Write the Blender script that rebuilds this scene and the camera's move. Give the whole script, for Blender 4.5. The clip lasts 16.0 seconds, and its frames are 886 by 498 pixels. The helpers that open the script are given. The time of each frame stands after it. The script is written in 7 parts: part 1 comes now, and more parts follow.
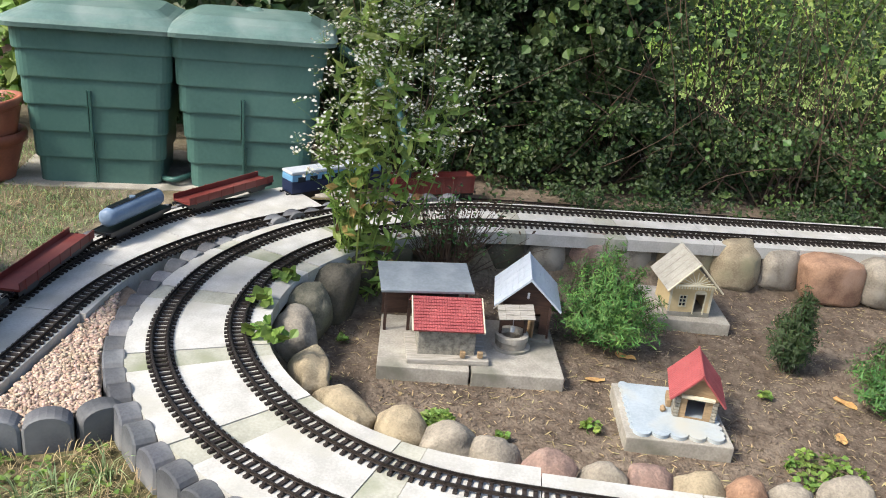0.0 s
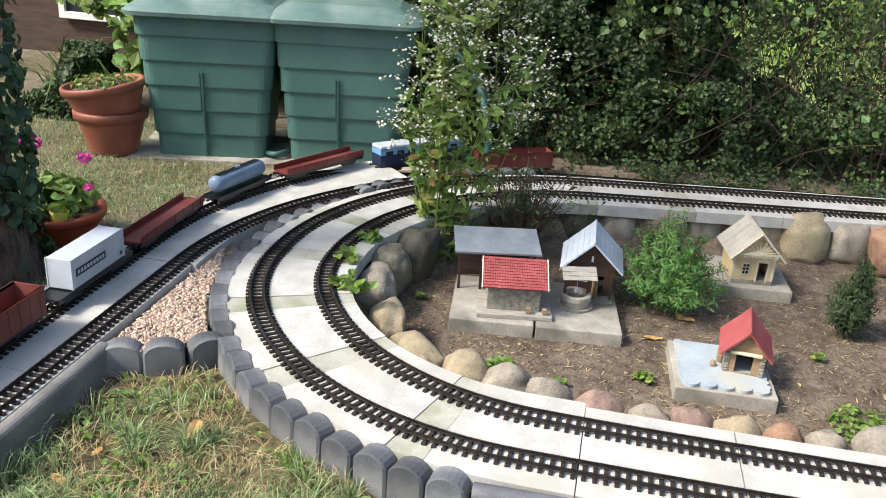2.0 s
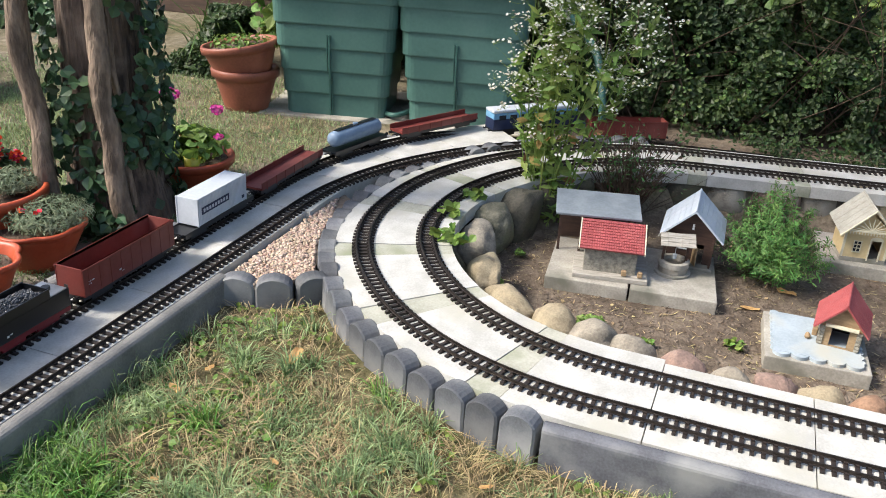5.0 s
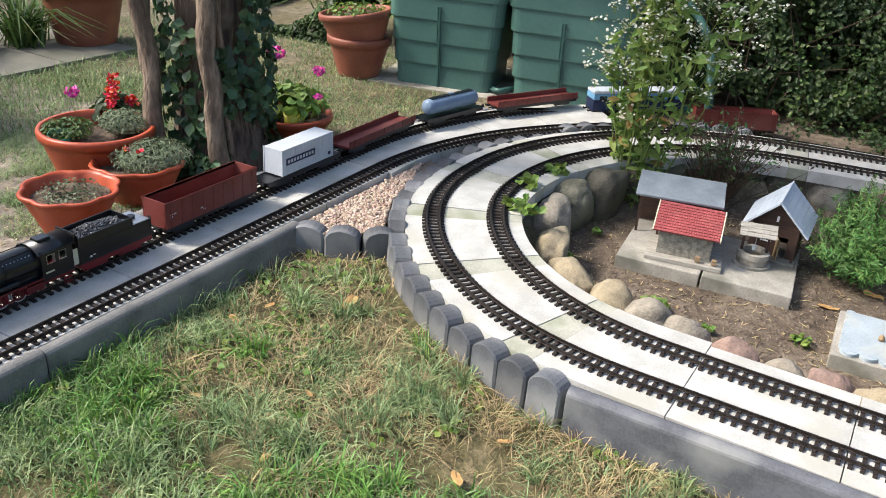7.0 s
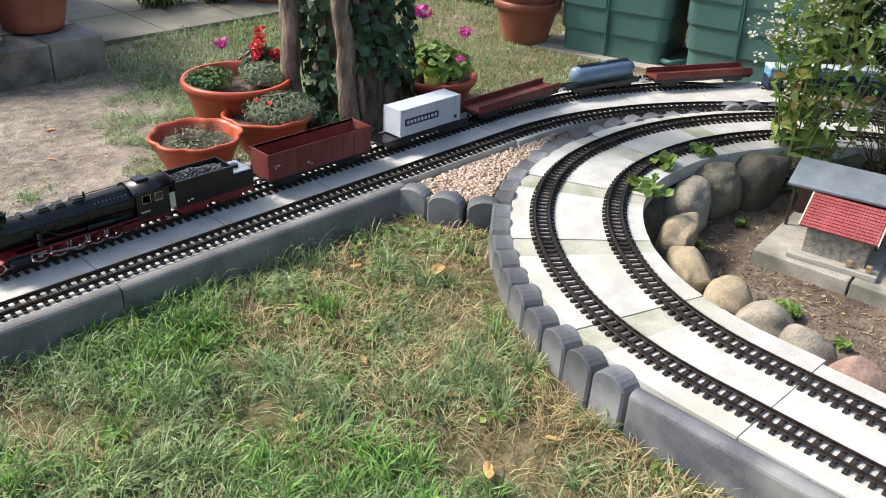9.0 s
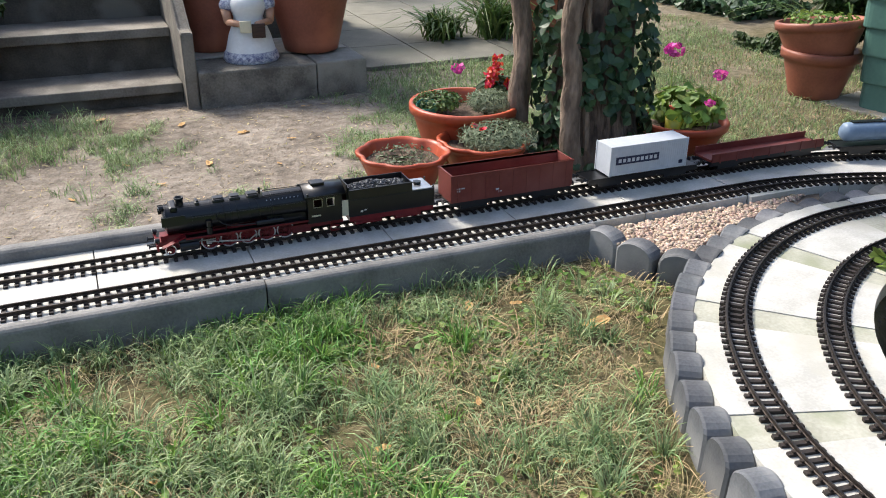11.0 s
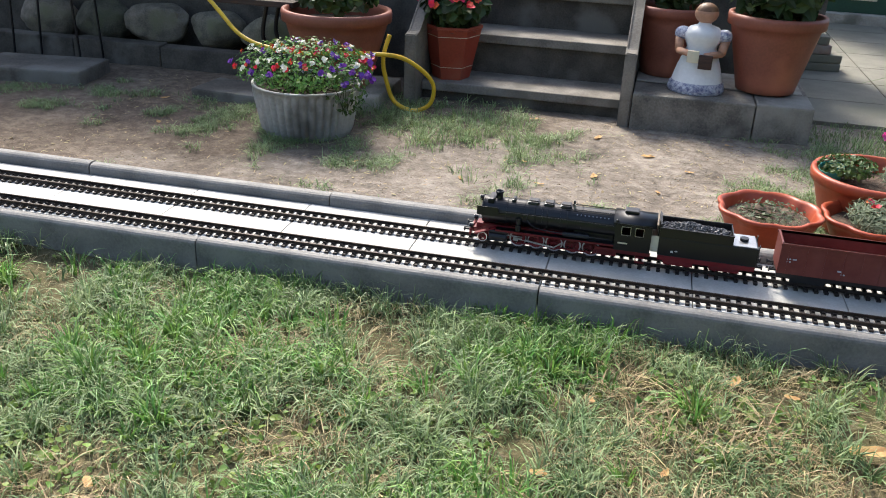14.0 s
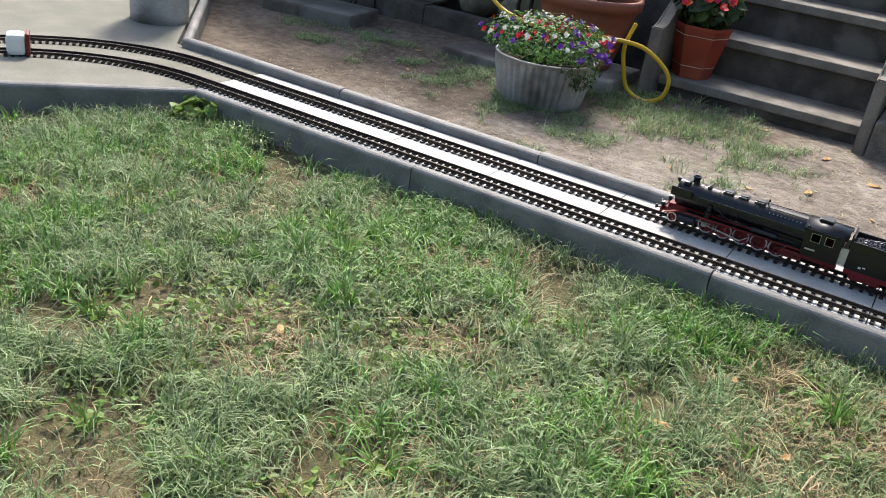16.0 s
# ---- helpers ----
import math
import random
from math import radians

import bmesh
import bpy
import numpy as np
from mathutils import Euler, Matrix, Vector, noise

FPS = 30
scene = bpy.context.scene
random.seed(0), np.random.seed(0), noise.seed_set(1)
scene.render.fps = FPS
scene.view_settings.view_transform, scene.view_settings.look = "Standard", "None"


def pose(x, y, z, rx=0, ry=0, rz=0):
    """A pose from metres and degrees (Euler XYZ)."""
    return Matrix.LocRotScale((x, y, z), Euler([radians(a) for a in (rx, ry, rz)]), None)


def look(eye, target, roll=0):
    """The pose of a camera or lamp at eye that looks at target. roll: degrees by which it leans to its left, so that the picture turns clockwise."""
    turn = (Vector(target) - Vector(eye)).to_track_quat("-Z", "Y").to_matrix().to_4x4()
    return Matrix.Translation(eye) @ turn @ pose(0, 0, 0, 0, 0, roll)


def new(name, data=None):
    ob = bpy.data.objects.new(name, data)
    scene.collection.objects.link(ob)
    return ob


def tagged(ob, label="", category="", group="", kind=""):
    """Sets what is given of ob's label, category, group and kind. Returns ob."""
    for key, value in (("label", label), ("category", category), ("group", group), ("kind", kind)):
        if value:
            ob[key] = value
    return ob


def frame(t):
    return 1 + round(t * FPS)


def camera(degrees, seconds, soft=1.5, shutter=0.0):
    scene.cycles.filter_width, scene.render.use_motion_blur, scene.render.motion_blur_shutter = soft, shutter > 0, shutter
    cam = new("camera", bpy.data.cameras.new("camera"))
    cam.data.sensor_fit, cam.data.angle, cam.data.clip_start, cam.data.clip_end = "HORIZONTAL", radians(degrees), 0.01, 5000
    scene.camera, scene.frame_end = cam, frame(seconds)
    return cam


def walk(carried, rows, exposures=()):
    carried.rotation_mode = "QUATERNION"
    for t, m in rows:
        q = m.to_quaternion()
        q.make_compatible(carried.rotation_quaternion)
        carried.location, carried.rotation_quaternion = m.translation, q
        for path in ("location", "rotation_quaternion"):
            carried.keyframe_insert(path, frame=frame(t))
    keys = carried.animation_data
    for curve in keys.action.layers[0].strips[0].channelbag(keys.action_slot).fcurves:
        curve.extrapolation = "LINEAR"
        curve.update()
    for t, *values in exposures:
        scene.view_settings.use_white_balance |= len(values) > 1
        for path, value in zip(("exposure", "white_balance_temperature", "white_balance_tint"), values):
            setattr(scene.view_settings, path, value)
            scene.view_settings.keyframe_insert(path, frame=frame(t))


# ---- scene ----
cam = camera(54.4, 16.0, soft=1.0)
PATH = [
    (0, (-0.738, -1.178, 1.245), (1.127, -1.088, 0.529), 5.6),
    (0.5, (-0.808, -1.264, 1.27), (1.038, -1.064, 0.527), 5.4),
    (1, (-0.87, -1.328, 1.27), (0.963, -1.059, 0.517), 5.2),
    (1.5, (-0.912, -1.33, 1.272), (0.913, -1.022, 0.516), 4.3),
    (2, (-1.011, -1.322, 1.273), (0.812, -1.004, 0.512), 3.8),
    (2.5, (-1.086, -1.326, 1.274), (0.732, -1.0, 0.506), 4.0),
    (3, (-1.117, -1.354, 1.27), (0.687, -0.985, 0.489), 4.1),
    (3.5, (-1.118, -1.391, 1.267), (0.667, -0.962, 0.475), 3.8),
    (4, (-1.123, -1.412, 1.266), (0.645, -0.933, 0.463), 3.5),
    (6.5, (-1.112, -1.613, 1.245), (0.512, -0.828, 0.383), 3.8),
    (7, (-1.104, -1.7, 1.232), (0.477, -0.842, 0.358), 4.3),
    (7.5, (-1.032, -1.777, 1.239), (0.475, -0.828, 0.328), 5.0),
    (8, (-0.912, -1.831, 1.224), (0.531, -0.804, 0.295), 4.7),
    (8.5, (-0.855, -1.867, 1.211), (0.502, -0.748, 0.259), 3.6),
    (11, (-0.358, -1.989, 1.038), (0.355, -0.328, 0.182), 0.6),
    (11.5, (-0.257, -1.977, 1.045), (0.209, -0.228, 0.193), 0.5),
    (12, (-0.1, -1.91, 1.038), (0.102, -0.118, 0.173), 1.4),
    (12.5, (0.037, -1.86, 1.012), (0.002, -0.059, 0.143), 2.7),
    (13, (0.084, -1.902, 1.023), (-0.039, -0.096, 0.173), 2.6),
    (13.5, (0.138, -1.994, 1.035), (-0.097, -0.19, 0.204), 2.8),
    (14, (0.209, -2.051, 1.032), (-0.201, -0.275, 0.208), 2.5),
    (14.5, (0.28, -2.06, 1.022), (-0.283, -0.323, 0.206), 4.3),
    (15, (0.321, -2.105, 0.989), (-0.333, -0.417, 0.139), 6.3),
    (15.5, (0.337, -2.202, 0.999), (-0.368, -0.559, 0.101), 6.9),
    (16, (0.385, -2.238, 0.997), (-0.481, -0.66, 0.124), 8.3),
]
walk(cam, [(t, look(eye, target, roll)) for t, eye, target, roll in PATH], [(0.0, 1.1), (8.5, 1.12), (11.0, 1.14), (12.5, 1.16), (13.5, 1.27), (16.0, 1.16)])

# ---- world and light ----
world = bpy.data.worlds.new("sky")
scene.world = world
world.use_nodes = True
SUN_EL, SUN_AZ = 46.0, -30.0     # azimuth in degrees from +y towards +x
wn = world.node_tree.nodes
sky = wn.new("ShaderNodeTexSky")
sky.sky_type = "NISHITA"
sky.sun_disc = False
sky.sun_elevation, sky.sun_rotation = radians(SUN_EL), radians(SUN_AZ)
sky.air_density, sky.dust_density = 1.0, 3.0
world.node_tree.links.new(sky.outputs[0], wn["Background"].inputs[0])
wn["Background"].inputs[1].default_value = 0.13
sun = new("sun", bpy.data.lights.new("sun", "SUN"))
sun.data.energy, sun.data.angle, sun.data.color = 2.6, radians(13), (1.0, 0.95, 0.87)
sdir = Vector((math.sin(radians(SUN_AZ)) * math.cos(radians(SUN_EL)), math.cos(radians(SUN_AZ)) * math.cos(radians(SUN_EL)), math.sin(radians(SUN_EL))))
sun.matrix_world = look(tuple(sdir * 20), (0, 0, 0))


# ---- materials ----
def mat(name, a, b=None, rough=0.7, scale=8.0, fine=90.0, bump=0.3, metal=0.0, per="", c=None, spec=0.4, trans=0.0, dist=0.004, stretch=None):
    """Two-scale noise between colours a and b, with stains of c; per: 'object' or 'island' for random tone."""
    m = bpy.data.materials.new(name)
    m.use_nodes = True
    t = m.node_tree
    n, l = t.nodes, t.links
    p = n["Principled BSDF"]
    b = b or tuple(v * 0.75 for v in a)
    tc = n.new("ShaderNodeTexCoord")
    src = tc.outputs["Object"]
    if stretch:
        mp = n.new("ShaderNodeMapping")
        mp.inputs["Scale"].default_value = stretch
        l.new(src, mp.inputs[0])
        src = mp.outputs[0]
    big, small = n.new("ShaderNodeTexNoise"), n.new("ShaderNodeTexNoise")
    for tex, s, d in ((big, scale, 5), (small, fine, 3)):
        tex.inputs["Scale"].default_value, tex.inputs["Detail"].default_value = s, d
        l.new(src, tex.inputs["Vector"])
    ramp = n.new("ShaderNodeValToRGB")
    ramp.color_ramp.elements[0].position, ramp.color_ramp.elements[1].position = 0.32, 0.68
    ramp.color_ramp.elements[0].color, ramp.color_ramp.elements[1].color = (*b, 1), (*a, 1)
    add = n.new("ShaderNodeMath")
    add.operation = "ADD"
    half = n.new("ShaderNodeMath")
    half.operation = "MULTIPLY_ADD"
    half.inputs[1].default_value, half.inputs[2].default_value = 0.5, -0.25
    l.new(small.outputs[0], half.inputs[0])
    l.new(big.outputs[0], add.inputs[0])
    l.new(half.outputs[0], add.inputs[1])
    l.new(add.outputs[0], ramp.inputs[0])
    col = ramp.outputs[0]
    if c:
        st = n.new("ShaderNodeTexNoise")
        st.inputs["Scale"].default_value, st.inputs["Detail"].default_value = scale * 0.45, 6
        l.new(tc.outputs["Object"], st.inputs["Vector"])
        sr = n.new("ShaderNodeValToRGB")
        sr.color_ramp.elements[0].position, sr.color_ramp.elements[1].position = 0.52, 0.66
        l.new(st.outputs[0], sr.inputs[0])
        mx = n.new("ShaderNodeMix")
        mx.data_type = "RGBA"
        l.new(sr.outputs[0], mx.inputs[0])
        l.new(col, mx.inputs[6])
        mx.inputs[7].default_value = (*c, 1)
        col = mx.outputs[2]
    if per:
        if per == "object":
            rnd = n.new("ShaderNodeObjectInfo").outputs["Random"]
        else:
            rnd = n.new("ShaderNodeNewGeometry").outputs["Random Per Island"]
        mr = n.new("ShaderNodeMapRange")
        mr.inputs[3].default_value, mr.inputs[4].default_value = 0.6, 1.4
        l.new(rnd, mr.inputs[0])
        hs = n.new("ShaderNodeHueSaturation")
        l.new(mr.outputs[0], hs.inputs["Value"])
        l.new(col, hs.inputs["Color"])
        hm = n.new("ShaderNodeMapRange")
        hm.inputs[3].default_value, hm.inputs[4].default_value = 0.475, 0.525
        ml = n.new("ShaderNodeMath")
        ml.operation = "FRACT"
        m7 = n.new("ShaderNodeMath")
        m7.operation = "MULTIPLY"
        m7.inputs[1].default_value = 7.31
        l.new(rnd, m7.inputs[0])
        l.new(m7.outputs[0], ml.inputs[0])
        l.new(ml.outputs[0], hm.inputs[0])
        l.new(hm.outputs[0], hs.inputs["Hue"])
        col = hs.outputs[0]
    l.new(col, p.inputs["Base Color"])
    p.inputs["Roughness"].default_value, p.inputs["Metallic"].default_value = rough, metal
    p.inputs["Specular IOR Level"].default_value = spec
    if bump:
        bp = n.new("ShaderNodeBump")
        bp.inputs["Strength"].default_value, bp.inputs["Distance"].default_value = bump, dist
        l.new(add.outputs[0], bp.inputs["Height"])
        l.new(bp.outputs[0], p.inputs["Normal"])
    if trans:
        p.inputs["Subsurface Weight"].default_value = 0.0
        tr = n.new("ShaderNodeBsdfTranslucent")
        l.new(col, tr.inputs[0])
        ms = n.new("ShaderNodeMixShader")
        ms.inputs[0].default_value = trans
        l.new(p.outputs[0], ms.inputs[1])
        l.new(tr.outputs[0], ms.inputs[2])
        l.new(ms.outputs[0], n["Material Output"].inputs[0])
    return m


M = dict(
    soil=mat("soil", (0.21, 0.165, 0.125), (0.10, 0.076, 0.056), 0.95, 5, 70, 0.8, c=(0.24, 0.19, 0.145), dist=0.012),
    sand=mat("sandy_soil", (0.37, 0.29, 0.21), (0.23, 0.175, 0.12), 0.95, 4, 60, 0.6, c=(0.17, 0.14, 0.075), dist=0.008),
    turf=mat("turf", (0.20, 0.17, 0.085), (0.085, 0.085, 0.035), 0.95, 5, 80, 0.8, c=(0.24, 0.18, 0.11), dist=0.01),
    slab=mat("pale_concrete_slab", (0.55, 0.54, 0.505), (0.40, 0.39, 0.355), 0.55, 11, 140, 0.6, c=(0.43, 0.415, 0.355), dist=0.003),
    filler=mat("weathered_filler", (0.44, 0.43, 0.36), (0.30, 0.30, 0.24), 0.85, 9, 110, 0.4, c=(0.24, 0.26, 0.17), dist=0.003),
    kerb=mat("grey_concrete_kerb", (0.210, 0.202, 0.190), (0.120, 0.117, 0.112), 0.62, 9, 150, 0.8, c=(0.235, 0.227, 0.21), dist=0.003),
    palisade=mat("dark_grey_palisade", (0.118, 0.123, 0.134), (0.068, 0.071, 0.078), 0.75, 9, 160, 0.45, per="object", c=(0.20, 0.20, 0.195), dist=0.002),
    sleeper=mat("brown_plastic_sleeper", (0.034, 0.025, 0.021), (0.018, 0.014, 0.012), 0.6, 30, 200, 0.2),
    rail=mat("browned_brass_rail", (0.070, 0.058, 0.050), (0.038, 0.031, 0.027), 0.40, 30, 200, 0.1, metal=0.75),
    barrel=mat("green_plastic", (0.082, 0.172, 0.146), (0.062, 0.138, 0.118), 0.42, 3, 60, 0.12, c=(0.105, 0.195, 0.170), dist=0.003),
    lid=mat("faded_green_lid", (0.125, 0.205, 0.180), (0.085, 0.150, 0.132), 0.42, 6, 60, 0.25, c=(0.19, 0.25, 0.225)),
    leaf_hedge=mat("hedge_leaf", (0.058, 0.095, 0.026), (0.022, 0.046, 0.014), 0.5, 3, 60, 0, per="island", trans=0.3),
    leaf_light=mat("light_leaf", (0.21, 0.31, 0.065), (0.115, 0.20, 0.04), 0.5, 3, 60, 0, per="island", trans=0.35),
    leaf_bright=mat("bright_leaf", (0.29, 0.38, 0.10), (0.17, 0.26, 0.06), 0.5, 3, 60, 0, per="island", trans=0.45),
    leaf_mid=mat("mid_green_leaf", (0.10, 0.165, 0.04), (0.05, 0.095, 0.024), 0.5, 3, 60, 0, per="island", trans=0.3),
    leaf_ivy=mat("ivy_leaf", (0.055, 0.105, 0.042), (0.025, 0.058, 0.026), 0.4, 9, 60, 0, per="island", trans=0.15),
    blade_fresh=mat("fresh_grass_blade", (0.21, 0.37, 0.085), (0.10, 0.22, 0.045), 0.5, 10, 60, 0, per="island", trans=0.3),
    blade=mat("grass_blade", (0.33, 0.415, 0.20), (0.13, 0.205, 0.075), 0.55, 11, 60, 0, per="island", trans=0.3),
    straw=mat("dry_grass", (0.42, 0.34, 0.18), (0.28, 0.21, 0.10), 0.7, 5, 60, 0, per="island"),
    leaf_fresh=mat("fresh_leaf", (0.36, 0.46, 0.13), (0.20, 0.31, 0.07), 0.5, 3, 60, 0, per="island", trans=0.5),
    leaf_grey=mat("grey_green_herb", (0.26, 0.31, 0.20), (0.13, 0.17, 0.09), 0.6, 6, 60, 0, per="island", trans=0.3),
    leaf_frond=mat("fresh_frond", (0.15, 0.30, 0.07), (0.07, 0.17, 0.04), 0.55, 7, 60, 0, per="island", trans=0.3),
    conifer=mat("conifer_spray", (0.10, 0.22, 0.05), (0.045, 0.125, 0.032), 0.55, 7, 60, 0, per="island", trans=0.2),
    twig=mat("brown_twig", (0.13, 0.085, 0.055), (0.07, 0.045, 0.03), 0.8, 20, 100, 0.2),
    bark=mat("fissured_bark", (0.165, 0.115, 0.085), (0.045, 0.032, 0.025), 0.9, 18, 70, 1.0, c=(0.17, 0.125, 0.095), dist=0.035, stretch=(1, 1, 0.22)),
    vine=mat("vine_bark", (0.27, 0.20, 0.145), (0.10, 0.072, 0.052), 0.88, 22, 90, 1.0, dist=0.02, stretch=(1, 1, 0.3)),
    terra=mat("terracotta_plastic", (0.31, 0.105, 0.066), (0.22, 0.072, 0.045), 0.5, 5, 90, 0.12, c=(0.46, 0.16, 0.09), dist=0.002),
    redplastic=mat("red_brown_plastic", (0.32, 0.052, 0.028), (0.24, 0.038, 0.02), 0.45, 6, 90, 0.1, c=(0.34, 0.09, 0.05), dist=0.002),
    greendoor=mat("green_painted_door", (0.030, 0.085, 0.050), (0.022, 0.062, 0.038), 0.5, 3, 60, 0.1),
    hem=mat("patterned_hem", (0.62, 0.63, 0.68), (0.12, 0.13, 0.24), 0.6, 60, 150, 0.05),
    orange=mat("orange_plastic_bowl", (0.43, 0.080, 0.034), (0.34, 0.060, 0.024), 0.42, 6, 90, 0.1, c=(0.45, 0.12, 0.06), dist=0.002),
    stone=mat("field_stone", (0.35, 0.31, 0.245), (0.17, 0.15, 0.12), 0.88, 12, 130, 1.0, c=(0.30, 0.28, 0.235), dist=0.006),
    tanstone=mat("tan_field_stone", (0.39, 0.325, 0.215), (0.21, 0.17, 0.11), 0.88, 14, 130, 1.0, c=(0.24, 0.22, 0.135), dist=0.006),
    orangestone=mat("orange_sandstone", (0.37, 0.225, 0.14), (0.20, 0.115, 0.075), 0.85, 14, 130, 1.0, c=(0.37, 0.24, 0.17), dist=0.006),
    darkstone=mat("dark_mossy_stone", (0.19, 0.165, 0.125), (0.085, 0.08, 0.058), 0.9, 13, 120, 1.0, per="object", c=(0.13, 0.13, 0.075), dist=0.007),
    redstone=mat("red_granite", (0.34, 0.225, 0.175), (0.18, 0.125, 0.105), 0.88, 16, 130, 1.0, c=(0.30, 0.25, 0.215), dist=0.006),
    concrete=mat("old_concrete", (0.45, 0.42, 0.36), (0.27, 0.25, 0.21), 0.85, 9, 120, 0.4, c=(0.17, 0.165, 0.13), dist=0.003),
    darkconc=mat("dark_concrete", (0.16, 0.143, 0.118), (0.085, 0.075, 0.062), 0.9, 7, 90, 0.5, c=(0.20, 0.19, 0.165), dist=0.004),
    plinth=mat("weathered_plinth_concrete", (0.235, 0.215, 0.18), (0.10, 0.092, 0.078), 0.9, 8, 110, 0.7, c=(0.30, 0.285, 0.245), dist=0.005),
    # Darker than the treads; also on the house base and the low wall.
    riser=mat("dark_riser", (0.105, 0.092, 0.075), (0.050, 0.044, 0.036), 0.9, 8, 110, 0.5, c=(0.15, 0.14, 0.12), dist=0.004),
    potsoil=mat("potting_soil", (0.115, 0.080, 0.055), (0.045, 0.032, 0.024), 0.95, 30, 120, 1.0, c=(0.16, 0.12, 0.085), dist=0.008),
    step=mat("dirty_step_concrete", (0.245, 0.222, 0.188), (0.135, 0.12, 0.10), 0.88, 8, 100, 0.5, c=(0.13, 0.12, 0.10), dist=0.004),
    gravel=mat("pebble", (0.47, 0.37, 0.29), (0.36, 0.25, 0.18), 0.7, 30, 120, 0.2, per="island"),
    black=mat("black_enamel", (0.006, 0.0065, 0.0085), (0.004, 0.0045, 0.006), 0.30, 12, 90, 0.05, spec=0.5),
    red=mat("red_enamel", (0.18, 0.010, 0.014), (0.10, 0.006, 0.009), 0.4, 12, 90, 0.05),
    steel=mat("bright_steel", (0.55, 0.55, 0.55), (0.4, 0.4, 0.4), 0.3, 20, 90, 0.05, metal=0.9),
    wagonred=mat("oxide_red_wagon", (0.175, 0.036, 0.028), (0.13, 0.025, 0.02), 0.5, 10, 80, 0.1, c=(0.19, 0.055, 0.045)),
    container=mat("pale_grey_container", (0.52, 0.55, 0.59), (0.45, 0.48, 0.52), 0.45, 10, 80, 0.05),
    navy=mat("navy_panel", (0.015, 0.025, 0.07), (0.01, 0.018, 0.05), 0.4, 10, 80, 0.0),
    white=mat("white_paint", (0.78, 0.78, 0.76), (0.70, 0.70, 0.68), 0.5, 10, 80, 0.05),
    greywood=mat("grey_weathered_wood", (0.42, 0.39, 0.34), (0.27, 0.25, 0.21), 0.85, 16, 90, 0.4, stretch=(1, 6, 6)),
    coal=mat("coal", (0.085, 0.09, 0.10), (0.025, 0.026, 0.03), 0.35, 60, 150, 0.6),
    tank=mat("blue_grey_tank", (0.19, 0.26, 0.36), (0.14, 0.20, 0.28), 0.4, 8, 80, 0.05),
    blue=mat("blue_coach", (0.16, 0.34, 0.52), (0.12, 0.28, 0.44), 0.4, 8, 80, 0.05),
    redtile=mat("red_roof_tile", (0.37, 0.085, 0.085), (0.27, 0.060, 0.060), 0.6, 14, 90, 0.2, c=(0.36, 0.11, 0.10)),
    greyroof=mat("grey_roof", (0.25, 0.285, 0.31), (0.18, 0.205, 0.225), 0.6, 10, 90, 0.2, c=(0.31, 0.34, 0.36)),
    paleroof=mat("pale_slate_roof", (0.50, 0.55, 0.61), (0.40, 0.45, 0.51), 0.55, 12, 90, 0.15, c=(0.56, 0.59, 0.62)),
    brownwood=mat("dark_brown_wood", (0.068, 0.036, 0.025), (0.04, 0.022, 0.016), 0.7, 20, 90, 0.2, stretch=(1, 1, 6)),
    tanwood=mat("weathered_wood", (0.36, 0.25, 0.14), (0.24, 0.165, 0.09), 0.8, 16, 90, 0.3, stretch=(1, 6, 6)),
    cream=mat("cream_wall", (0.62, 0.49, 0.27), (0.53, 0.41, 0.22), 0.7, 12, 90, 0.15),
    ivory=mat("ivory_trim", (0.66, 0.61, 0.45), (0.56, 0.51, 0.37), 0.7, 12, 90, 0.1),
    villaroof=mat("dirty_pale_roof", (0.44, 0.42, 0.36), (0.32, 0.30, 0.25), 0.8, 12, 90, 0.3, c=(0.25, 0.24, 0.19)),
    rubble=mat("pebbledash_wall", (0.36, 0.335, 0.27), (0.17, 0.16, 0.13), 0.9, 60, 160, 0.9, dist=0.006),
    dark=mat("dark_inside", (0.02, 0.017, 0.015), (0.012, 0.01, 0.009), 0.9, 10, 80, 0),
    palebase=mat("pale_painted_base", (0.40, 0.46, 0.50), (0.31, 0.36, 0.39), 0.75, 10, 90, 0.2, c=(0.42, 0.42, 0.37)),
    yellowhose=mat("yellow_hose", (0.72, 0.46, 0.03), (0.60, 0.37, 0.02), 0.35, 10, 80, 0.05),
    greenhose=mat("green_hose", (0.05, 0.13, 0.11), (0.035, 0.09, 0.075), 0.45, 10, 80, 0.05),
    aluminium=mat("weathered_zinc", (0.52, 0.52, 0.50), (0.34, 0.34, 0.32), 0.6, 6, 70, 0.2, c=(0.16, 0.155, 0.14), metal=0.3),
    petal_pink=mat("pink_petal", (0.72, 0.10, 0.42), (0.62, 0.06, 0.34), 0.5, 20, 80, 0, per="island", trans=0.25),
    petal_red=mat("red_petal", (0.70, 0.025, 0.02), (0.58, 0.018, 0.014), 0.5, 20, 80, 0, per="island", trans=0.2),
    petal_white=mat("white_petal", (0.82, 0.81, 0.70), (0.74, 0.73, 0.62), 0.6, 20, 80, 0, trans=0.25),
    petal_purple=mat("purple_petal", (0.22, 0.06, 0.42), (0.15, 0.035, 0.32), 0.5, 20, 80, 0, per="island", trans=0.2),
    yellowleaf=mat("fallen_leaf", (0.50, 0.33, 0.12), (0.33, 0.19, 0.07), 0.7, 40, 120, 0.1, per="island", trans=0.15),
    greencup=mat("green_plastic_cup", (0.03, 0.27, 0.21), (0.025, 0.22, 0.17), 0.35, 10, 80, 0.0),
    yellowcup=mat("yellow_plastic_cup", (0.55, 0.48, 0.06), (0.45, 0.39, 0.04), 0.35, 10, 80, 0.0),
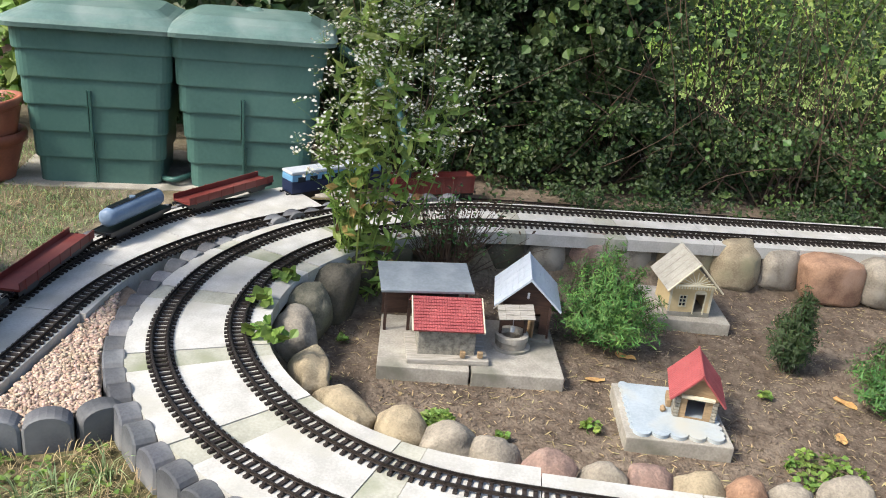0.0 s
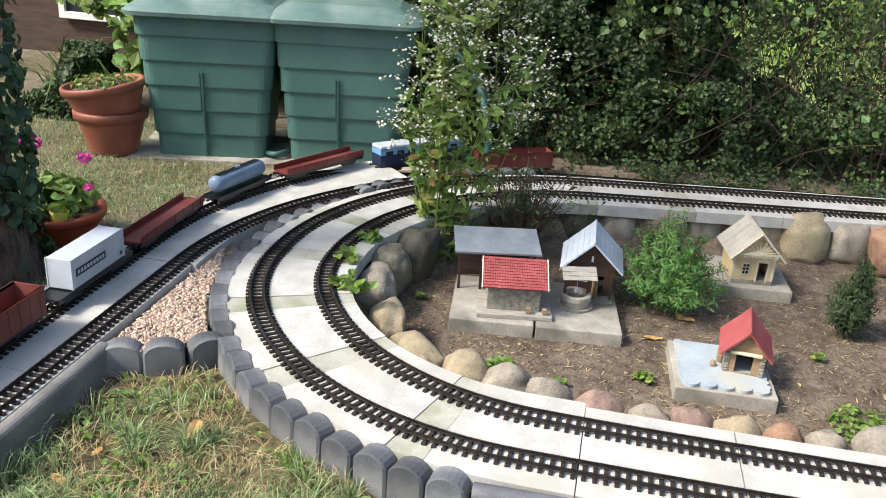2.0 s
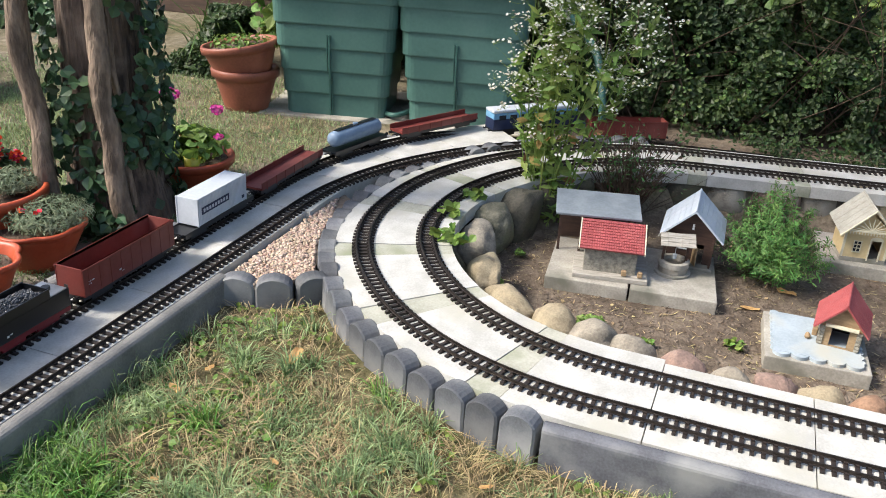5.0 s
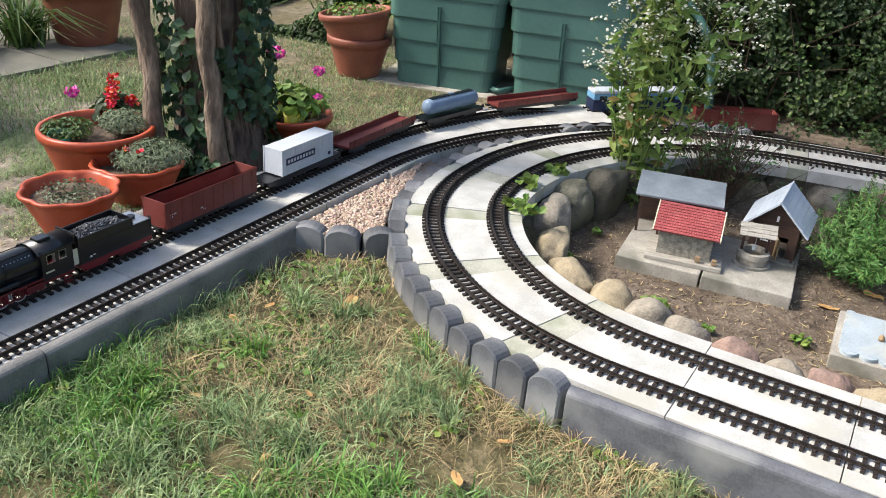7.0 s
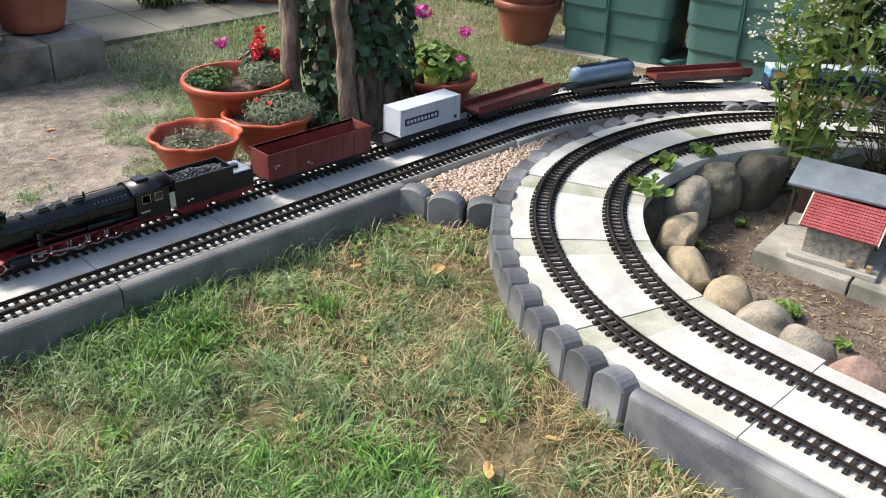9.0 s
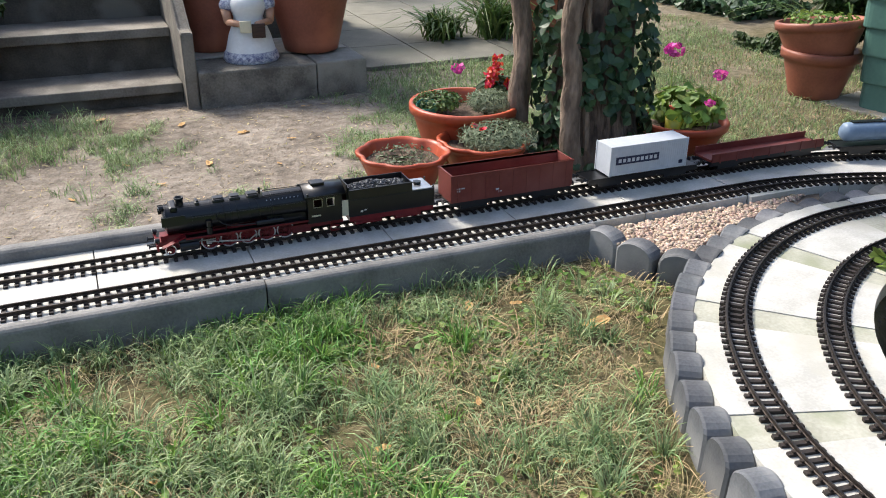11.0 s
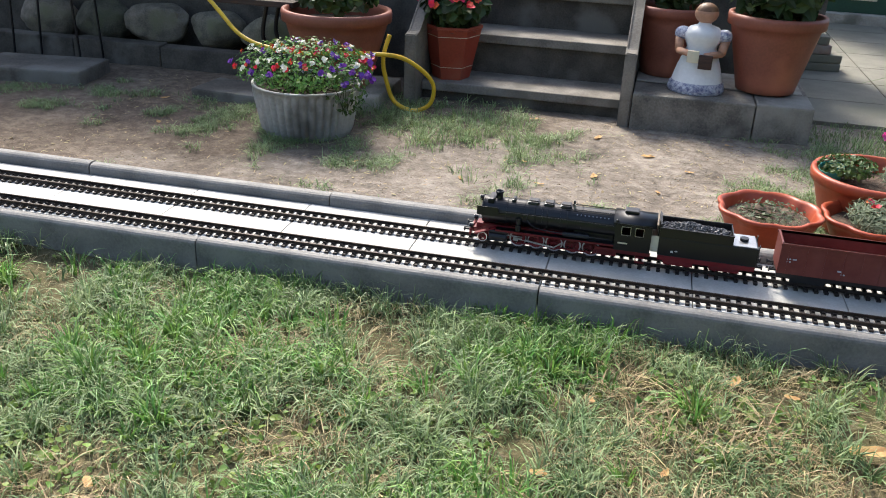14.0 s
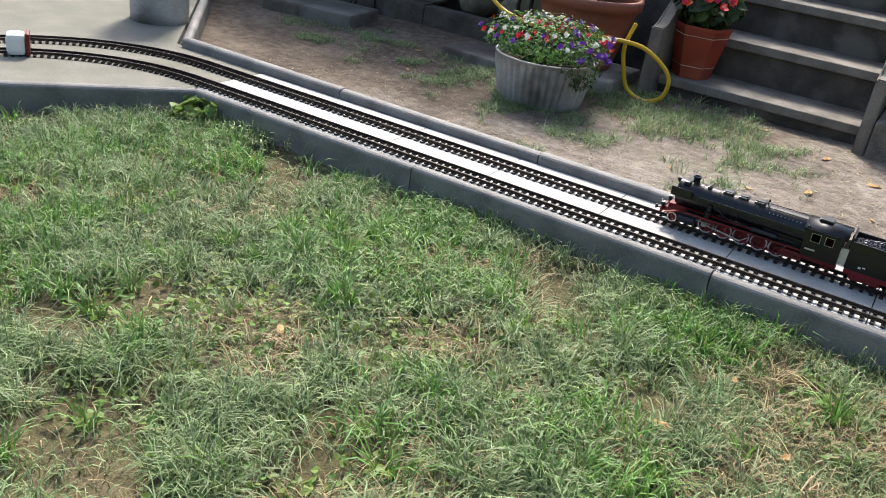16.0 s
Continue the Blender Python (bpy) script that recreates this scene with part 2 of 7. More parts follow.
    skin=mat("painted_plaster", (0.50, 0.27, 0.17), (0.40, 0.21, 0.13), 0.5, 20, 80, 0.05),
    hair=mat("painted_brown_hair", (0.20, 0.105, 0.05), (0.12, 0.06, 0.03), 0.5, 30, 90, 0.2),
    plank=mat("dark_plank", (0.085, 0.052, 0.036), (0.045, 0.029, 0.021), 0.75, 6, 80, 0.3, stretch=(1, 1, 8)),
    glassdark=mat("dark_window", (0.03, 0.035, 0.04), (0.02, 0.024, 0.03), 0.12, 10, 80, 0.0, spec=0.6),
    pave=mat("paving_flag", (0.225, 0.212, 0.172), (0.165, 0.158, 0.125), 0.85, 6, 100, 0.4, c=(0.17, 0.168, 0.125), dist=0.003),
)


def earth():
    """Three kinds of ground and a sun-bright green, mixed by place, some for shade, with clods and stains."""
    m = bpy.data.materials.new("earth")
    m.use_nodes = True
    n, l = m.node_tree.nodes, m.node_tree.links
    p = n["Principled BSDF"]
    tc = n.new("ShaderNodeTexCoord")
    at_ = n.new("ShaderNodeVertexColor")
    at_.layer_name = "earth_kind_and_light"
    sep = n.new("ShaderNodeSeparateColor")
    l.new(at_.outputs[0], sep.inputs[0])
    mix3 = []
    tex = []
    for sc in (3.5, 22, 90):
        t = n.new("ShaderNodeTexNoise")
        t.inputs["Scale"].default_value, t.inputs["Detail"].default_value = sc, 6
        l.new(tc.outputs["Object"], t.inputs["Vector"])
        tex.append(t)
    s1 = n.new("ShaderNodeMath")
    s1.operation = "ADD"
    l.new(tex[0].outputs[0], s1.inputs[0])
    l.new(tex[1].outputs[0], s1.inputs[1])
    s2 = n.new("ShaderNodeMath")
    s2.operation = "MULTIPLY_ADD"
    s2.inputs[1].default_value = 0.6
    l.new(tex[2].outputs[0], s2.inputs[0])
    l.new(s1.outputs[0], s2.inputs[2])
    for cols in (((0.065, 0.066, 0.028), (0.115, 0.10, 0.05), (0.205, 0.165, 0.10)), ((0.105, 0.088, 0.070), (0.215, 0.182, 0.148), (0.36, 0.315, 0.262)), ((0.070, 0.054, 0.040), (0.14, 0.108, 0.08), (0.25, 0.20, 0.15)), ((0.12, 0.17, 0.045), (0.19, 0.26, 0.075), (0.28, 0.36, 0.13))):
        r = n.new("ShaderNodeValToRGB")
        e = r.color_ramp.elements
        e[0].position, e[1].position = 0.40, 0.72
        e.new(0.55)
        for k, c in enumerate(cols):
            e[k].color = (*c, 1)
        mr = n.new("ShaderNodeMath")
        mr.operation = "MULTIPLY"
        mr.inputs[1].default_value = 0.43
        l.new(s2.outputs[0], mr.inputs[0])
        l.new(mr.outputs[0], r.inputs[0])
        mix3.append(r)
    last = mix3[0].outputs[0]
    for k, ch in ((1, 1), (2, 0), (3, 2)):
        mx = n.new("ShaderNodeMix")
        mx.data_type = "RGBA"
        l.new(sep.outputs[ch], mx.inputs[0])
        l.new(last, mx.inputs[6])
        l.new(mix3[k].outputs[0], mx.inputs[7])
        last = mx.outputs[2]
    l.new(last, p.inputs["Base Color"])
    p.inputs["Roughness"].default_value = 0.95
    p.inputs["Specular IOR Level"].default_value = 0.15
    bp = n.new("ShaderNodeBump")
    bp.inputs["Strength"].default_value, bp.inputs["Distance"].default_value = 0.9, 0.014
    l.new(s2.outputs[0], bp.inputs["Height"])
    l.new(bp.outputs[0], p.inputs["Normal"])
    return m


M["turf"] = earth()


# ---- mesh helpers ----
def part(name, bm, material, parent=None, label="", smooth=False):
    me = bpy.data.meshes.new(name)
    bm.to_mesh(me)
    bm.free()
    if smooth:
        for f in me.polygons:
            f.use_smooth = True
    me.materials.append(M[material])
    ob = new(name, me)
    ob.parent = parent
    if label:
        ob["label"] = label
    return ob


def raw(name, verts, faces, material, parent=None, label="", smooth=False):
    me = bpy.data.meshes.new(name)
    me.from_pydata(verts, [], faces)
    if smooth:
        for f in me.polygons:
            f.use_smooth = True
    me.materials.append(M[material])
    ob = new(name, me)
    ob.parent = parent
    if label:
        ob["label"] = label
    return ob


def empty(name, m, label, category, group="", kind=""):
    ob = new(name)
    ob.matrix_world = m
    return tagged(ob, label, category, group, kind)


def box(bm, x0, x1, y0, y1, z0, z1, bevel=0.0, m=None):
    r = bmesh.ops.create_cube(bm, size=1, matrix=Matrix.Translation(((x0 + x1) / 2, (y0 + y1) / 2, (z0 + z1) / 2)) @ Matrix.Diagonal((x1 - x0, y1 - y0, z1 - z0, 1)))
    vs = r["verts"]
    if bevel:
        es = list({e for v in vs for e in v.link_edges})
        out = bmesh.ops.bevel(bm, geom=es, offset=bevel, segments=2, affect="EDGES", profile=0.6)
        vs = list({v for f in out["faces"] for v in f.verts} | {v for v in vs if v.is_valid})
    if m is not None:
        bmesh.ops.transform(bm, matrix=m, verts=vs)
    return vs


def B(x0, x1, y0, y1, z0, z1, bevel=0.0, m=None):
    bm = bmesh.new()
    box(bm, x0, x1, y0, y1, z0, z1, bevel, m)
    return bm


def cyl(bm, p, q, r0, r1=None, seg=12, caps=True):
    p, q = Vector(p), Vector(q)
    r1 = r0 if r1 is None else r1
    d = q - p
    m = Matrix.Translation((p + q) / 2) @ d.to_track_quat("Z", "Y").to_matrix().to_4x4()
    bmesh.ops.create_cone(bm, cap_ends=caps, segments=seg, radius1=r0, radius2=r1, depth=d.length, matrix=m)
    return bm


def C(p, q, r0, r1=None, seg=12):
    return cyl(bmesh.new(), p, q, r0, r1, seg)


def lathe(profile, seg=32, wave=None):
    """A turned shape from (radius, height) pairs; wave(a, r, z) may return another radius."""
    bm = bmesh.new()
    rings = []
    for r, z in profile:
        ring = []
        for i in range(seg):
            a = 2 * math.pi * i / seg
            rr = wave(a, r, z) if wave else r
            ring.append(bm.verts.new((rr * math.cos(a), rr * math.sin(a), z)))
        rings.append(ring)
    for a, b in zip(rings, rings[1:]):
        for i in range(seg):
            bm.faces.new((a[i], a[(i + 1) % seg], b[(i + 1) % seg], b[i]))
    return bm


def tube(pts, r, seg=8):
    """A bent tube along a smooth line through pts; r is a radius or a function of 0..1."""
    bm = bmesh.new()
    P = [Vector(p) for p in pts]
    line = []
    for i in range(len(P) - 1):
        a, b, c, d = P[max(i - 1, 0)], P[i], P[i + 1], P[min(i + 2, len(P) - 1)]
        for k in range(8):
            t = k / 8
            line.append(0.5 * (2 * b + (c - a) * t + (2 * a - 5 * b + 4 * c - d) * t * t + (3 * b - a - 3 * c + d) * t ** 3))
    line.append(P[-1])
    rings = []
    for i, p in enumerate(line):
        d = (line[min(i + 1, len(line) - 1)] - line[max(i - 1, 0)]).normalized()
        u = d.orthogonal().normalized() if i == 0 else (u - d * u.dot(d)).normalized()
        w = d.cross(u)
        rr = r(i / (len(line) - 1)) if callable(r) else r
        rings.append([bm.verts.new(p + (u * math.cos(2 * math.pi * k / seg) + w * math.sin(2 * math.pi * k / seg)) * rr) for k in range(seg)])
    for a, b in zip(rings, rings[1:]):
        for k in range(seg):
            bm.faces.new((a[k], a[(k + 1) % seg], b[(k + 1) % seg], b[k]))
    bm.faces.new(rings[0][::-1])
    bm.faces.new(rings[-1])
    return bm


def boulder(rx, ry, rz, seed, rough=0.16, sub=3, flat=0.0, facet=0.78):
    bm = bmesh.new()
    bmesh.ops.create_icosphere(bm, subdivisions=sub, radius=1)
    o = Vector((seed * 3.7, seed * 1.3, seed * 2.1))
    rs = random.Random(seed)
    cuts = [(Vector((rs.uniform(-1, 1), rs.uniform(-1, 1), rs.uniform(-0.6, 1))).normalized(), rs.uniform(0.62, 0.86)) for _ in range(9)]
    for v in bm.verts:
        n1 = noise.noise(v.co * 0.9 + o) * rough * 1.6 + noise.noise(v.co * 2.6 + o) * rough * 0.6 + noise.noise(v.co * 7 + o) * rough * 0.22
        p = v.co * (1 + n1)
        for cn, cd in cuts:
            over = p.dot(cn) - cd
            if over > 0:
                p = p - cn * over * facet
        p *= 1.1
        if flat:
            e = 1 - flat
            p = Vector([math.copysign(abs(c) ** e, c) for c in p])
        v.co = Vector((p.x * rx, p.y * ry, p.z * rz))
    return bm


def leaves(name, centers, normals, size, material, parent=None, label="", aspect=1.6, fold=0.25, jitter=0.35):
    """Many small folded leaves: centers and normals are arrays, each leaf a kite of four faces with its own turn."""
    rng = np.random.default_rng(len(centers) * 7 + int(size * 10000))
    c = np.asarray(centers, float)
    n = np.asarray(normals, float) + rng.normal(0, 0.45, c.shape)
    n /= np.linalg.norm(n, axis=1)[:, None] + 1e-9
    a = rng.normal(0, 1, c.shape)
    a -= n * (a * n).sum(1)[:, None]
    a /= np.linalg.norm(a, axis=1)[:, None] + 1e-9
    b = np.cross(n, a)
    s = size * (1 + rng.uniform(-jitter, jitter, len(c)))[:, None]
    L, W = s * aspect * 0.5, s * 0.5
    tip, base, le, ri = c + a * L, c - a * L, c + b * W + n * s * fold, c - b * W + n * s * fold
    le2, ri2 = c - a * L * 0.5 + b * W * 0.75 + n * s * fold * 0.7, c - a * L * 0.5 - b * W * 0.75 + n * s * fold * 0.7
    V = np.stack([base, le2, le, tip, ri, ri2, c], 1).reshape(-1, 3)
    k = np.arange(len(c))[:, None] * 7
    F = np.concatenate([k + [[0, 6, 2, 1]], k + [[6, 3, 2, 2]][:1], k + [[0, 5, 4, 6]], k + [[6, 4, 3, 3]][:1]], 1).reshape(-1, 4)
    faces = [tuple(dict.fromkeys(f)) for f in F.tolist()]
    ob = raw(name, V.tolist(), faces, material, parent, label)
    return tagged(ob, kind="stuff") if parent else ob


# ---- the track plan ----
def plan(x, y, heading, runs, step=0.02):
    """Points and headings along straights (length,) and right-hand arcs (radius, degrees)."""
    pts = []
    h = radians(heading)
    for run in runs:
        length = run[0] if len(run) == 1 else run[0] * radians(run[1])
        k = 0 if len(run) == 1 else -1 / run[0]
        n = max(2, int(abs(length) / step))
        for _ in range(n):
            pts.append((x, y, h))
            d = length / n
            x, y = x + math.cos(h + k * d / 2) * d, y + math.sin(h + k * d / 2) * d
            h += k * d
    pts.append((x, y, h))
    return pts


def length_of(p):
    return [0.0] + list(np.cumsum([math.hypot(b[0] - a[0], b[1] - a[1]) for a, b in zip(p, p[1:])]))


def at(p, s, off=0.0):
    """The place at length s along the plan p, off metres to its left, and the heading."""
    if "L" not in CACHE or CACHE["id"] is not p:
        CACHE["L"], CACHE["id"] = np.array(length_of(p)), p
    L = CACHE["L"]
    i = int(min(max(np.searchsorted(L, s) - 1, 0), len(p) - 2))
    w = (s - L[i]) / (L[i + 1] - L[i])
    h = p[i][2] * (1 - w) + p[i + 1][2] * w
    return p[i][0] * (1 - w) + p[i + 1][0] * w - math.sin(h) * off, p[i][1] * (1 - w) + p[i + 1][1] * w + math.cos(h) * off, h


CACHE = {}
BASE = plan(0.765, -4.6, 90, [(3.35,), (1.05, 90), (0.06,), (1.28, 81), (3.8,)])
BACK = plan(-2.0, 0.27, 0, [(3.75,), (1.78, 82), (3.6,)])
FRONT = plan(-2.0, 0.085, 0, [(3.62,), (1.50, 28), (1.78, 34)])
END_BACK = plan(-2.0, 0.27, 180, [(0.2,)] + [(-0.78, -70)] + [(0.8,)])
END_FRONT = plan(-2.0, 0.085, 180, [(0.08,)] + [(-0.78, -65)] + [(0.8,)])
BED = -0.006


def bent(p, table):
    """The plan p moved sideways by offsets that glide between the (length, offset) pairs of the table."""
    L = np.array(length_of(p))
    o = np.interp(L, [a for a, _ in table], [b for _, b in table])
    o = np.convolve(np.pad(o, 12, mode="edge"), np.ones(25) / 25, "valid")
    q = [(x - math.sin(h) * d, y + math.cos(h) * d) for (x, y, h), d in zip(p, o)]
    out = []
    last = p[0][2]
    for i in range(len(q)):
        a, b = q[max(i - 1, 0)], q[min(i + 1, len(q) - 1)]
        h = math.atan2(b[1] - a[1], b[0] - a[0])
        last += (h - last + math.pi) % (2 * math.pi) - math.pi
        out.append((*q[i], last))
    return out


LOOP = bent(BASE, [(0, 0), (3.0, -0.002), (3.35, -0.012), (3.7, -0.015), (4.2, -0.018), (4.5, -0.010), (4.8, 0), (5.3, 0), (5.75, -0.02), (6.5, -0.01), (10, 0)])
LOOP_IN = bent(BASE, [(0, -0.190), (3.1, -0.193), (3.5, -0.214), (3.75, -0.230), (4.05, -0.244), (4.4, -0.243), (4.65, -0.234), (4.9, -0.218), (5.3, -0.214), (6.5, -0.222), (10, -0.225)])


def sink(p, s):
    """The main track drops a little behind the loop, along the hedge."""
    f = min(1.0, max(0.0, (s - 4.75) / 0.8)) if p is BACK else 0.0
    return -0.098 * f * f * (3 - 2 * f)



def strip(p, cuts, z0, z1, s0, s1, n):
    """A prism that follows the plan p from s0 to s1, between the offsets in cuts."""
    bm = bmesh.new()
    rows = []
    for i in range(n + 1):
        s = s0 + (s1 - s0) * i / n
        (ax, ay, _), (bx, by, _) = at(p, s, cuts[0]), at(p, s, cuts[1])
        rows.append([bm.verts.new(v) for v in ((ax, ay, z0), (ax, ay, z1), (bx, by, z1), (bx, by, z0))])
    for a, b in zip(rows, rows[1:]):
        for k in range(4):
            bm.faces.new((a[k], b[k], b[(k + 1) % 4], a[(k + 1) % 4]))
    bm.faces.new(rows[0])
    bm.faces.new(rows[-1][::-1])
    return bm


def track(p, label, near=None):
    """One track: two rails with web and head, and a grid of sleepers with chairs."""
    total = length_of(p)[-1]
    t = tagged(new("railway_track"), label, "railway track", "railway tracks", "structure")
    for side in (-1, 1):
        bm = bmesh.new()
        prof = ((-0.0035, 0.002), (-0.0035, 0.0035), (-0.0012, 0.0045), (-0.0012, 0.0085), (-0.0018, 0.0095), (-0.0018, 0.012), (0.0018, 0.012), (0.0018, 0.0095), (0.0012, 0.0085), (0.0012, 0.0045), (0.0035, 0.0035), (0.0035, 0.002))
        rows = []
        n = int(total / 0.05)
        for i in range(n + 1):
            s = total * i / n
            rows.append([bm.verts.new((*at(p, s, side * 0.0225 + o)[:2], z + sink(p, s))) for o, z in prof])
        for a, b in zip(rows, rows[1:]):
            for k in range(len(prof)):
                bm.faces.new((a[k], a[(k + 1) % len(prof)], b[(k + 1) % len(prof)], b[k]))
        part("rail", bm, "rail", t, "browned brass rail")
    bm = bmesh.new()
    box(bm, -0.0053, 0.0053, -0.039, 0.039, BED - 0.003, 0.0)
    for side in (-1, 1):
        box(bm, -0.004, 0.004, side * 0.0225 - 0.008, side * 0.0225 + 0.008, 0.0, 0.0045)
    me = bpy.data.meshes.new("sleeper")
    bm.to_mesh(me)
    me.materials.append(M["sleeper"])
    base = np.array([v.co[:] for v in bm.verts])
    fs = [[v.index for v in f.verts] for f in bm.faces]
    bm.free()
    V, F = [], []
    s = 0.01
    count = 0
    while s < total:
        x, y, h = at(p, s)
        if near and near[0] < x < near[1] and near[2] < y < near[3] and count < 300:
            ob = new("sleeper", me)
            ob.matrix_world = Matrix.Translation((x, y, 0)) @ Matrix.Rotation(h, 4, "Z")
            ob.parent = t
            count += 1
        else:
            c, sn = math.cos(h), math.sin(h)
            k = len(V)
            V += [(x + c * a - sn * b, y + sn * a + c * b, z + sink(p, s)) for a, b, z in base.tolist()]
            F += [[k + i for i in f] for f in fs]
        s += PITCH
    tagged(raw("sleepers", V, F, "sleeper", t), "dark brown sleepers under the rails", kind="stuff")
    return t


PITCH = 0.0264


def palisade_mesh(w=0.098, d=0.062, h=0.30):
    """A concrete edging stone with a round top, face towards -y, top at z = 0."""
    bm = bmesh.new()
    out = [(-w / 2, -h), (w / 2, -h)]
    n = 10
    for i in range(n + 1):
        a = math.pi * i / n
        out.append((w / 2 * math.cos(a), -w * 0.38 + w * 0.38 * math.sin(a)))
    e = 0.006
    rings = []
    for y, k in ((-d / 2, 1 - 2 * e / w), (-d / 2 + e, 1), (d / 2 - e, 1), (d / 2, 1 - 2 * e / w)):
        rings.append([bm.verts.new((x * k, y, z if k == 1 else (z + 0.02) * k - 0.02)) for x, z in out])
    for a, b in zip(rings, rings[1:]):
        for i in range(len(out)):
            j = (i + 1) % len(out)
            bm.faces.new((a[i], a[j], b[j], b[i]))
    bm.faces.new(rings[0][::-1])
    bm.faces.new(rings[-1])
    bmesh.ops.recalc_face_normals(bm, faces=bm.faces)
    me = bpy.data.meshes.new("edging_stone")
    bm.to_mesh(me)
    bm.free()
    me.materials.append(M["palisade"])
    return me


PALISADE = palisade_mesh()


def palisades(p, off, s0, s1, label, z=0.0, pitch=0.101, face=0.0):
    """A row of round-topped stones along the plan p."""
    row = tagged(new("palisade_edging"), label, "garden edging", "rows of edging stones", "structure")
    rng = random.Random(int(s0 * 100))
    s = s0
    while s < s1:
        x, y, h = at(p, s, off)
        x2, y2, _ = at(p, s + 0.01, off)
        k = math.hypot(x2 - x, y2 - y) / 0.01
        ob = new("edging_stone", PALISADE)
        ob.matrix_world = pose(x, y, z + rng.uniform(-0.008, 0.006), rng.uniform(-3, 3), rng.uniform(-2, 2), math.degrees(h) + face + rng.uniform(-3, 3))
        ob.parent = row
        s += pitch / k
    return row


def kerb(p0, p1, label, z=0.0, h=0.25, pieces=1, d=0.046, material="kerb"):
    """Straight kerb stones with rounded tops laid end to end from p0 to p1."""
    row = tagged(new("kerb"), label, "kerb", "concrete kerbs", "structure")
    a, b = Vector((*p0, 0)), Vector((*p1, 0))
    ang = math.atan2(b.y - a.y, b.x - a.x)
    L = (b - a).length / pieces
    for i in range(pieces):
        bm = bmesh.new()
        prof = [(-d / 2, -h)] + [(-d / 2 * math.cos(math.pi * k / 8), -0.016 + 0.016 * math.sin(math.pi * k / 8)) for k in range(9)] + [(d / 2, -h)]
        rings = [[bm.verts.new((x, y * q, zz)) for y, zz in prof] for x, q in ((0.002, 0.97), (0.006, 1), (L / 2, 1), (L - 0.006, 1), (L - 0.002, 0.97))]
        for r, t in zip(rings, rings[1:]):
            for k in range(len(prof)):
                j = (k + 1) % len(prof)
                bm.faces.new((r[k], r[j], t[j], t[k]))
        bm.faces.new(rings[0])
        bm.faces.new(rings[-1][::-1])
        bmesh.ops.recalc_face_normals(bm, faces=bm.faces)
        ob = part("kerb_stone", bm, material, row)
        o = a + (b - a) * (i / pieces)
        ob.matrix_world = Matrix.Translation((o.x, o.y, z + 0.003 * (i % 2))) @ Matrix.Rotation(ang, 4, "Z")
    return row


# ---- ground: one sheet to the horizon ----
def inside_loop(x, y):
    """How far a place lies inside the planting bed of the loop, 0 to 1."""
    if y > -1.25:
        d = (0.70 if x < 1.84 else 0.92) - math.hypot(x - 1.84, y + (1.25 if x < 1.84 else 1.45))
    else:
        d = min(x - 1.14, 2.83 + (-1.25 - y) * 0.15 - x)
    return max(0.0, min(1.0, (d + 0.03) / 0.09))


def ground_z(x, y):
    z = -0.100 + 0.010 * noise.noise(Vector((x * 2.1, y * 2.1, 0))) + 0.004 * noise.noise(Vector((x * 9, y * 9, 3)))
    if y < -0.02 and x < 0.66:
        z -= 0.020 * min(1, max(0, (-0.3 - y) / 1.2)) + 0.014
    z -= 0.11 * inside_loop(x, y)
    return z


def ground():
    ext = [-400, -60, -15, -7]
    xs = ext + list(np.arange(-4.6, 5.4, 0.05)) + [6.5, 9, 15, 60, 400]
    ys = ext + list(np.arange(-4.6, 5.4, 0.05)) + [6.5, 9, 15, 60, 400]
    V = [(float(x), float(y), ground_z(x, y) if abs(x) < 6 and abs(y) < 6 else -0.1) for y in ys for x in xs]
    n = len(xs)
    F = [(j * n + i, j * n + i + 1, (j + 1) * n + i + 1, (j + 1) * n + i) for j in range(len(ys) - 1) for i in range(n - 1)]
    g = raw("ground", V, F, "turf", smooth=True)
    kinds = g.data.color_attributes.new("earth_kind_and_light", "FLOAT_COLOR", "POINT")
    for i, (x, y, _) in enumerate(V):
        n = 0.12 * noise.noise(Vector((x * 3, y * 3, 5))) + 0.06 * noise.noise(Vector((x * 11, y * 11, 2)))
        soil = max(inside_loop(x, y), 1.0 if 3.45 < x < 5.0 and y < 0.4 else 0.0)
        # Flower bed soil; the shade around the bench is mixed in as dark soil.
        if y > 0.55 and x < 0.2:
            soil = max(soil, min(0.95, max(0.0, (-0.62 - x + 1.2 * (y - 1.30) + 4 * n) * 1.4)))
        sand = max(0.0, min(1.0, (y - 0.45 + n) * 6)) if x < 1.7 else max(0.0, 0.35 + 3 * n)
        # The third channel paints the lawn beyond the hedge as bright as in sun.
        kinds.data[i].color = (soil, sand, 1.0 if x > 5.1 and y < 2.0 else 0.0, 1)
    return tagged(g, "trodden lawn, sandy earth and bare garden soil", "ground", kind="structure")


ground()


# ---- water butts ----
def rr_ring(w, d, r, n=5):
    """A rounded rectangle of width w (y) and depth d (x)."""
    out = []
    for cx, cy, a0 in ((d / 2 - r, w / 2 - r, 0), (-d / 2 + r, w / 2 - r, 90), (-d / 2 + r, -w / 2 + r, 180), (d / 2 - r, -w / 2 + r, 270)):
        for k in range(n + 1):
            a = radians(a0 + 90 * k / n)
            out.append((cx + r * math.cos(a), cy + r * math.sin(a)))
    return out


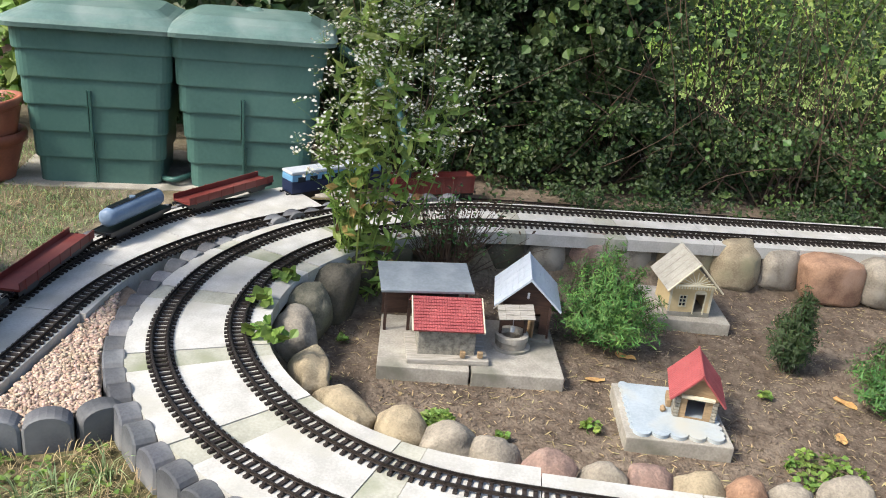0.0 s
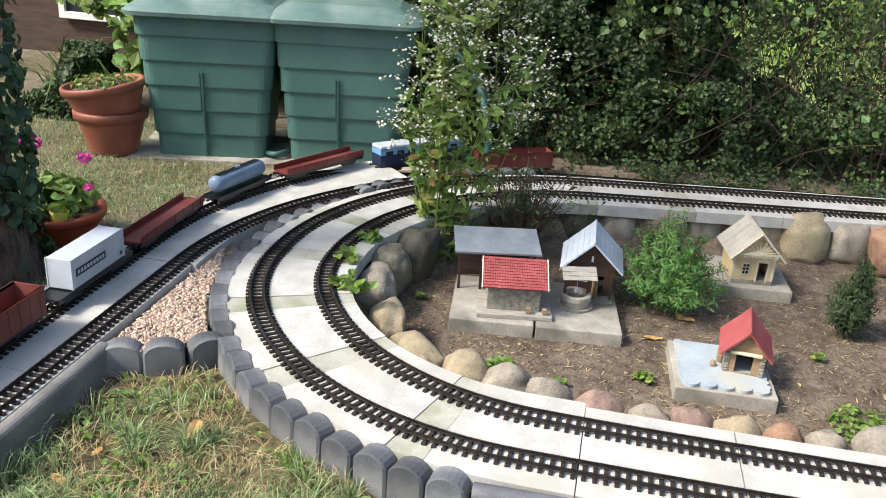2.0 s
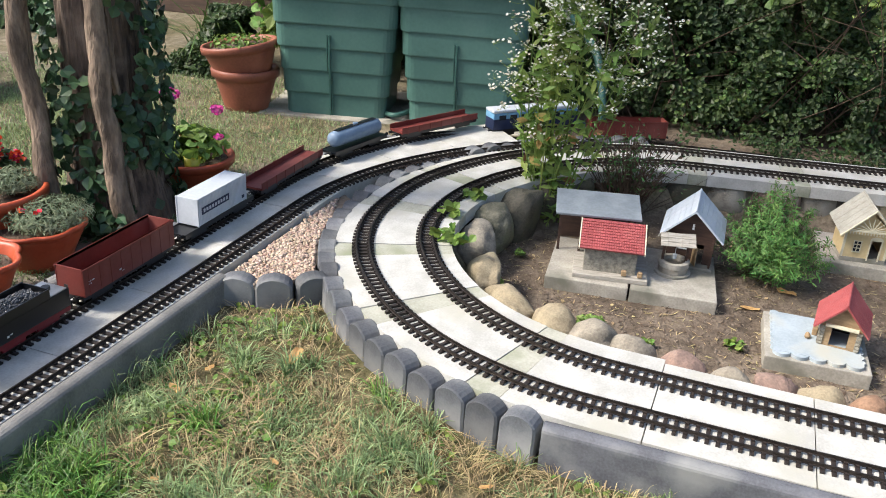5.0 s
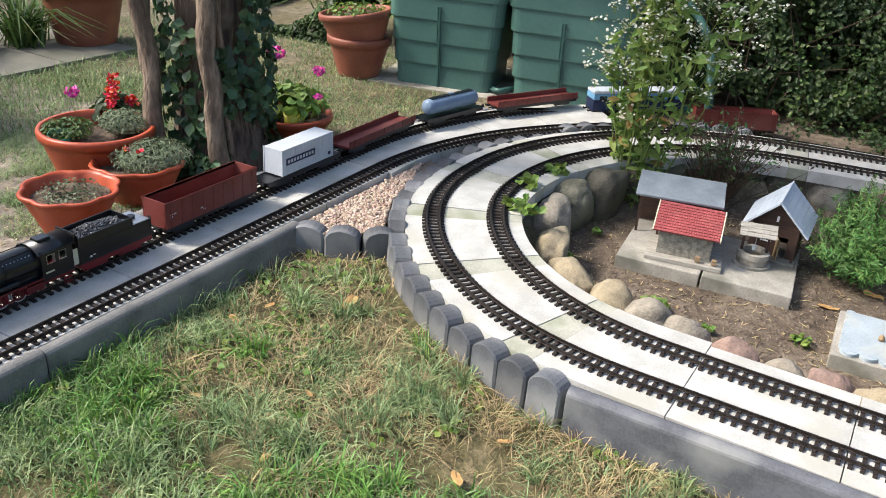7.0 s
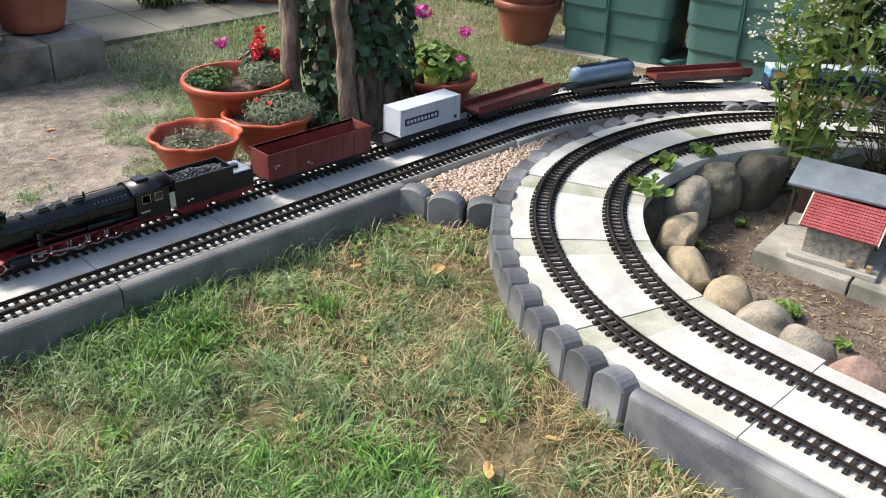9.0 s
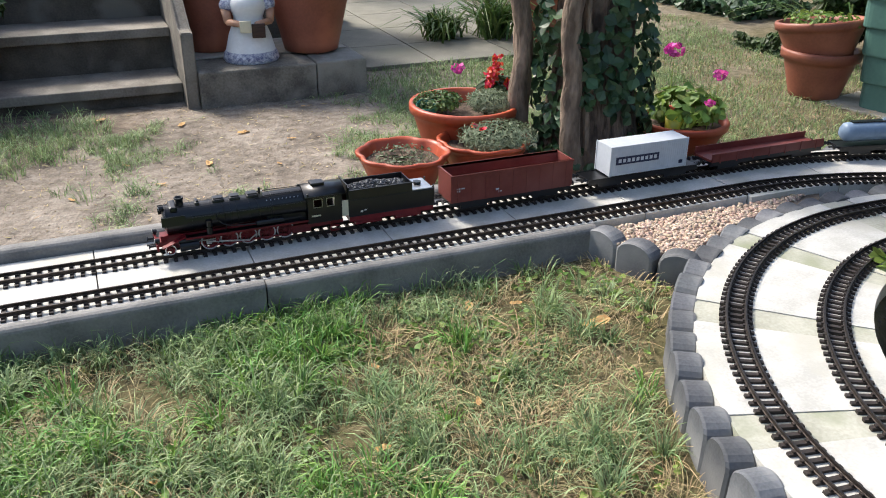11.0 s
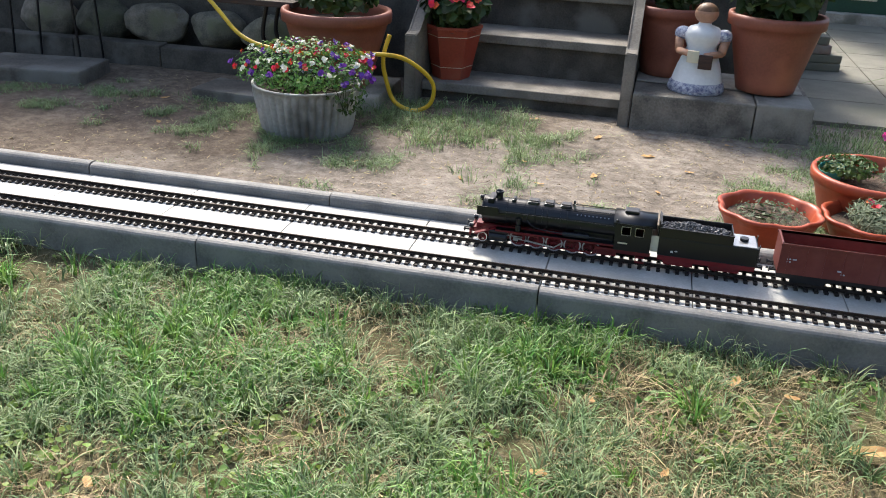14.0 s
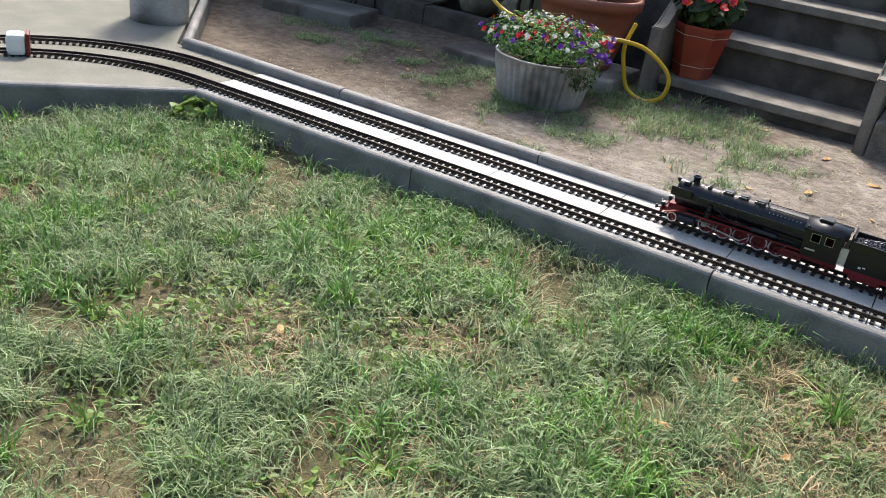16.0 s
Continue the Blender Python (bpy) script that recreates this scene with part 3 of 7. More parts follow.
def loft(rings):
    """Closes a stack of (ring, z) into a skin."""
    bm = bmesh.new()
    rows = [[bm.verts.new((x, y, z)) for x, y in ring] for ring, z in rings]
    n = len(rows[0])
    for a, b in zip(rows, rows[1:]):
        for i in range(n):
            bm.faces.new((a[i], a[(i + 1) % n], b[(i + 1) % n], b[i]))
    bm.faces.new(rows[0][::-1])
    bm.faces.new(rows[-1])
    return bm


def water_butt(x, y, rz, label):
    b = empty("water_butt", pose(x, y, -0.10, 0, 0, rz), label, "water butt", "water butts")
    H, steps = 0.76, 6
    rings = []
    w0, w1, d0, d1 = 0.55, 0.725, 0.47, 0.60
    for k in range(steps):
        z0, z1 = H * k / steps, H * (k + 1) / steps
        for z, inset in ((z0 + 0.0005, 0.0055), (z0 + 0.001, -0.004), (z0 + 0.008, -0.005), (z1 - 0.03, 0.002), (z1 - 0.0005, 0.0055)):
            f = z / H
            rings.append((rr_ring(w0 + (w1 - w0) * f - 2 * inset + 0.004 * (k % 2), d0 + (d1 - d0) * f - 2 * inset, 0.06), z))
    part("body", loft(rings), "barrel", b)
    rim = [(rr_ring(0.75, 0.65, 0.08), 0.745), (rr_ring(0.80, 0.69, 0.085), 0.735), (rr_ring(0.805, 0.695, 0.085), 0.755), (rr_ring(0.77, 0.66, 0.08), 0.772), (rr_ring(0.68, 0.57, 0.08), 0.795), (rr_ring(0.64, 0.53, 0.08), 0.802), (rr_ring(0.55, 0.45, 0.08), 0.828), (rr_ring(0.28, 0.2, 0.06), 0.842)]
    lid = part("lid", loft(rim), "lid", b, "faded pale green lid")
    part("knob", C((0, 0, 0.84), (0, 0, 0.855), 0.05, 0.03, 16), "lid", lid)
    lean = math.atan((d1 - d0) / 2 / H)
    for z0, z1, o in ((0.0, 0.47, 0.0), ):
        m = Matrix.Translation((-d0 / 2 - 0.002, 0.0, 0)) @ Matrix.Rotation(-lean, 4, "Y")
        bm = bmesh.new()
        box(bm, -0.010, 0.004, 0.018, 0.030, 0.0, 0.46, 0.002, m)
        box(bm, -0.008, 0.004, 0.010, 0.015, 0.0, 0.22, 0.001, m)
        box(bm, -0.008, 0.004, 0.034, 0.039, 0.26, 0.46, 0.001, m)
        part("level_groove", bm, "greenhose", b, "dark recessed level marking")
    for k in range(4):
        bm = B(-0.012, 0.0, -0.008, 0.008, 0.0, 0.022, 0.003, Matrix.Translation((-d1 / 2 + 0.004, -0.24 + 0.16 * k, 0.715)))
        part("lid_clip", bm, "barrel", b)
    return b


water_butt(3.49, 0.05, 12, "green plastic water butt with a domed lid")
water_butt(3.34, 0.735, 14, "green plastic water butt partly shaded by flower pots")
tagged(part("plinth", B(-0.36, 0.36, -0.85, 0.75, -0.12, -0.092, 0.004, pose(3.46, 0.42, 0, 0, 0, 13)), "concrete"), "low concrete plinth under the water butts", "plinth", kind="structure")

# ---- tracks, beds and edgings ----
track(FRONT, "siding track of brown rails on pale slabs", (-1.6, 2.2, -0.3, 0.2))
track(BACK, "main track that carries the goods train", (-1.6, 1.3, 0.1, 0.4))
track(LOOP, "outer curved track of the planted loop", (0.6, 2.6, -2.3, 0.0))
track(LOOP_IN, "inner curved track of the planted loop", (0.6, 2.2, -2.3, -0.2))
track(END_BACK, "track curving away on the paved yard")
track(END_FRONT, "short siding ending at a buffer stop")

kerb((1.0, 0.018), (-2.0, 0.018), "grey concrete kerb along the lawn", pieces=3)
kerb((-2.0, 0.012), (-4.0, -2.35), "grey concrete kerb turning away by the lawn", pieces=3)
kerb((1.02, 0.420), (-2.50, 0.428), "grey concrete kerb behind the straight tracks", pieces=4, z=0.028, d=0.055)
kerb((-2.52, 0.44), (-3.30, 1.32), "kerb between yard and flower bed", pieces=1)
kerb((0.645, -1.14), (0.655, -4.6), "dark grey concrete kerb in front of the loop", pieces=3, material="palisade")
palisades(LOOP, 0.125, 3.50, 5.75, "curved row of dark round-topped edging stones")
palisades(LOOP, 0.13, 5.76, 6.62, "row of edging stones at the back of the loop", z=0.016)
palisades(BACK, 0.118, 3.06, 4.9, "row of round-topped edging stones beside the grass", z=0.0)
fork = tagged(new("palisade_edging"), "three edging stones closing the gravel wedge", "garden edging", "rows of edging stones", "structure")
for fx, fy, fr in ((1.012, -0.030, -72), (1.052, -0.142, -66), (1.122, -0.248, -50)):
    ob = new("edging_stone", PALISADE)
    ob.matrix_world = pose(fx, fy, 0.002, 0, 0, fr) @ Matrix.Diagonal((1.22, 1.0, 1.0, 1))
    ob.parent = fork


# ---- gravel wedge ----
def pebbles(name, count, place, r0, r1, material, label, parent=None):
    rng = random.Random(count)
    V, F = [], []
    ico = bmesh.new()
    bmesh.ops.create_icosphere(ico, subdivisions=1, radius=1)
    base = [v.co.copy() for v in ico.verts]
    fs = [[v.index for v in f.verts] for f in ico.faces]
    ico.free()
    for _ in range(count):
        x, y, z = place(rng)
        r = rng.uniform(r0, r1)
        m = Euler((rng.uniform(-0.5, 0.5), rng.uniform(-0.5, 0.5), rng.uniform(0, 6.3))).to_matrix()
        s = (r * rng.uniform(0.9, 1.6), r * rng.uniform(0.7, 1.0), r * rng.uniform(0.45, 0.8))
        k = len(V)
        for v in base:
            w = m @ Vector((v.x * s[0], v.y * s[1], v.z * s[2])) * rng.uniform(0.9, 1.1)
            V.append((x + w.x, y + w.y, z + w.z))
        F += [[k + i for i in f] for f in fs]
    return tagged(raw(name, V, F, material, parent, smooth=True), label, "gravel", kind="stuff")


def in_wedge(rng):
    while True:
        x, y = rng.uniform(1.0, 1.85), rng.uniform(-0.26, 0.03)
        if y > -0.235 - (x - 1.14) * -0.37 + max(0, 1.14 - x) * 1.5 and math.hypot(x - 1.815, y + 1.25) > 1.21 and y < 0.02:
            return x, y, -0.028 + rng.uniform(-0.006, 0.006)


wedge = bmesh.new()
wv = [wedge.verts.new((x, y, -0.032)) for x, y in ((0.98, 0.0), (1.12, -0.24), (1.30, -0.17), (1.6, -0.07), (1.85, -0.03), (1.9, 0.03), (1.0, 0.03))]
wedge.faces.new(wv)
tagged(part("gravel_bed", wedge, "soil"), "earth under the gravel wedge", "gravel bed", kind="structure")
pebbles("gravel", 5200, in_wedge, 0.004, 0.009, "gravel", "pale pink and tan pebbles between the tracks")

# ---- track beds ----
bed = tagged(new("track_bed"), "pale concrete slabs under the straight tracks", "paving", kind="structure")
xs = [-2.02] + [-1.6 + 0.4 * i for i in range(9)]
for a, b in zip(xs, xs[1:]):
    part("slab", B(a + 0.0015, b - 0.0015, 0.041, 0.391 if b < 1.05 else 0.352, -0.10, BED, 0.0015, pose(0, 0, 0, 0, 0, 0)), "slab", bed)
s = 3.602
for i in range(4):
    part("slab", strip(BACK, (0.085, -0.245), -0.10, BED, s + 0.002, s + 0.40, 6), "slab", bed)
    s += 0.402
loopbed = tagged(new("track_bed"), "pale slabs with greenish filler wedges under the loop tracks", "paving", kind="structure")
s, i = 0.02, 0
while s < 9.8:
    curved = 3.2 < s < 6.9
    n = 0.40 if not curved else 0.355
    part("slab", strip(LOOP, (0.098, -0.296 if s < 3.0 else -0.318), -0.058, BED, s + 0.0015, s + n - 0.0015, 6 if curved else 1), "slab", loopbed)
    s += n
    if curved:
        part("filler_stone", strip(LOOP, (0.098, -0.318), -0.058, BED - 0.002, s + 0.001, s + 0.10, 2), "filler", loopbed)
        s += 0.101
    i += 1

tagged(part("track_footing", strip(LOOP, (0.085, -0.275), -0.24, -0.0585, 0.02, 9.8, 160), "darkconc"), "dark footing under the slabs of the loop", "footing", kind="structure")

# ---- paved yard by the house ----
yard = bmesh.new()
pts = [(-2.025, 0.035), (-2.43, -0.455), (-4.0, -2.3), (-9, -2.3), (-9, 3.2), (-4.6, 3.2), (-3.36, 1.34), (-2.55, 0.42), (-2.025, 0.396)]
top = [yard.verts.new((x, y, BED - 0.002)) for x, y in pts]
bot = [yard.verts.new((x, y, -0.14)) for x, y in pts]
yard.faces.new(top)
for i in range(len(pts)):
    j = (i + 1) % len(pts)
    yard.faces.new((top[i], top[j], bot[j], bot[i]))
bmesh.ops.recalc_face_normals(yard, faces=yard.faces)
tagged(part("yard_paving", yard, "pave"), "worn pale concrete yard beside the house", "paving", kind="structure")


# ---- the train ----
RAILTOP = 0.012


def wheelset(parent, x, r=0.0145, spoke=False, material="black"):
    bm = bmesh.new()
    cyl(bm, (x, -0.026, RAILTOP + r), (x, 0.026, RAILTOP + r), 0.003, seg=8)
    for s in (-1, 1):
        cyl(bm, (x, s * 0.021, RAILTOP + r), (x, s * 0.026, RAILTOP + r), r, seg=20)
        cyl(bm, (x, s * 0.019, RAILTOP + r), (x, s * 0.021, RAILTOP + r), r + 0.0022, seg=20)
    w = part("wheelset", bm, material, parent)
    if spoke:
        for s in (-1, 1):
            rim = bmesh.new()
            for k in range(20):
                a0, a1 = 2 * math.pi * k / 20, 2 * math.pi * (k + 1) / 20
                q = [rim.verts.new((x + rr * math.cos(a), s * 0.0272, RAILTOP + r + rr * math.sin(a))) for rr, a in ((r, a0), (r, a1), (r - 0.003, a1), (r - 0.003, a0))]
                rim.faces.new(q)
            bmesh.ops.solidify(rim, geom=rim.faces[:], thickness=0.001)
            part("tyre", rim, "steel", w, "bright steel tyre")
    return w


def buffers(parent, x, way, material="black"):
    bm = bmesh.new()
    for s in (-1, 1):
        cyl(bm, (x, s * 0.027, 0.045), (x + way * 0.016, s * 0.027, 0.045), 0.0035, seg=10)
        cyl(bm, (x + way * 0.016, s * 0.027, 0.045), (x + way * 0.019, s * 0.027, 0.045), 0.0075, seg=14)
    box(bm, min(x, x + way * 0.022), max(x, x + way * 0.022), -0.003, 0.003, 0.036, 0.041)
    part("buffer", bm, material, parent)


def on_track(s):
    x, y, h = at(BACK, s + 2.0)
    return pose(x, y, sink(BACK, s + 2.0), 0, 0, math.degrees(h))


def drive_wheels(parent, x, r, spokes=11):
    """An axle with two red spoked wheels, bright tyres and crank pins."""
    z = RAILTOP + r
    ax = C((x, -0.026, z), (x, 0.026, z), 0.003, seg=8)
    w = part("wheelset", ax, "black", parent)
    for s in (-1, 1):
        y = s * 0.0245
        wh = bmesh.new()
        cyl(wh, (x, y - 0.0025, z), (x, y + 0.0025, z), r * 0.20, seg=12)
        for k in range(spokes):
            m = Matrix.Translation((x, y, z)) @ Matrix.Rotation(2 * math.pi * k / spokes, 4, "Y")
            box(wh, 0, r * 0.84, -0.0014, 0.0014, -r * 0.045, r * 0.045, 0, m)
        m = Matrix.Translation((x, y, z)) @ Matrix.Rotation(math.pi / 2, 4, "X")
        ring = lathe([(r * 0.90, -0.0026), (r * 0.90, 0.0026), (r * 0.78, 0.0026), (r * 0.78, -0.0026), (r * 0.90, -0.0026)], 28)
        me = bpy.data.meshes.new("t")
        bmesh.ops.transform(ring, matrix=m, verts=ring.verts)
        ring.to_mesh(me)
        ring.free()
        wh.from_mesh(me)
        box(wh, -r * 0.5, r * 0.5, -0.002, 0.002, r * 0.42, r * 0.80, 0.001, Matrix.Translation((x, y, z)) @ Matrix.Rotation(1.9, 4, "Y"))
        part("wheel", wh, "red", w, "dark red spoked wheel")
        tyre = lathe([(r + 0.0015, -0.003 * s), (r, -0.0015 * s), (r, 0.003 * s), (r * 0.90, 0.0031 * s), (r * 0.90, -0.003 * s), (r + 0.0015, -0.003 * s)], 32)
        bmesh.ops.transform(tyre, matrix=m, verts=tyre.verts)
        bmesh.ops.recalc_face_normals(tyre, faces=tyre.faces)
        part("tyre", tyre, "steel", w, "bright steel tyre")
    return w


def locomotive(front):
    e = empty("steam_locomotive", on_track(front), "black model steam locomotive with red running gear", "model locomotive")
    zc = 0.106
    bm = bmesh.new()
    cyl(bm, (0.130, 0, zc), (0.35, 0, zc), 0.0385, seg=36)
    cyl(bm, (0.35, 0, zc), (0.445, 0, zc), 0.0395, 0.0405, seg=36)
    part("boiler", bm, "black", e, smooth=False)
    part("smokebox", C((0.066, 0, zc), (0.130, 0, zc), 0.0395, seg=36), "black", e)
    part("firebox", B(0.33, 0.445, -0.0335, 0.0335, 0.052, 0.098, 0.004), "black", e)
    for x in (0.130, 0.182, 0.234, 0.286, 0.345, 0.40):
        part("boiler_band", C((x, 0, zc), (x + 0.003, 0, zc), 0.0402, seg=36), "black", e)
    sm = bmesh.new()
    cyl(sm, (0.058, 0, zc), (0.066, 0, zc), 0.028, 0.036, seg=28)
    cyl(sm, (0.054, 0, zc), (0.058, 0, zc), 0.009, seg=16)
    cyl(sm, (0.063, 0, zc), (0.068, 0, zc), 0.0395, seg=36)
    part("smokebox_door", sm, "black", e)
    part("chimney", lathe_at([(0.0125, 0.0), (0.0105, 0.008), (0.0105, 0.019), (0.0128, 0.020), (0.0128, 0.025), (0.0095, 0.025), (0.009, 0.004)], 20, (0.105, 0, zc + 0.034)), "black", e, smooth=True)
    part("preheater", B(0.076, 0.096, -0.030, 0.030, zc + 0.026, zc + 0.043, 0.005), "black", e)
    for x, L in ((0.150, 0.014), (0.207, 0.034), (0.252, 0.030), (0.300, 0.034)):
        d = bmesh.new()
        box(d, x - L / 2, x + L / 2, -0.017, 0.017, zc + 0.028, zc + 0.0435, 0.006)
        box(d, x - L / 2 + 0.003, x + L / 2 - 0.003, -0.012, 0.012, zc + 0.042, zc + 0.0460, 0.002)
        part("dome", d, "black", e)
    for k in range(9):
        part("stay_bolt", C((0.335 + 0.011 * k, -0.031, zc + 0.026), (0.335 + 0.011 * k, -0.034, zc + 0.0285), 0.0016, seg=6), "steel", e)
    part("safety_valve", C((0.322, 0.0, zc + 0.036), (0.322, 0.0, zc + 0.056), 0.0035, 0.0028, 10), "black", e)
    part("whistle", C((0.325, -0.014, zc + 0.030), (0.325, -0.014, zc + 0.051), 0.002, seg=8), "steel", e)
    for s in (-1, 1):
        hr = C((0.13, s * 0.0435, zc + 0.012), (0.44, s * 0.0435, zc + 0.012), 0.0011, seg=6)
        for k in range(7):
            cyl(hr, (0.14 + 0.048 * k, s * 0.037, zc + 0.011), (0.14 + 0.048 * k, s * 0.0435, zc + 0.012), 0.0009, seg=5)
        part("handrail", hr, "black", e)
        part("top_pipe", tube([(0.30, s * 0.022, zc + 0.034), (0.34, s * 0.021, zc + 0.0375), (0.40, s * 0.021, zc + 0.0375), (0.445, s * 0.021, zc + 0.0375)], 0.0013, 6), "black", e)
        for x in (0.212, 0.247, 0.305):
            part("sand_pipe", tube([(x, s * 0.018, zc + 0.036), (x + 0.004, s * 0.036, zc + 0.018), (x + 0.006, s * 0.0405, zc - 0.012), (x + 0.004, s * 0.040, 0.066)], 0.0011, 5), "black", e)
        part("feed_pipe", tube([(0.20, s * 0.0405, zc + 0.016), (0.196, s * 0.043, zc - 0.005), (0.23, s * 0.044, 0.080), (0.33, s * 0.043, 0.074), (0.43, s * 0.043, 0.074)], 0.0016, 6), "black", e)
        pu = C((0.172, s * 0.045, 0.066), (0.172, s * 0.045, 0.084), 0.0085, seg=12)
        cyl(pu, (0.172, s * 0.045, 0.087), (0.172, s * 0.045, 0.104), 0.0075, seg=12)
        cyl(pu, (0.172, s * 0.045, 0.084), (0.172, s * 0.045, 0.087), 0.004, seg=8)
        part("pump", pu, "black", e)
        part("air_tank", C((0.30, s * 0.041, 0.0735), (0.375, s * 0.041, 0.0735), 0.0075, seg=12), "black", e)
        df = B(0.050, 0.112, s * 0.049 - 0.0008, s * 0.049 + 0.0008, zc - 0.003, zc + 0.024, 0.0)
        box(df, 0.062, 0.066, s * 0.038, s * 0.049, zc + 0.004, zc + 0.006)
        box(df, 0.098, 0.102, s * 0.038, s * 0.049, zc + 0.004, zc + 0.006)
        part("smoke_deflector", df, "black", e)
        part("running_board", B(0.108, 0.445, s * 0.040 - 0.010, s * 0.040 + 0.010, 0.0615, 0.0645), "black", e)
        part("valance", B(0.106, 0.445, s * 0.0512 - 0.001, s * 0.0512 + 0.001, 0.0590, 0.0638), "red", e, "red edge of the running board")
        part("front_board", B(-0.034, 0.034, -0.010, 0.010, -0.001, 0.001, 0, Matrix.Translation((0.076, s * 0.040, 0.0535)) @ Matrix.Rotation(radians(-22), 4, "Y")), "red", e, "sloping red front apron")
        part("front_step", B(0.044, 0.058, s * 0.048 - 0.004, s * 0.048 + 0.002, 0.024, 0.0265), "white", e, "pale step edge")
        cy = C((0.092, s * 0.040, 0.038), (0.140, s * 0.040, 0.038), 0.0135, seg=18)
        cyl(cy, (0.088, s * 0.040, 0.0535), (0.144, s * 0.040, 0.0535), 0.0075, seg=14)
        cyl(cy, (0.090, s * 0.040, 0.038), (0.093, s * 0.040, 0.038), 0.0145, seg=18)
        part("cylinder", cy, "black", e)
        part("cross_head", B(0.160, 0.174, s * 0.040 - 0.003, s * 0.040 + 0.003, 0.033, 0.043, 0.001), "steel", e)
        part("slide_bar", B(0.140, 0.190, s * 0.040 - 0.0012, s * 0.040 + 0.0012, 0.0445, 0.047), "steel", e, "bright steel slide bar")
        part("coupling_rod", B(0.170, 0.385, s * 0.0312 - 0.0011, s * 0.0312 + 0.0011, 0.021, 0.0255, 0.0004), "red", e, "red coupling rod")
        part("connecting_rod", B(0.0, 0.115, -0.001, 0.001, -0.0024, 0.0024, 0.0004, Matrix.Translation((0.165, s * 0.0345, 0.038)) @ Matrix.Rotation(radians(7), 4, "Y")), "steel", e, "bright steel rod")
        part("valve_rod", B(0.0, 0.095, -0.0008, 0.0008, -0.0014, 0.0014, 0, Matrix.Translation((0.142, s * 0.038, 0.0535)) @ Matrix.Rotation(radians(2), 4, "Y")), "red", e)
        part("expansion_link", B(0.228, 0.236, s * 0.040 - 0.0015, s * 0.040 + 0.0015, 0.036, 0.060, 0.002), "red", e, "red valve gear link")
        part("motion_bracket", B(0.186, 0.194, s * 0.040 - 0.002, s * 0.040 + 0.006, 0.038, 0.0615), "red", e)
        part("return_crank", B(0.0, 0.030, -0.001, 0.001, -0.0016, 0.0016, 0, Matrix.Translation((0.276, s * 0.0375, 0.024)) @ Matrix.Rotation(radians(-38), 4, "Y")), "steel", e)
        part("cab_frame", B(0.395, 0.548, s * 0.043 - 0.002, s * 0.043 + 0.002, 0.040, 0.050), "red", e, "red frame under the cab")
        part("ash_pan", B(0.40, 0.455, s * 0.030 - 0.005, s * 0.030 + 0.005, 0.022, 0.040, 0.002), "red", e)
        for z in (0.020, 0.034):
            part("cab_step", B(0.508, 0.534, s * 0.048 - 0.006, s * 0.048 + 0.003, z, z + 0.002), "red", e)
        part("step_hanger", B(0.508, 0.511, s * 0.049 - 0.001, s * 0.049 + 0.001, 0.020, 0.050), "red", e)
        part("number_plate", B(0.455, 0.482, s * 0.0492 - 0.0004, s * 0.0492 + 0.0004, 0.070, 0.0745), "ivory", e, "plain pale plate")
        part("cab_gate", B(0.5455, 0.566, s * 0.041 - 0.001, s * 0.041 + 0.001, 0.056, 0.104), "ivory", e, "pale panel at the cab entrance")
    fr = bmesh.new()
    box(fr, 0.030, 0.036, -0.048, 0.048, 0.036, 0.054, 0.001)
    box(fr, 0.036, 0.06, -0.02, 0.02, 0.036, 0.05)
    part("buffer_beam", fr, "red", e, "red buffer beam")
    part("frame", B(0.045, 0.545, -0.017, 0.017, 0.026, 0.0645), "red", e, "red main frame between the wheels")
    drive_wheels(e, 0.066, 0.0135, 9)
    for k in range(5):
        drive_wheels(e, 0.172 + 0.0525 * k, 0.0235)
    for s in (-1, 1):
        cab = bmesh.new()
        y0, y1 = s * 0.0478 - 0.001, s * 0.0478 + 0.001
        for x0, x1, z0, z1 in ((0.445, 0.545, 0.050, 0.096), (0.445, 0.462, 0.096, 0.122), (0.488, 0.500, 0.096, 0.122), (0.524, 0.545, 0.096, 0.122), (0.445, 0.545, 0.122, 0.130)):
            box(cab, x0, x1, y0, y1, z0, z1)
        side = part("cab_side", cab, "black", e)
        for x0, x1 in ((0.462, 0.488), (0.500, 0.524)):
            wf = bmesh.new()
            for a, b, c, d in ((x0, x1, 0.096, 0.0972), (x0, x1, 0.1208, 0.122), (x0, x0 + 0.0012, 0.096, 0.122), (x1 - 0.0012, x1, 0.096, 0.122)):
                box(wf, a, b, y0 - 0.0006, y1 + 0.0006, c, d)
            part("window_frame", wf, "steel", side, "thin bright window frame")
    part("cab_front", B(0.445, 0.448, -0.0465, 0.0465, 0.05, 0.138), "black", e)
    rf = bmesh.new()
    rows = []
    for k in range(13):
        a = radians(-60 + 120 * k / 12)
        rows.append((0.0575 * math.sin(a), 0.1015 + 0.0505 * math.cos(a)))
    for (y0, z0), (y1, z1) in zip(rows, rows[1:]):
        rf.faces.new([rf.verts.new(v) for v in ((0.438, y0, z0), (0.556, y0, z0), (0.556, y1, z1), (0.438, y1, z1))])
    bmesh.ops.remove_doubles(rf, verts=rf.verts, dist=1e-5)
    bmesh.ops.solidify(rf, geom=rf.faces[:], thickness=0.0015)
    part("cab_roof", rf, "black", e, smooth=True)
    part("roof_vent", B(0.465, 0.505, -0.017, 0.017, 0.149, 0.158, 0.003), "black", e)
    part("cab_floor", B(0.448, 0.545, -0.046, 0.046, 0.050, 0.054), "red", e)
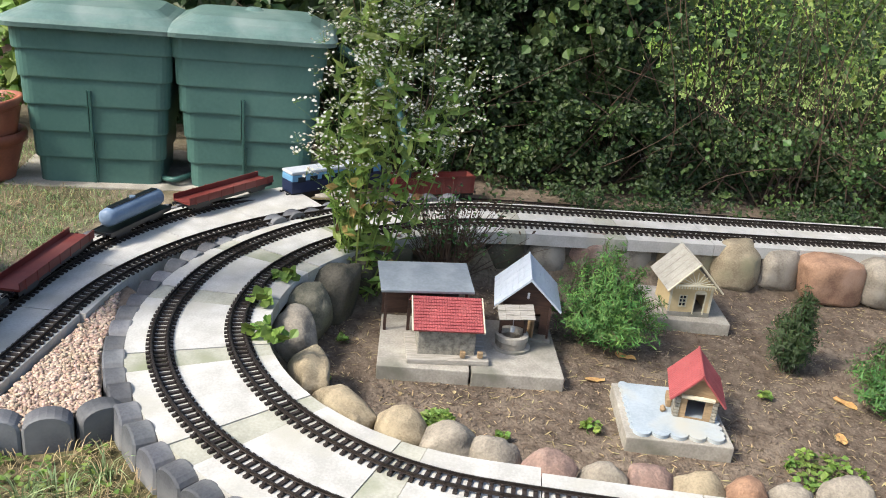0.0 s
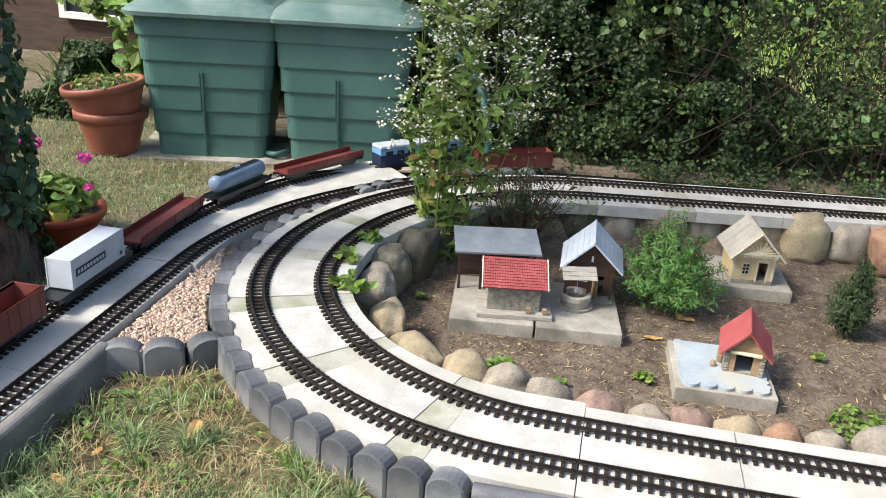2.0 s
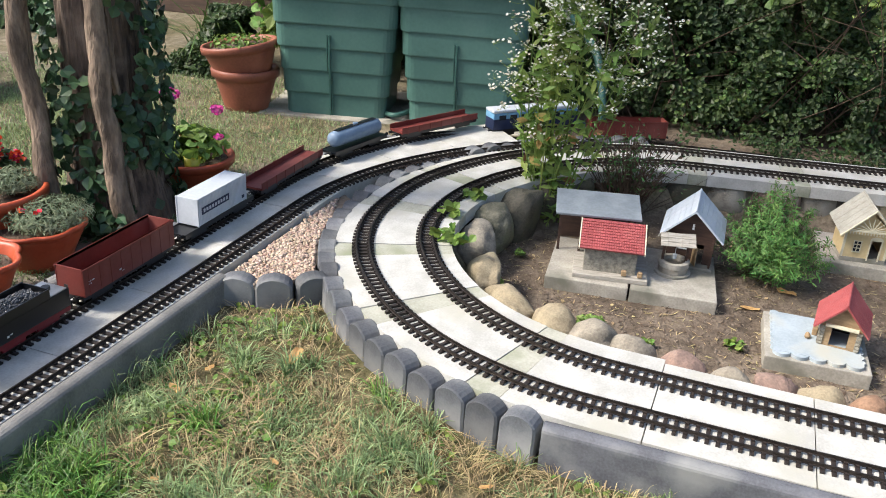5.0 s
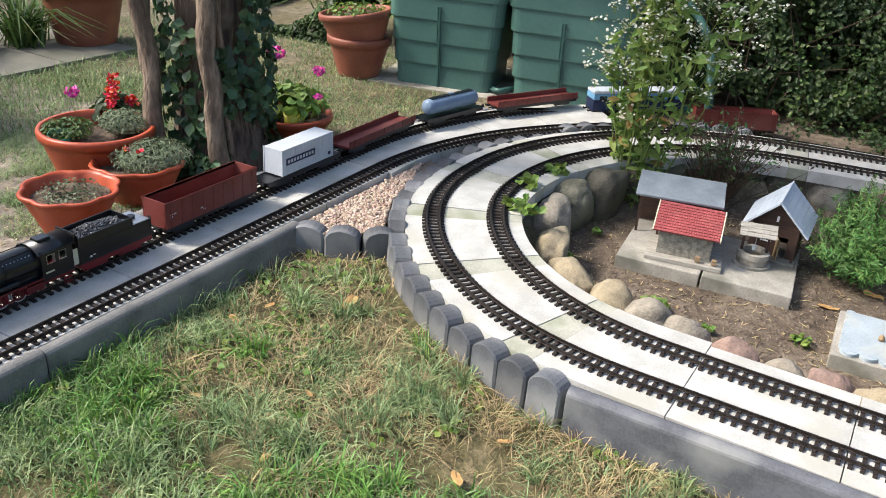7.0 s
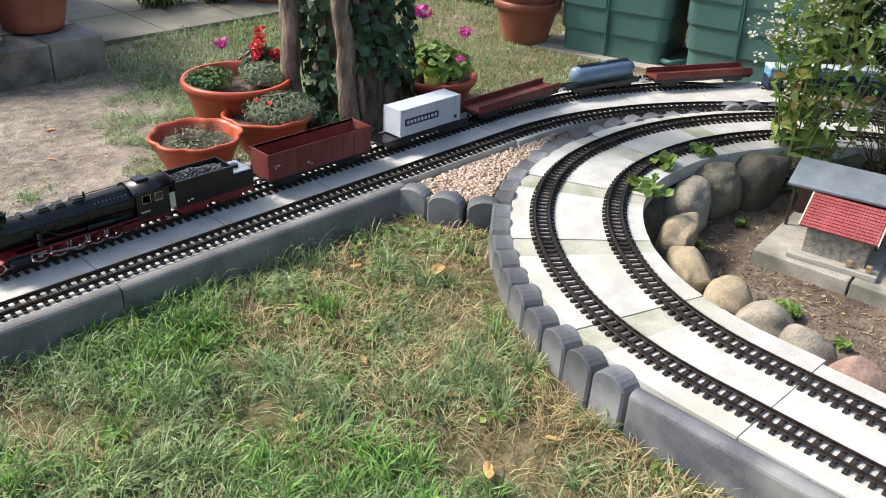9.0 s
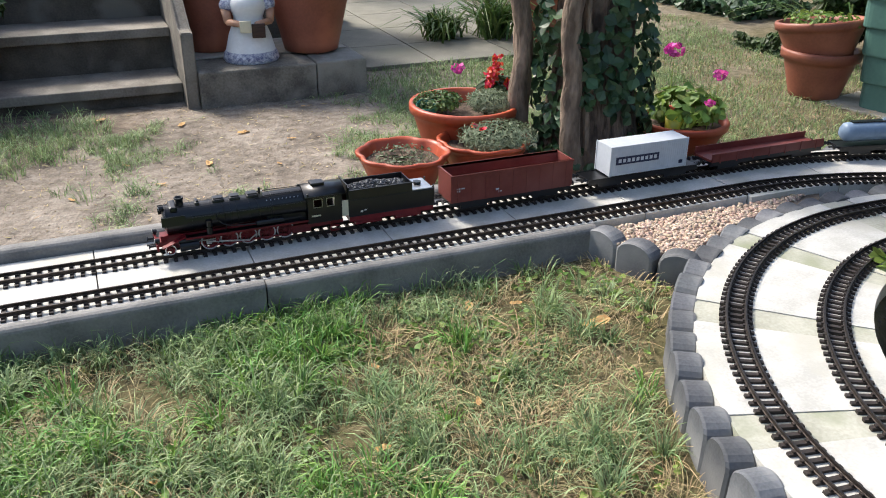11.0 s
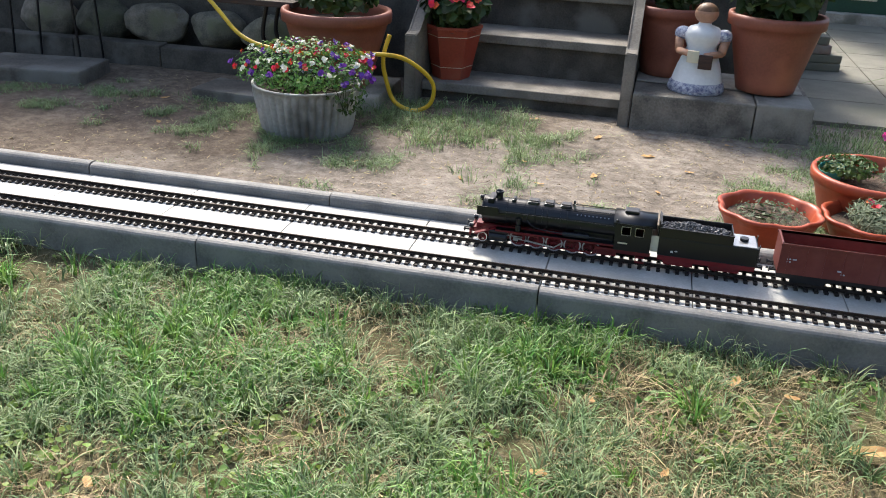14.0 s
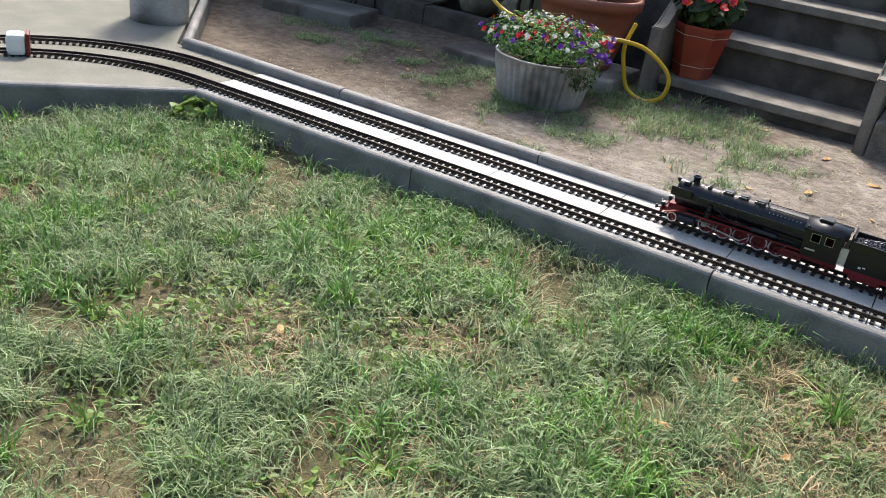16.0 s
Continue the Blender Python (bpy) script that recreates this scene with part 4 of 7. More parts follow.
    for x, y, z in ((0.028, -0.034, 0.062), (0.028, 0.034, 0.062), (0.050, 0, zc + 0.034)):
        la = C((x, y, z), (x + 0.012, y, z), 0.0065, seg=14)
        box(la, x + 0.003, x + 0.009, y - 0.002, y + 0.002, z - 0.010, z - 0.005)
        lamp = part("headlamp", la, "black", e, "small black headlamp")
        part("lens", C((x - 0.001, y, z), (x, y, z), 0.005, seg=14), "white", lamp, "pale lamp glass")
    buffers(e, 0.030, -1, "black")
    return e


def lathe_at(profile, seg, place):
    bm = lathe(profile, seg)
    bmesh.ops.translate(bm, vec=place, verts=bm.verts)
    return bm


def tender(s):
    e = empty("tender", on_track(s), "black model tender heaped with coal", "model tender")
    body = bmesh.new()
    box(body, 0.01, 0.275, -0.047, 0.047, 0.050, 0.104, 0.003)
    for sd in (-1, 1):
        box(body, 0.01, 0.205, sd * 0.045 - 0.0015, sd * 0.045 + 0.0015, 0.104, 0.132)
    box(body, 0.01, 0.013, -0.045, 0.045, 0.104, 0.142)
    box(body, 0.203, 0.206, -0.045, 0.045, 0.104, 0.132)
    part("tank", body, "black", e)
    part("water_deck", B(0.207, 0.270, -0.044, 0.044, 0.104, 0.107, 0.001), "steel", e, "shiny flat water deck")
    part("coal", coal_heap(), "coal", e, "heaped coal")
    part("frame", B(0.012, 0.273, -0.046, 0.046, 0.036, 0.050, 0.001), "red", e, "red tender frame")
    for x in (0.045, 0.095, 0.17, 0.22):
        wheelset(e, x, 0.0145, True, "red")
    for sd in (-1, 1):
        for x0 in (0.03, 0.155):
            part("bogie_frame", B(x0, x0 + 0.08, sd * 0.036 - 0.003, sd * 0.036 + 0.003, 0.022, 0.034), "red", e)
    for sd in (-1, 1):
        for x0, x1, z0, z1 in ((0.045, 0.052, 0.062, 0.068), (0.056, 0.064, 0.066, 0.069)):
            part("marking", B(x0, x1, sd * 0.0475 - 0.0004, sd * 0.0475 + 0.0004, z0, z1), "white", e, "small white mark")
        part("rim_bead", B(0.010, 0.207, sd * 0.0465 - 0.0018, sd * 0.0465 + 0.0018, 0.130, 0.1335, 0.0008), "black", e)
        part("ladder", B(0.276, 0.2775, sd * 0.036 - 0.006, sd * 0.036 + 0.006, 0.050, 0.112), "black", e)
    part("bulkhead", B(0.006, 0.0095, -0.040, 0.040, 0.10, 0.150, 0.001), "black", e)
    part("filler_lid", C((0.238, 0, 0.107), (0.238, 0, 0.115), 0.012, seg=14), "black", e)
    buffers(e, 0.275, 1)
    return e


def coal_heap():
    bm = bmesh.new()
    rng = random.Random(4)
    for _ in range(420):
        x, y = rng.uniform(0.018, 0.198), rng.uniform(-0.038, 0.038)
        z = 0.114 + 0.022 * (1 - (abs(y) / 0.042) ** 2) * (1 - abs(x - 0.095) / 0.13)
        r = rng.uniform(0.0025, 0.0058)
        bmesh.ops.create_icosphere(bm, subdivisions=1, radius=r, matrix=pose(x, y, z, rng.uniform(0, 360), rng.uniform(0, 360), 0) @ Matrix.Diagonal((1.2, 0.9, 0.7, 1)))
    box(bm, 0.013, 0.203, -0.043, 0.043, 0.104, 0.114)
    return bm


def chassis(e, L, w=0.04):
    fr = bmesh.new()
    box(fr, 0.0, L, -w, w, 0.038, 0.048, 0.001)
    for sd in (-1, 1):
        box(fr, 0.0, L, sd * w - 0.002, sd * w + 0.002, 0.032, 0.05)
    part("underframe", fr, "black", e)
    for c in (0.085, L - 0.085):
        for d in (-0.03, 0.03):
            wheelset(e, c + d, 0.0135)
        for sd in (-1, 1):
            part("bogie_frame", B(c - 0.045, c + 0.045, sd * 0.032 - 0.003, sd * 0.032 + 0.003, 0.018, 0.032), "black", e)
    buffers(e, 0.0, -1)
    buffers(e, L, 1)


def gondola(s, L=0.42, h=0.134, label="oxide-red open goods wagon, empty", marks=True, end=True):
    e = empty("open_wagon", on_track(s), label, "model wagon", "goods wagons")
    chassis(e, L)
    t, w = 0.0025, 0.047
    sh = bmesh.new()
    for sd in (-1, 1):
        box(sh, 0.0, L, sd * w - t, sd * w + t, 0.046, h)
        box(sh, -0.002, L + 0.002, sd * (w + 0.001) - t - 0.001, sd * (w + 0.001) + t + 0.001, h - 0.006, h)
        for k in range(9):
            x = L * (k + 0.5) / 9
            box(sh, x - 0.002, x + 0.002, sd * (w + t) - 0.0015, sd * (w + t) + 0.0015, 0.046, h - 0.006)
    box(sh, 0.0, t * 2, -w, w, 0.046, h)
    box(sh, L - t * 2, L, -w, w, 0.046, h)
    part("body", sh, "wagonred", e)
    part("floor", B(0.004, L - 0.004, -w + 0.003, w - 0.003, 0.048, 0.053), "wagonred", e)
    if marks:
        for sd in (-1, 1):
            for x0, z in ((0.020, 0.088), (0.020, 0.080), (0.034, 0.088), (0.15, 0.07), (0.16, 0.062)):
                part("marking", B(x0, x0 + 0.010, sd * (w + t) - 0.0006, sd * (w + t) + 0.0006, z, z + 0.004), "container", e, "small faded white mark")
    return e


def container_wagon(s, L=0.43):
    e = empty("container_wagon", on_track(s), "flat wagon with a pale grey shipping container", "model wagon", "goods wagons")
    chassis(e, L)
    x0, x1, w, z0, z1 = 0.075, 0.375, 0.043, 0.052, 0.152
    ct = bmesh.new()
    box(ct, x0, x1, -w, w, z0, z1, 0.002)
    n = 34
    c = part("container", ct, "container", e, "ribbed pale grey container")
    for k in range(n):
        x = x0 + 0.006 + (x1 - x0 - 0.012) * (k + 0.5) / n
        for sd in (-1, 1):
            part("rib", B(x - 0.0022, x + 0.0022, sd * w - 0.0012, sd * w + 0.0012, z0 + 0.006, z1 - 0.006), "container", c)
    for x in (x0, x1):
        for sd in (-1, 1):
            part("corner_post", B(x - 0.002, x + 0.002, sd * w - 0.002, sd * w + 0.002, z0, z1 + 0.001), "container", c)
    bars = random.Random(3)
    for sd in (-1, 1):
        part("sign_panel", B(0.095, 0.262, sd * (w + 0.0022) - 0.0006, sd * (w + 0.0022) + 0.0006, 0.090, 0.116), "navy", c, "dark navy name panel")
        lt = bmesh.new()
        for k in range(9):
            x = 0.104 + 0.0172 * k
            box(lt, x, x + 0.011, sd * (w + 0.0032) - 0.0003, sd * (w + 0.0032) + 0.0003, 0.097, 0.109)
        part("lettering", lt, "container", c, "pale bars on the panel")
        part("small_mark", B(0.345, 0.360, sd * (w + 0.0022) - 0.0005, sd * (w + 0.0022) + 0.0005, 0.066, 0.078), "navy", c)
    return e


def flat_wagon(s, L=0.50, material="wagonred"):
    e = empty("flat_wagon", on_track(s), "low oxide-red flat wagon with short sides", "model wagon", "goods wagons")
    chassis(e, L)
    bm = bmesh.new()
    box(bm, 0, L, -0.047, 0.047, 0.048, 0.056)
    for sd in (-1, 1):
        box(bm, 0, L, sd * 0.046 - 0.0015, sd * 0.046 + 0.0015, 0.05, 0.078)
        for k in range(7):
            x = L * (k + 0.5) / 7
            box(bm, x - 0.002, x + 0.002, sd * 0.048 - 0.0015, sd * 0.048 + 0.0015, 0.044, 0.08)
    part("deck", bm, material, e)
    return e


def tank_wagon(s, L=0.38):
    e = empty("tank_wagon", on_track(s), "blue-grey model tank wagon", "model wagon", "goods wagons")
    chassis(e, L)
    bm = bmesh.new()
    prof = [(0.0, 0.02), (0.024, 0.022), (0.034, 0.034), (0.036, 0.06), (0.036, L - 0.06), (0.034, L - 0.034), (0.024, L - 0.022), (0.0, L - 0.02)]
    bm = lathe([(max(r, 0.0005), x) for r, x in prof], 24)
    bmesh.ops.transform(bm, matrix=Matrix.Translation((0, 0, 0.093)) @ Matrix.Rotation(radians(90), 4, "Y"), verts=bm.verts)
    part("tank", bm, "tank", e, smooth=True)
    part("dome", C((L / 2, 0, 0.12), (L / 2, 0, 0.138), 0.012, seg=14), "tank", e)
    wk = bmesh.new()
    box(wk, 0.05, L - 0.05, -0.012, 0.012, 0.129, 0.132)
    part("walkway", wk, "black", e)
    return e


def coach(s, L=0.5):
    e = empty("coach", on_track(s), "blue model coach with a pale roof and dark lower side", "model wagon", "goods wagons")
    chassis(e, L)
    part("lower_body", B(0, L, -0.045, 0.045, 0.05, 0.105, 0.002), "navy", e, "dark blue lower body")
    part("upper_body", B(0, L, -0.0452, 0.0452, 0.1055, 0.135, 0.002), "blue", e, "light blue upper body")
    bm = bmesh.new()
    for sd in (-1, 1):
        for k in range(7):
            x = 0.03 + k * 0.064
            box(bm, x, x + 0.04, sd * 0.0456 - 0.0006, sd * 0.0456 + 0.0006, 0.100, 0.125)
    part("window", bm, "glassdark", e)
    part("roof", B(-0.003, L + 0.003, -0.046, 0.046, 0.136, 0.152, 0.007), "container", e, "pale roof")
    return e


FRONT_X = -0.27
locomotive(FRONT_X)
tender(FRONT_X + 0.556)
gondola(FRONT_X + 0.885)
container_wagon(FRONT_X + 1.375)
flat_wagon(FRONT_X + 1.86)
tank_wagon(FRONT_X + 2.42)
flat_wagon(FRONT_X + 2.86)
coach(FRONT_X + 3.42)
gondola(FRONT_X + 3.98, marks=False, label="oxide-red open goods wagon far along the track")


# ---- the planted bed inside the loop: stones and model buildings ----
# x, y, half length, half width, half height, turn
def stone_row(rows, words, group, z, seed, flat, rough, facet):
    for k, (x, y, a, b, c, turn, kind) in enumerate(rows):
        ob = part("field_stone", boulder(a, b, c, seed + k, rough, 4, flat if kind != "r" else flat * 0.4, facet), {"g": "stone", "p": "redstone", "t": "tanstone", "o": "orangestone", "d": "darkstone", "r": "redstone"}[kind], smooth=True)
        ob.matrix_world = pose(x, y, z, 0, 0, turn)
        tagged(ob, {"g": "grey-beige", "p": "pinkish granite", "t": "tan", "o": "orange-brown", "d": "dark mossy", "r": "round reddish granite"}[kind] + words, "stone", group)


stone_row([(1.83, -0.580, 0.110, 0.075, 0.095, 12, "g"), (1.590, -0.690, 0.130, 0.066, 0.070, 26, "t"), (1.425, -0.835, 0.122, 0.058, 0.060, 46, "t"), (1.345, -1.005, 0.080, 0.066, 0.068, 66, "t"), (1.308, -1.140, 0.076, 0.066, 0.074, 78, "g")],
          " field stone beside the curved track", "field stones", -0.125, 1, 0.20, 0.24, 0.62)
stone_row([(1.294, -1.272, 0.075, 0.066, 0.085, 85, "g"), (1.268, -1.425, 0.074, 0.064, 0.080, 92, "p"), (1.258, -1.570, 0.070, 0.060, 0.074, 88, "g"), (1.262, -1.700, 0.062, 0.058, 0.074, 94, "p"), (1.260, -1.835, 0.074, 0.055, 0.066, 90, "t"), (1.264, -1.962, 0.064, 0.058, 0.072, 92, "o"), (1.272, -2.085, 0.062, 0.056, 0.070, 88, "g"), (1.292, -2.240, 0.076, 0.060, 0.078, 92, "g"), (1.285, -2.400, 0.070, 0.06, 0.07, 90, "p")],
          " field stone beside the straight track", "field stones", -0.155, 21, 0.18, 0.24, 0.62)
stone_row([(2.045, -0.585, 0.090, 0.072, 0.105, 0, "d"), (2.235, -0.640, 0.115, 0.085, 0.125, -15, "d"), (2.45, -0.70, 0.10, 0.08, 0.10, -30, "d"), (2.61, -0.80, 0.09, 0.08, 0.10, -45, "d"), (2.74, -0.91, 0.085, 0.075, 0.10, -60, "o"), (2.83, -1.07, 0.09, 0.08, 0.10, -70, "d"), (2.88, -1.26, 0.10, 0.08, 0.10, -75, "d"), (2.915, -1.46, 0.092, 0.085, 0.105, -78, "g")],
          " boulder at the back of the planted bed", "boulders under the far track", -0.118, 41, 0.22, 0.2, 0.65)
stone_row([(2.955, -1.660, 0.112, 0.085, 0.108, -80, "r"), (3.00, -1.865, 0.090, 0.085, 0.10, -80, "g"), (3.035, -2.03, 0.080, 0.085, 0.10, -82, "t"), (3.05, -2.17, 0.080, 0.085, 0.10, -82, "t"), (3.01, -2.32, 0.112, 0.095, 0.108, -84, "t"), (3.045, -2.525, 0.103, 0.09, 0.105, -84, "g"), (2.985, -2.745, 0.160, 0.115, 0.112, -85, "o"), (2.985, -2.985, 0.120, 0.11, 0.112, -85, "g"), (3.02, -3.23, 0.12, 0.1, 0.11, -85, "p")],
          " squared boulder under the track bed", "boulders under the far track", -0.108, 60, 0.36, 0.16, 0.75)


def base_slab(x0, x1, y0, y1, rz, label, z=-0.16, mat_name="concrete"):
    cx, cy = (x0 + x1) / 2, (y0 + y1) / 2
    ob = part("base_slab", B(-(x1 - x0) / 2, (x1 - x0) / 2, -(y1 - y0) / 2, (y1 - y0) / 2, -0.055, 0, 0.004), mat_name)
    ob.matrix_world = pose(cx, cy, z, 0, 0, rz)
    return tagged(ob, label, "concrete slab", "concrete base slabs")


base_slab(1.795, 2.195, -1.163, -0.852, 6, "grey concrete slab under the model houses")
base_slab(1.825, 2.245, -1.482, -1.168, 6, "grey concrete slab with a chipped front edge")
base_slab(2.44, 2.78, -2.185, -1.862, 3, "grey concrete slab under the cream house")
base_slab(1.535, 1.865, -1.995, -1.668, 2, "mossy concrete slab under the small stone house")


def gable(w, d, z0, z1, over_x, over_y, thick, parent, material, rows=0, proud=0.003):
    """A saddle roof with its ridge along y: eaves at z0, ridge at z1; rows of tiles lie on it."""
    for sd in (-1, 1):
        bm = bmesh.new()
        hw = w / 2 + over_x
        sl = math.atan2(z1 - z0, hw)
        L = math.hypot(hw, z1 - z0)
        m = Matrix.Translation((0, 0, z1)) @ (Matrix.Rotation(sl, 4, "Y") if sd > 0 else Matrix.Scale(-1, 4, (1, 0, 0)) @ Matrix.Rotation(sl, 4, "Y"))
        box(bm, 0, L, -d / 2 - over_y, d / 2 + over_y, -thick, 0)
        for k in range(rows):
            x0 = L * k / rows
            n = int((d + 2 * over_y) / 0.0115) if rows > 6 else 5
            for j in range(n):
                a = -d / 2 - over_y + (d + 2 * over_y) * j / n
                b = a + (d + 2 * over_y) / n
                if rows > 6:
                    vs = [bm.verts.new(v) for v in ((x0, a, 0.0004), (x0 + L / rows * 1.05, a, 0.001), (x0 + L / rows * 1.05, (a + b) / 2, proud), (x0, (a + b) / 2, proud * 0.5), (x0, b, 0.0004), (x0 + L / rows * 1.05, b, 0.001))]
                    bm.faces.new((vs[0], vs[1], vs[2], vs[3]))
                    bm.faces.new((vs[3], vs[2], vs[5], vs[4]))
                    bm.faces.new((vs[1], vs[5], vs[2]))
                else:
                    box(bm, x0 + 0.0008, x0 + L / rows - 0.0008, a + 0.0008, b - 0.0008, 0, proud * 0.6)
        bmesh.ops.transform(bm, matrix=m, verts=bm.verts)
        if sd < 0:
            bmesh.ops.reverse_faces(bm, faces=bm.faces)
        bmesh.ops.recalc_face_normals(bm, faces=[f for f in bm.faces if len(f.verts) == 4])
        part("roof", bm, material, parent)
    bm = bmesh.new()
    cyl(bm, (0, -d / 2 - over_y, z1 + 0.001), (0, d / 2 + over_y, z1 + 0.001), 0.004, seg=8)
    part("ridge", bm, material, parent)


def gable_wall(w, h, peak, t=0.006):
    """A wall with a pointed top in the x-z plane, thickness t, with no opening."""
    bm = bmesh.new()
    pts = [(-w / 2, 0), (w / 2, 0), (w / 2, h), (0, peak), (-w / 2, h)]
    f = [bm.verts.new((x, -t / 2, z)) for x, z in pts]
    b = [bm.verts.new((x, t / 2, z)) for x, z in pts]
    bm.faces.new(f)
    bm.faces.new(b[::-1])
    for i in range(5):
        j = (i + 1) % 5
        bm.faces.new((f[j], f[i], b[i], b[j]))
    return bm


def frontage(w, h, peak, doors, t=0.006):
    """A gable front built of strips round its openings: doors are (x0, x1, z0, z1), side by side."""
    bm = bmesh.new()
    x = -w / 2
    for x0, x1, z0, z1 in sorted(doors) + [(w / 2, w / 2, 0, 0)]:
        if x0 > x:
            box(bm, x, x0, -t / 2, t / 2, 0, h)
        if x1 > x0:
            if z0 > 0:
                box(bm, x0, x1, -t / 2, t / 2, 0, z0)
            if z1 < h:
                box(bm, x0, x1, -t / 2, t / 2, z1, h)
        x = x1
    if peak > h:
        f = [bm.verts.new(v) for v in ((-w / 2, -t / 2, h), (w / 2, -t / 2, h), (0, -t / 2, peak))]
        b = [bm.verts.new((v.co.x, t / 2, v.co.z)) for v in f]
        bm.faces.new(f)
        bm.faces.new(b[::-1])
        for i in range(3):
            j = (i + 1) % 3
            bm.faces.new((f[j], f[i], b[i], b[j]))
    return bm


def shift(bm, x, y, z, rz=0):
    bmesh.ops.transform(bm, matrix=pose(x, y, z, 0, 0, rz), verts=bm.verts)
    return bm


def window(parent, x, y, z, w, h, material="ivory", cols=2, rws=3):
    fr = bmesh.new()
    t = 0.003
    for a, b, c, d in ((-w / 2 - t, -w / 2, 0, h), (w / 2, w / 2 + t, 0, h), (-w / 2 - t, w / 2 + t, -t, 0), (-w / 2 - t, w / 2 + t, h, h + t)):
        box(fr, x + a, x + b, y - 0.006, y + 0.002, z + c, z + d)
    for k in range(1, cols):
        cx = x - w / 2 + w * k / cols
        box(fr, cx - 0.0012, cx + 0.0012, y - 0.004, y + 0.001, z, z + h)
    for k in range(1, rws):
        cz = z + h * k / rws
        box(fr, x - w / 2, x + w / 2, y - 0.004, y + 0.001, cz - 0.0012, cz + 0.0012)
    wf = part("window_frame", fr, material, parent, "pale window bars")
    part("pane", B(x - w / 2, x + w / 2, y + 0.001, y + 0.002, z, z + h), "glassdark", wf)


# red-tiled shed with a pebbledashed wall
shed = empty("model_shed", pose(1.923, -1.088, -0.16, 0, 0, -80), "model shed with red tiled roof and pebbledashed wall", "model house", "model buildings")
part("base", B(-0.135, 0.145, -0.085, 0.115, 0.0, 0.018, 0.003), "greywood", shed, "weathered wooden base board")
part("wall", B(-0.098, 0.098, -0.045, 0.085, 0.018, 0.125, 0.001), "rubble", shed)
rb = bmesh.new()
slope = math.atan2(0.066, 0.115)
mm = Matrix.Translation((0, -0.072, 0.118)) @ Matrix.Rotation(slope, 4, "X")
Ls = math.hypot(0.115, 0.066) + 0.01
box(rb, -0.122, 0.122, 0, Ls, -0.004, 0, 0, mm)
nr, nc = 11, 26
for i in range(nr):
    for j in range(nc):
        a, b = -0.118 + 0.236 * j / nc, -0.118 + 0.236 * (j + 1) / nc
        y0, y1 = Ls * i / nr, Ls * (i + 1.08) / nr
        vs = [rb.verts.new(mm @ Vector(v)) for v in ((a, y0, 0.0032), ((a + b) / 2, y0, 0.0050), (b, y0, 0.0032), (b, y1, 0.0002), ((a + b) / 2, y1, 0.0012), (a, y1, 0.0002))]
        lo = [rb.verts.new(mm @ Vector(v)) for v in ((a, y0, -0.001), (b, y0, -0.001))]
        rb.faces.new((lo[0], lo[1], vs[2], vs[1], vs[0]))
        rb.faces.new((vs[0], vs[1], vs[4], vs[5]))
        rb.faces.new((vs[1], vs[2], vs[3], vs[4]))
part("roof", rb, "redtile", shed, "red plastic roof tiles")
rbk = bmesh.new()
box(rbk, -0.122, 0.122, 0, Ls, -0.004, 0, 0, Matrix.Translation((0, -0.072 + 2 * Ls * math.cos(slope), 0.118)) @ Matrix.Rotation(math.pi, 4, "Z") @ Matrix.Rotation(slope, 4, "X"))
part("roof", rbk, "redtile", shed)
for sd in (-1, 1):
    part("verge_board", B(sd * 0.1215 - 0.002, sd * 0.1215 + 0.002, -0.002, Ls, -0.006, 0.004, 0, mm), "ivory", shed, "pale verge board")
for px in (0.055, 0.115):
    part("crate", B(px - 0.009, px + 0.009, -0.072, -0.056, 0.022, 0.042, 0.002), "tanwood", shed)

# open shelter with a grey flat roof
shelter = empty("model_shelter", pose(2.15, -0.985, -0.16, 0, 0, -77), "open dark wooden model shelter with a grey lean-to roof", "model house", "model buildings")
part("roof", B(-0.168, 0.168, -0.10, 0.10, -0.006, 0.004, 0.002, Matrix.Translation((0.0, 0.0, 0.180)) @ Matrix.Rotation(radians(9), 4, "X")), "greyroof", shelter, "grey felt roof")
part("back_wall", B(-0.145, 0.145, 0.07, 0.076, 0, 0.19), "brownwood", shelter)
for px in (-0.145, -0.06, 0.06, 0.145):
    part("post", B(px - 0.005, px + 0.005, -0.075, -0.065, 0, 0.152), "brownwood", shelter)
part("counter", B(-0.02, 0.13, -0.06, 0.06, 0.0, 0.10, 0.002), "brownwood", shelter)

# dark brown house with a pale slate roof
brown = empty("model_house", pose(2.228, -1.363, -0.16, 0, 0, -89), "dark brown wooden model house with a pale slate roof", "model house", "model buildings")
W, D, HW, PK = 0.17, 0.18, 0.135, 0.225
part("front_wall", shift(frontage(W, HW, PK, [(0.012, 0.052, 0.0, 0.092), (-0.045, -0.008, 0.065, 0.098)]), 0, -D / 2, 0), "brownwood", brown)
part("back_wall", shift(gable_wall(W, HW, PK), 0, D / 2, 0), "brownwood", brown)
for sd in (-1, 1):
    part("side_wall", B(sd * W / 2 - 0.003, sd * W / 2 + 0.003, -D / 2 + 0.004, D / 2 - 0.004, 0, HW), "brownwood", brown)
window(brown, -0.0265, -D / 2, 0.066, 0.034, 0.030, "white", 4, 2)
part("door", B(0, 0.04, -0.002, 0.002, 0, 0.09, 0, pose(0.012, -D / 2 - 0.004, 0, 0, 0, -65)), "tanwood", brown, "open tan wooden door")
part("porch_step", B(-0.085, 0.095, -D / 2 - 0.05, -D / 2 - 0.004, 0, 0.012, 0.002), "concrete", brown)
part("porch_post", B(0.078, 0.086, -D / 2 - 0.035, -D / 2 - 0.027, 0.012, 0.13), "brownwood", brown)
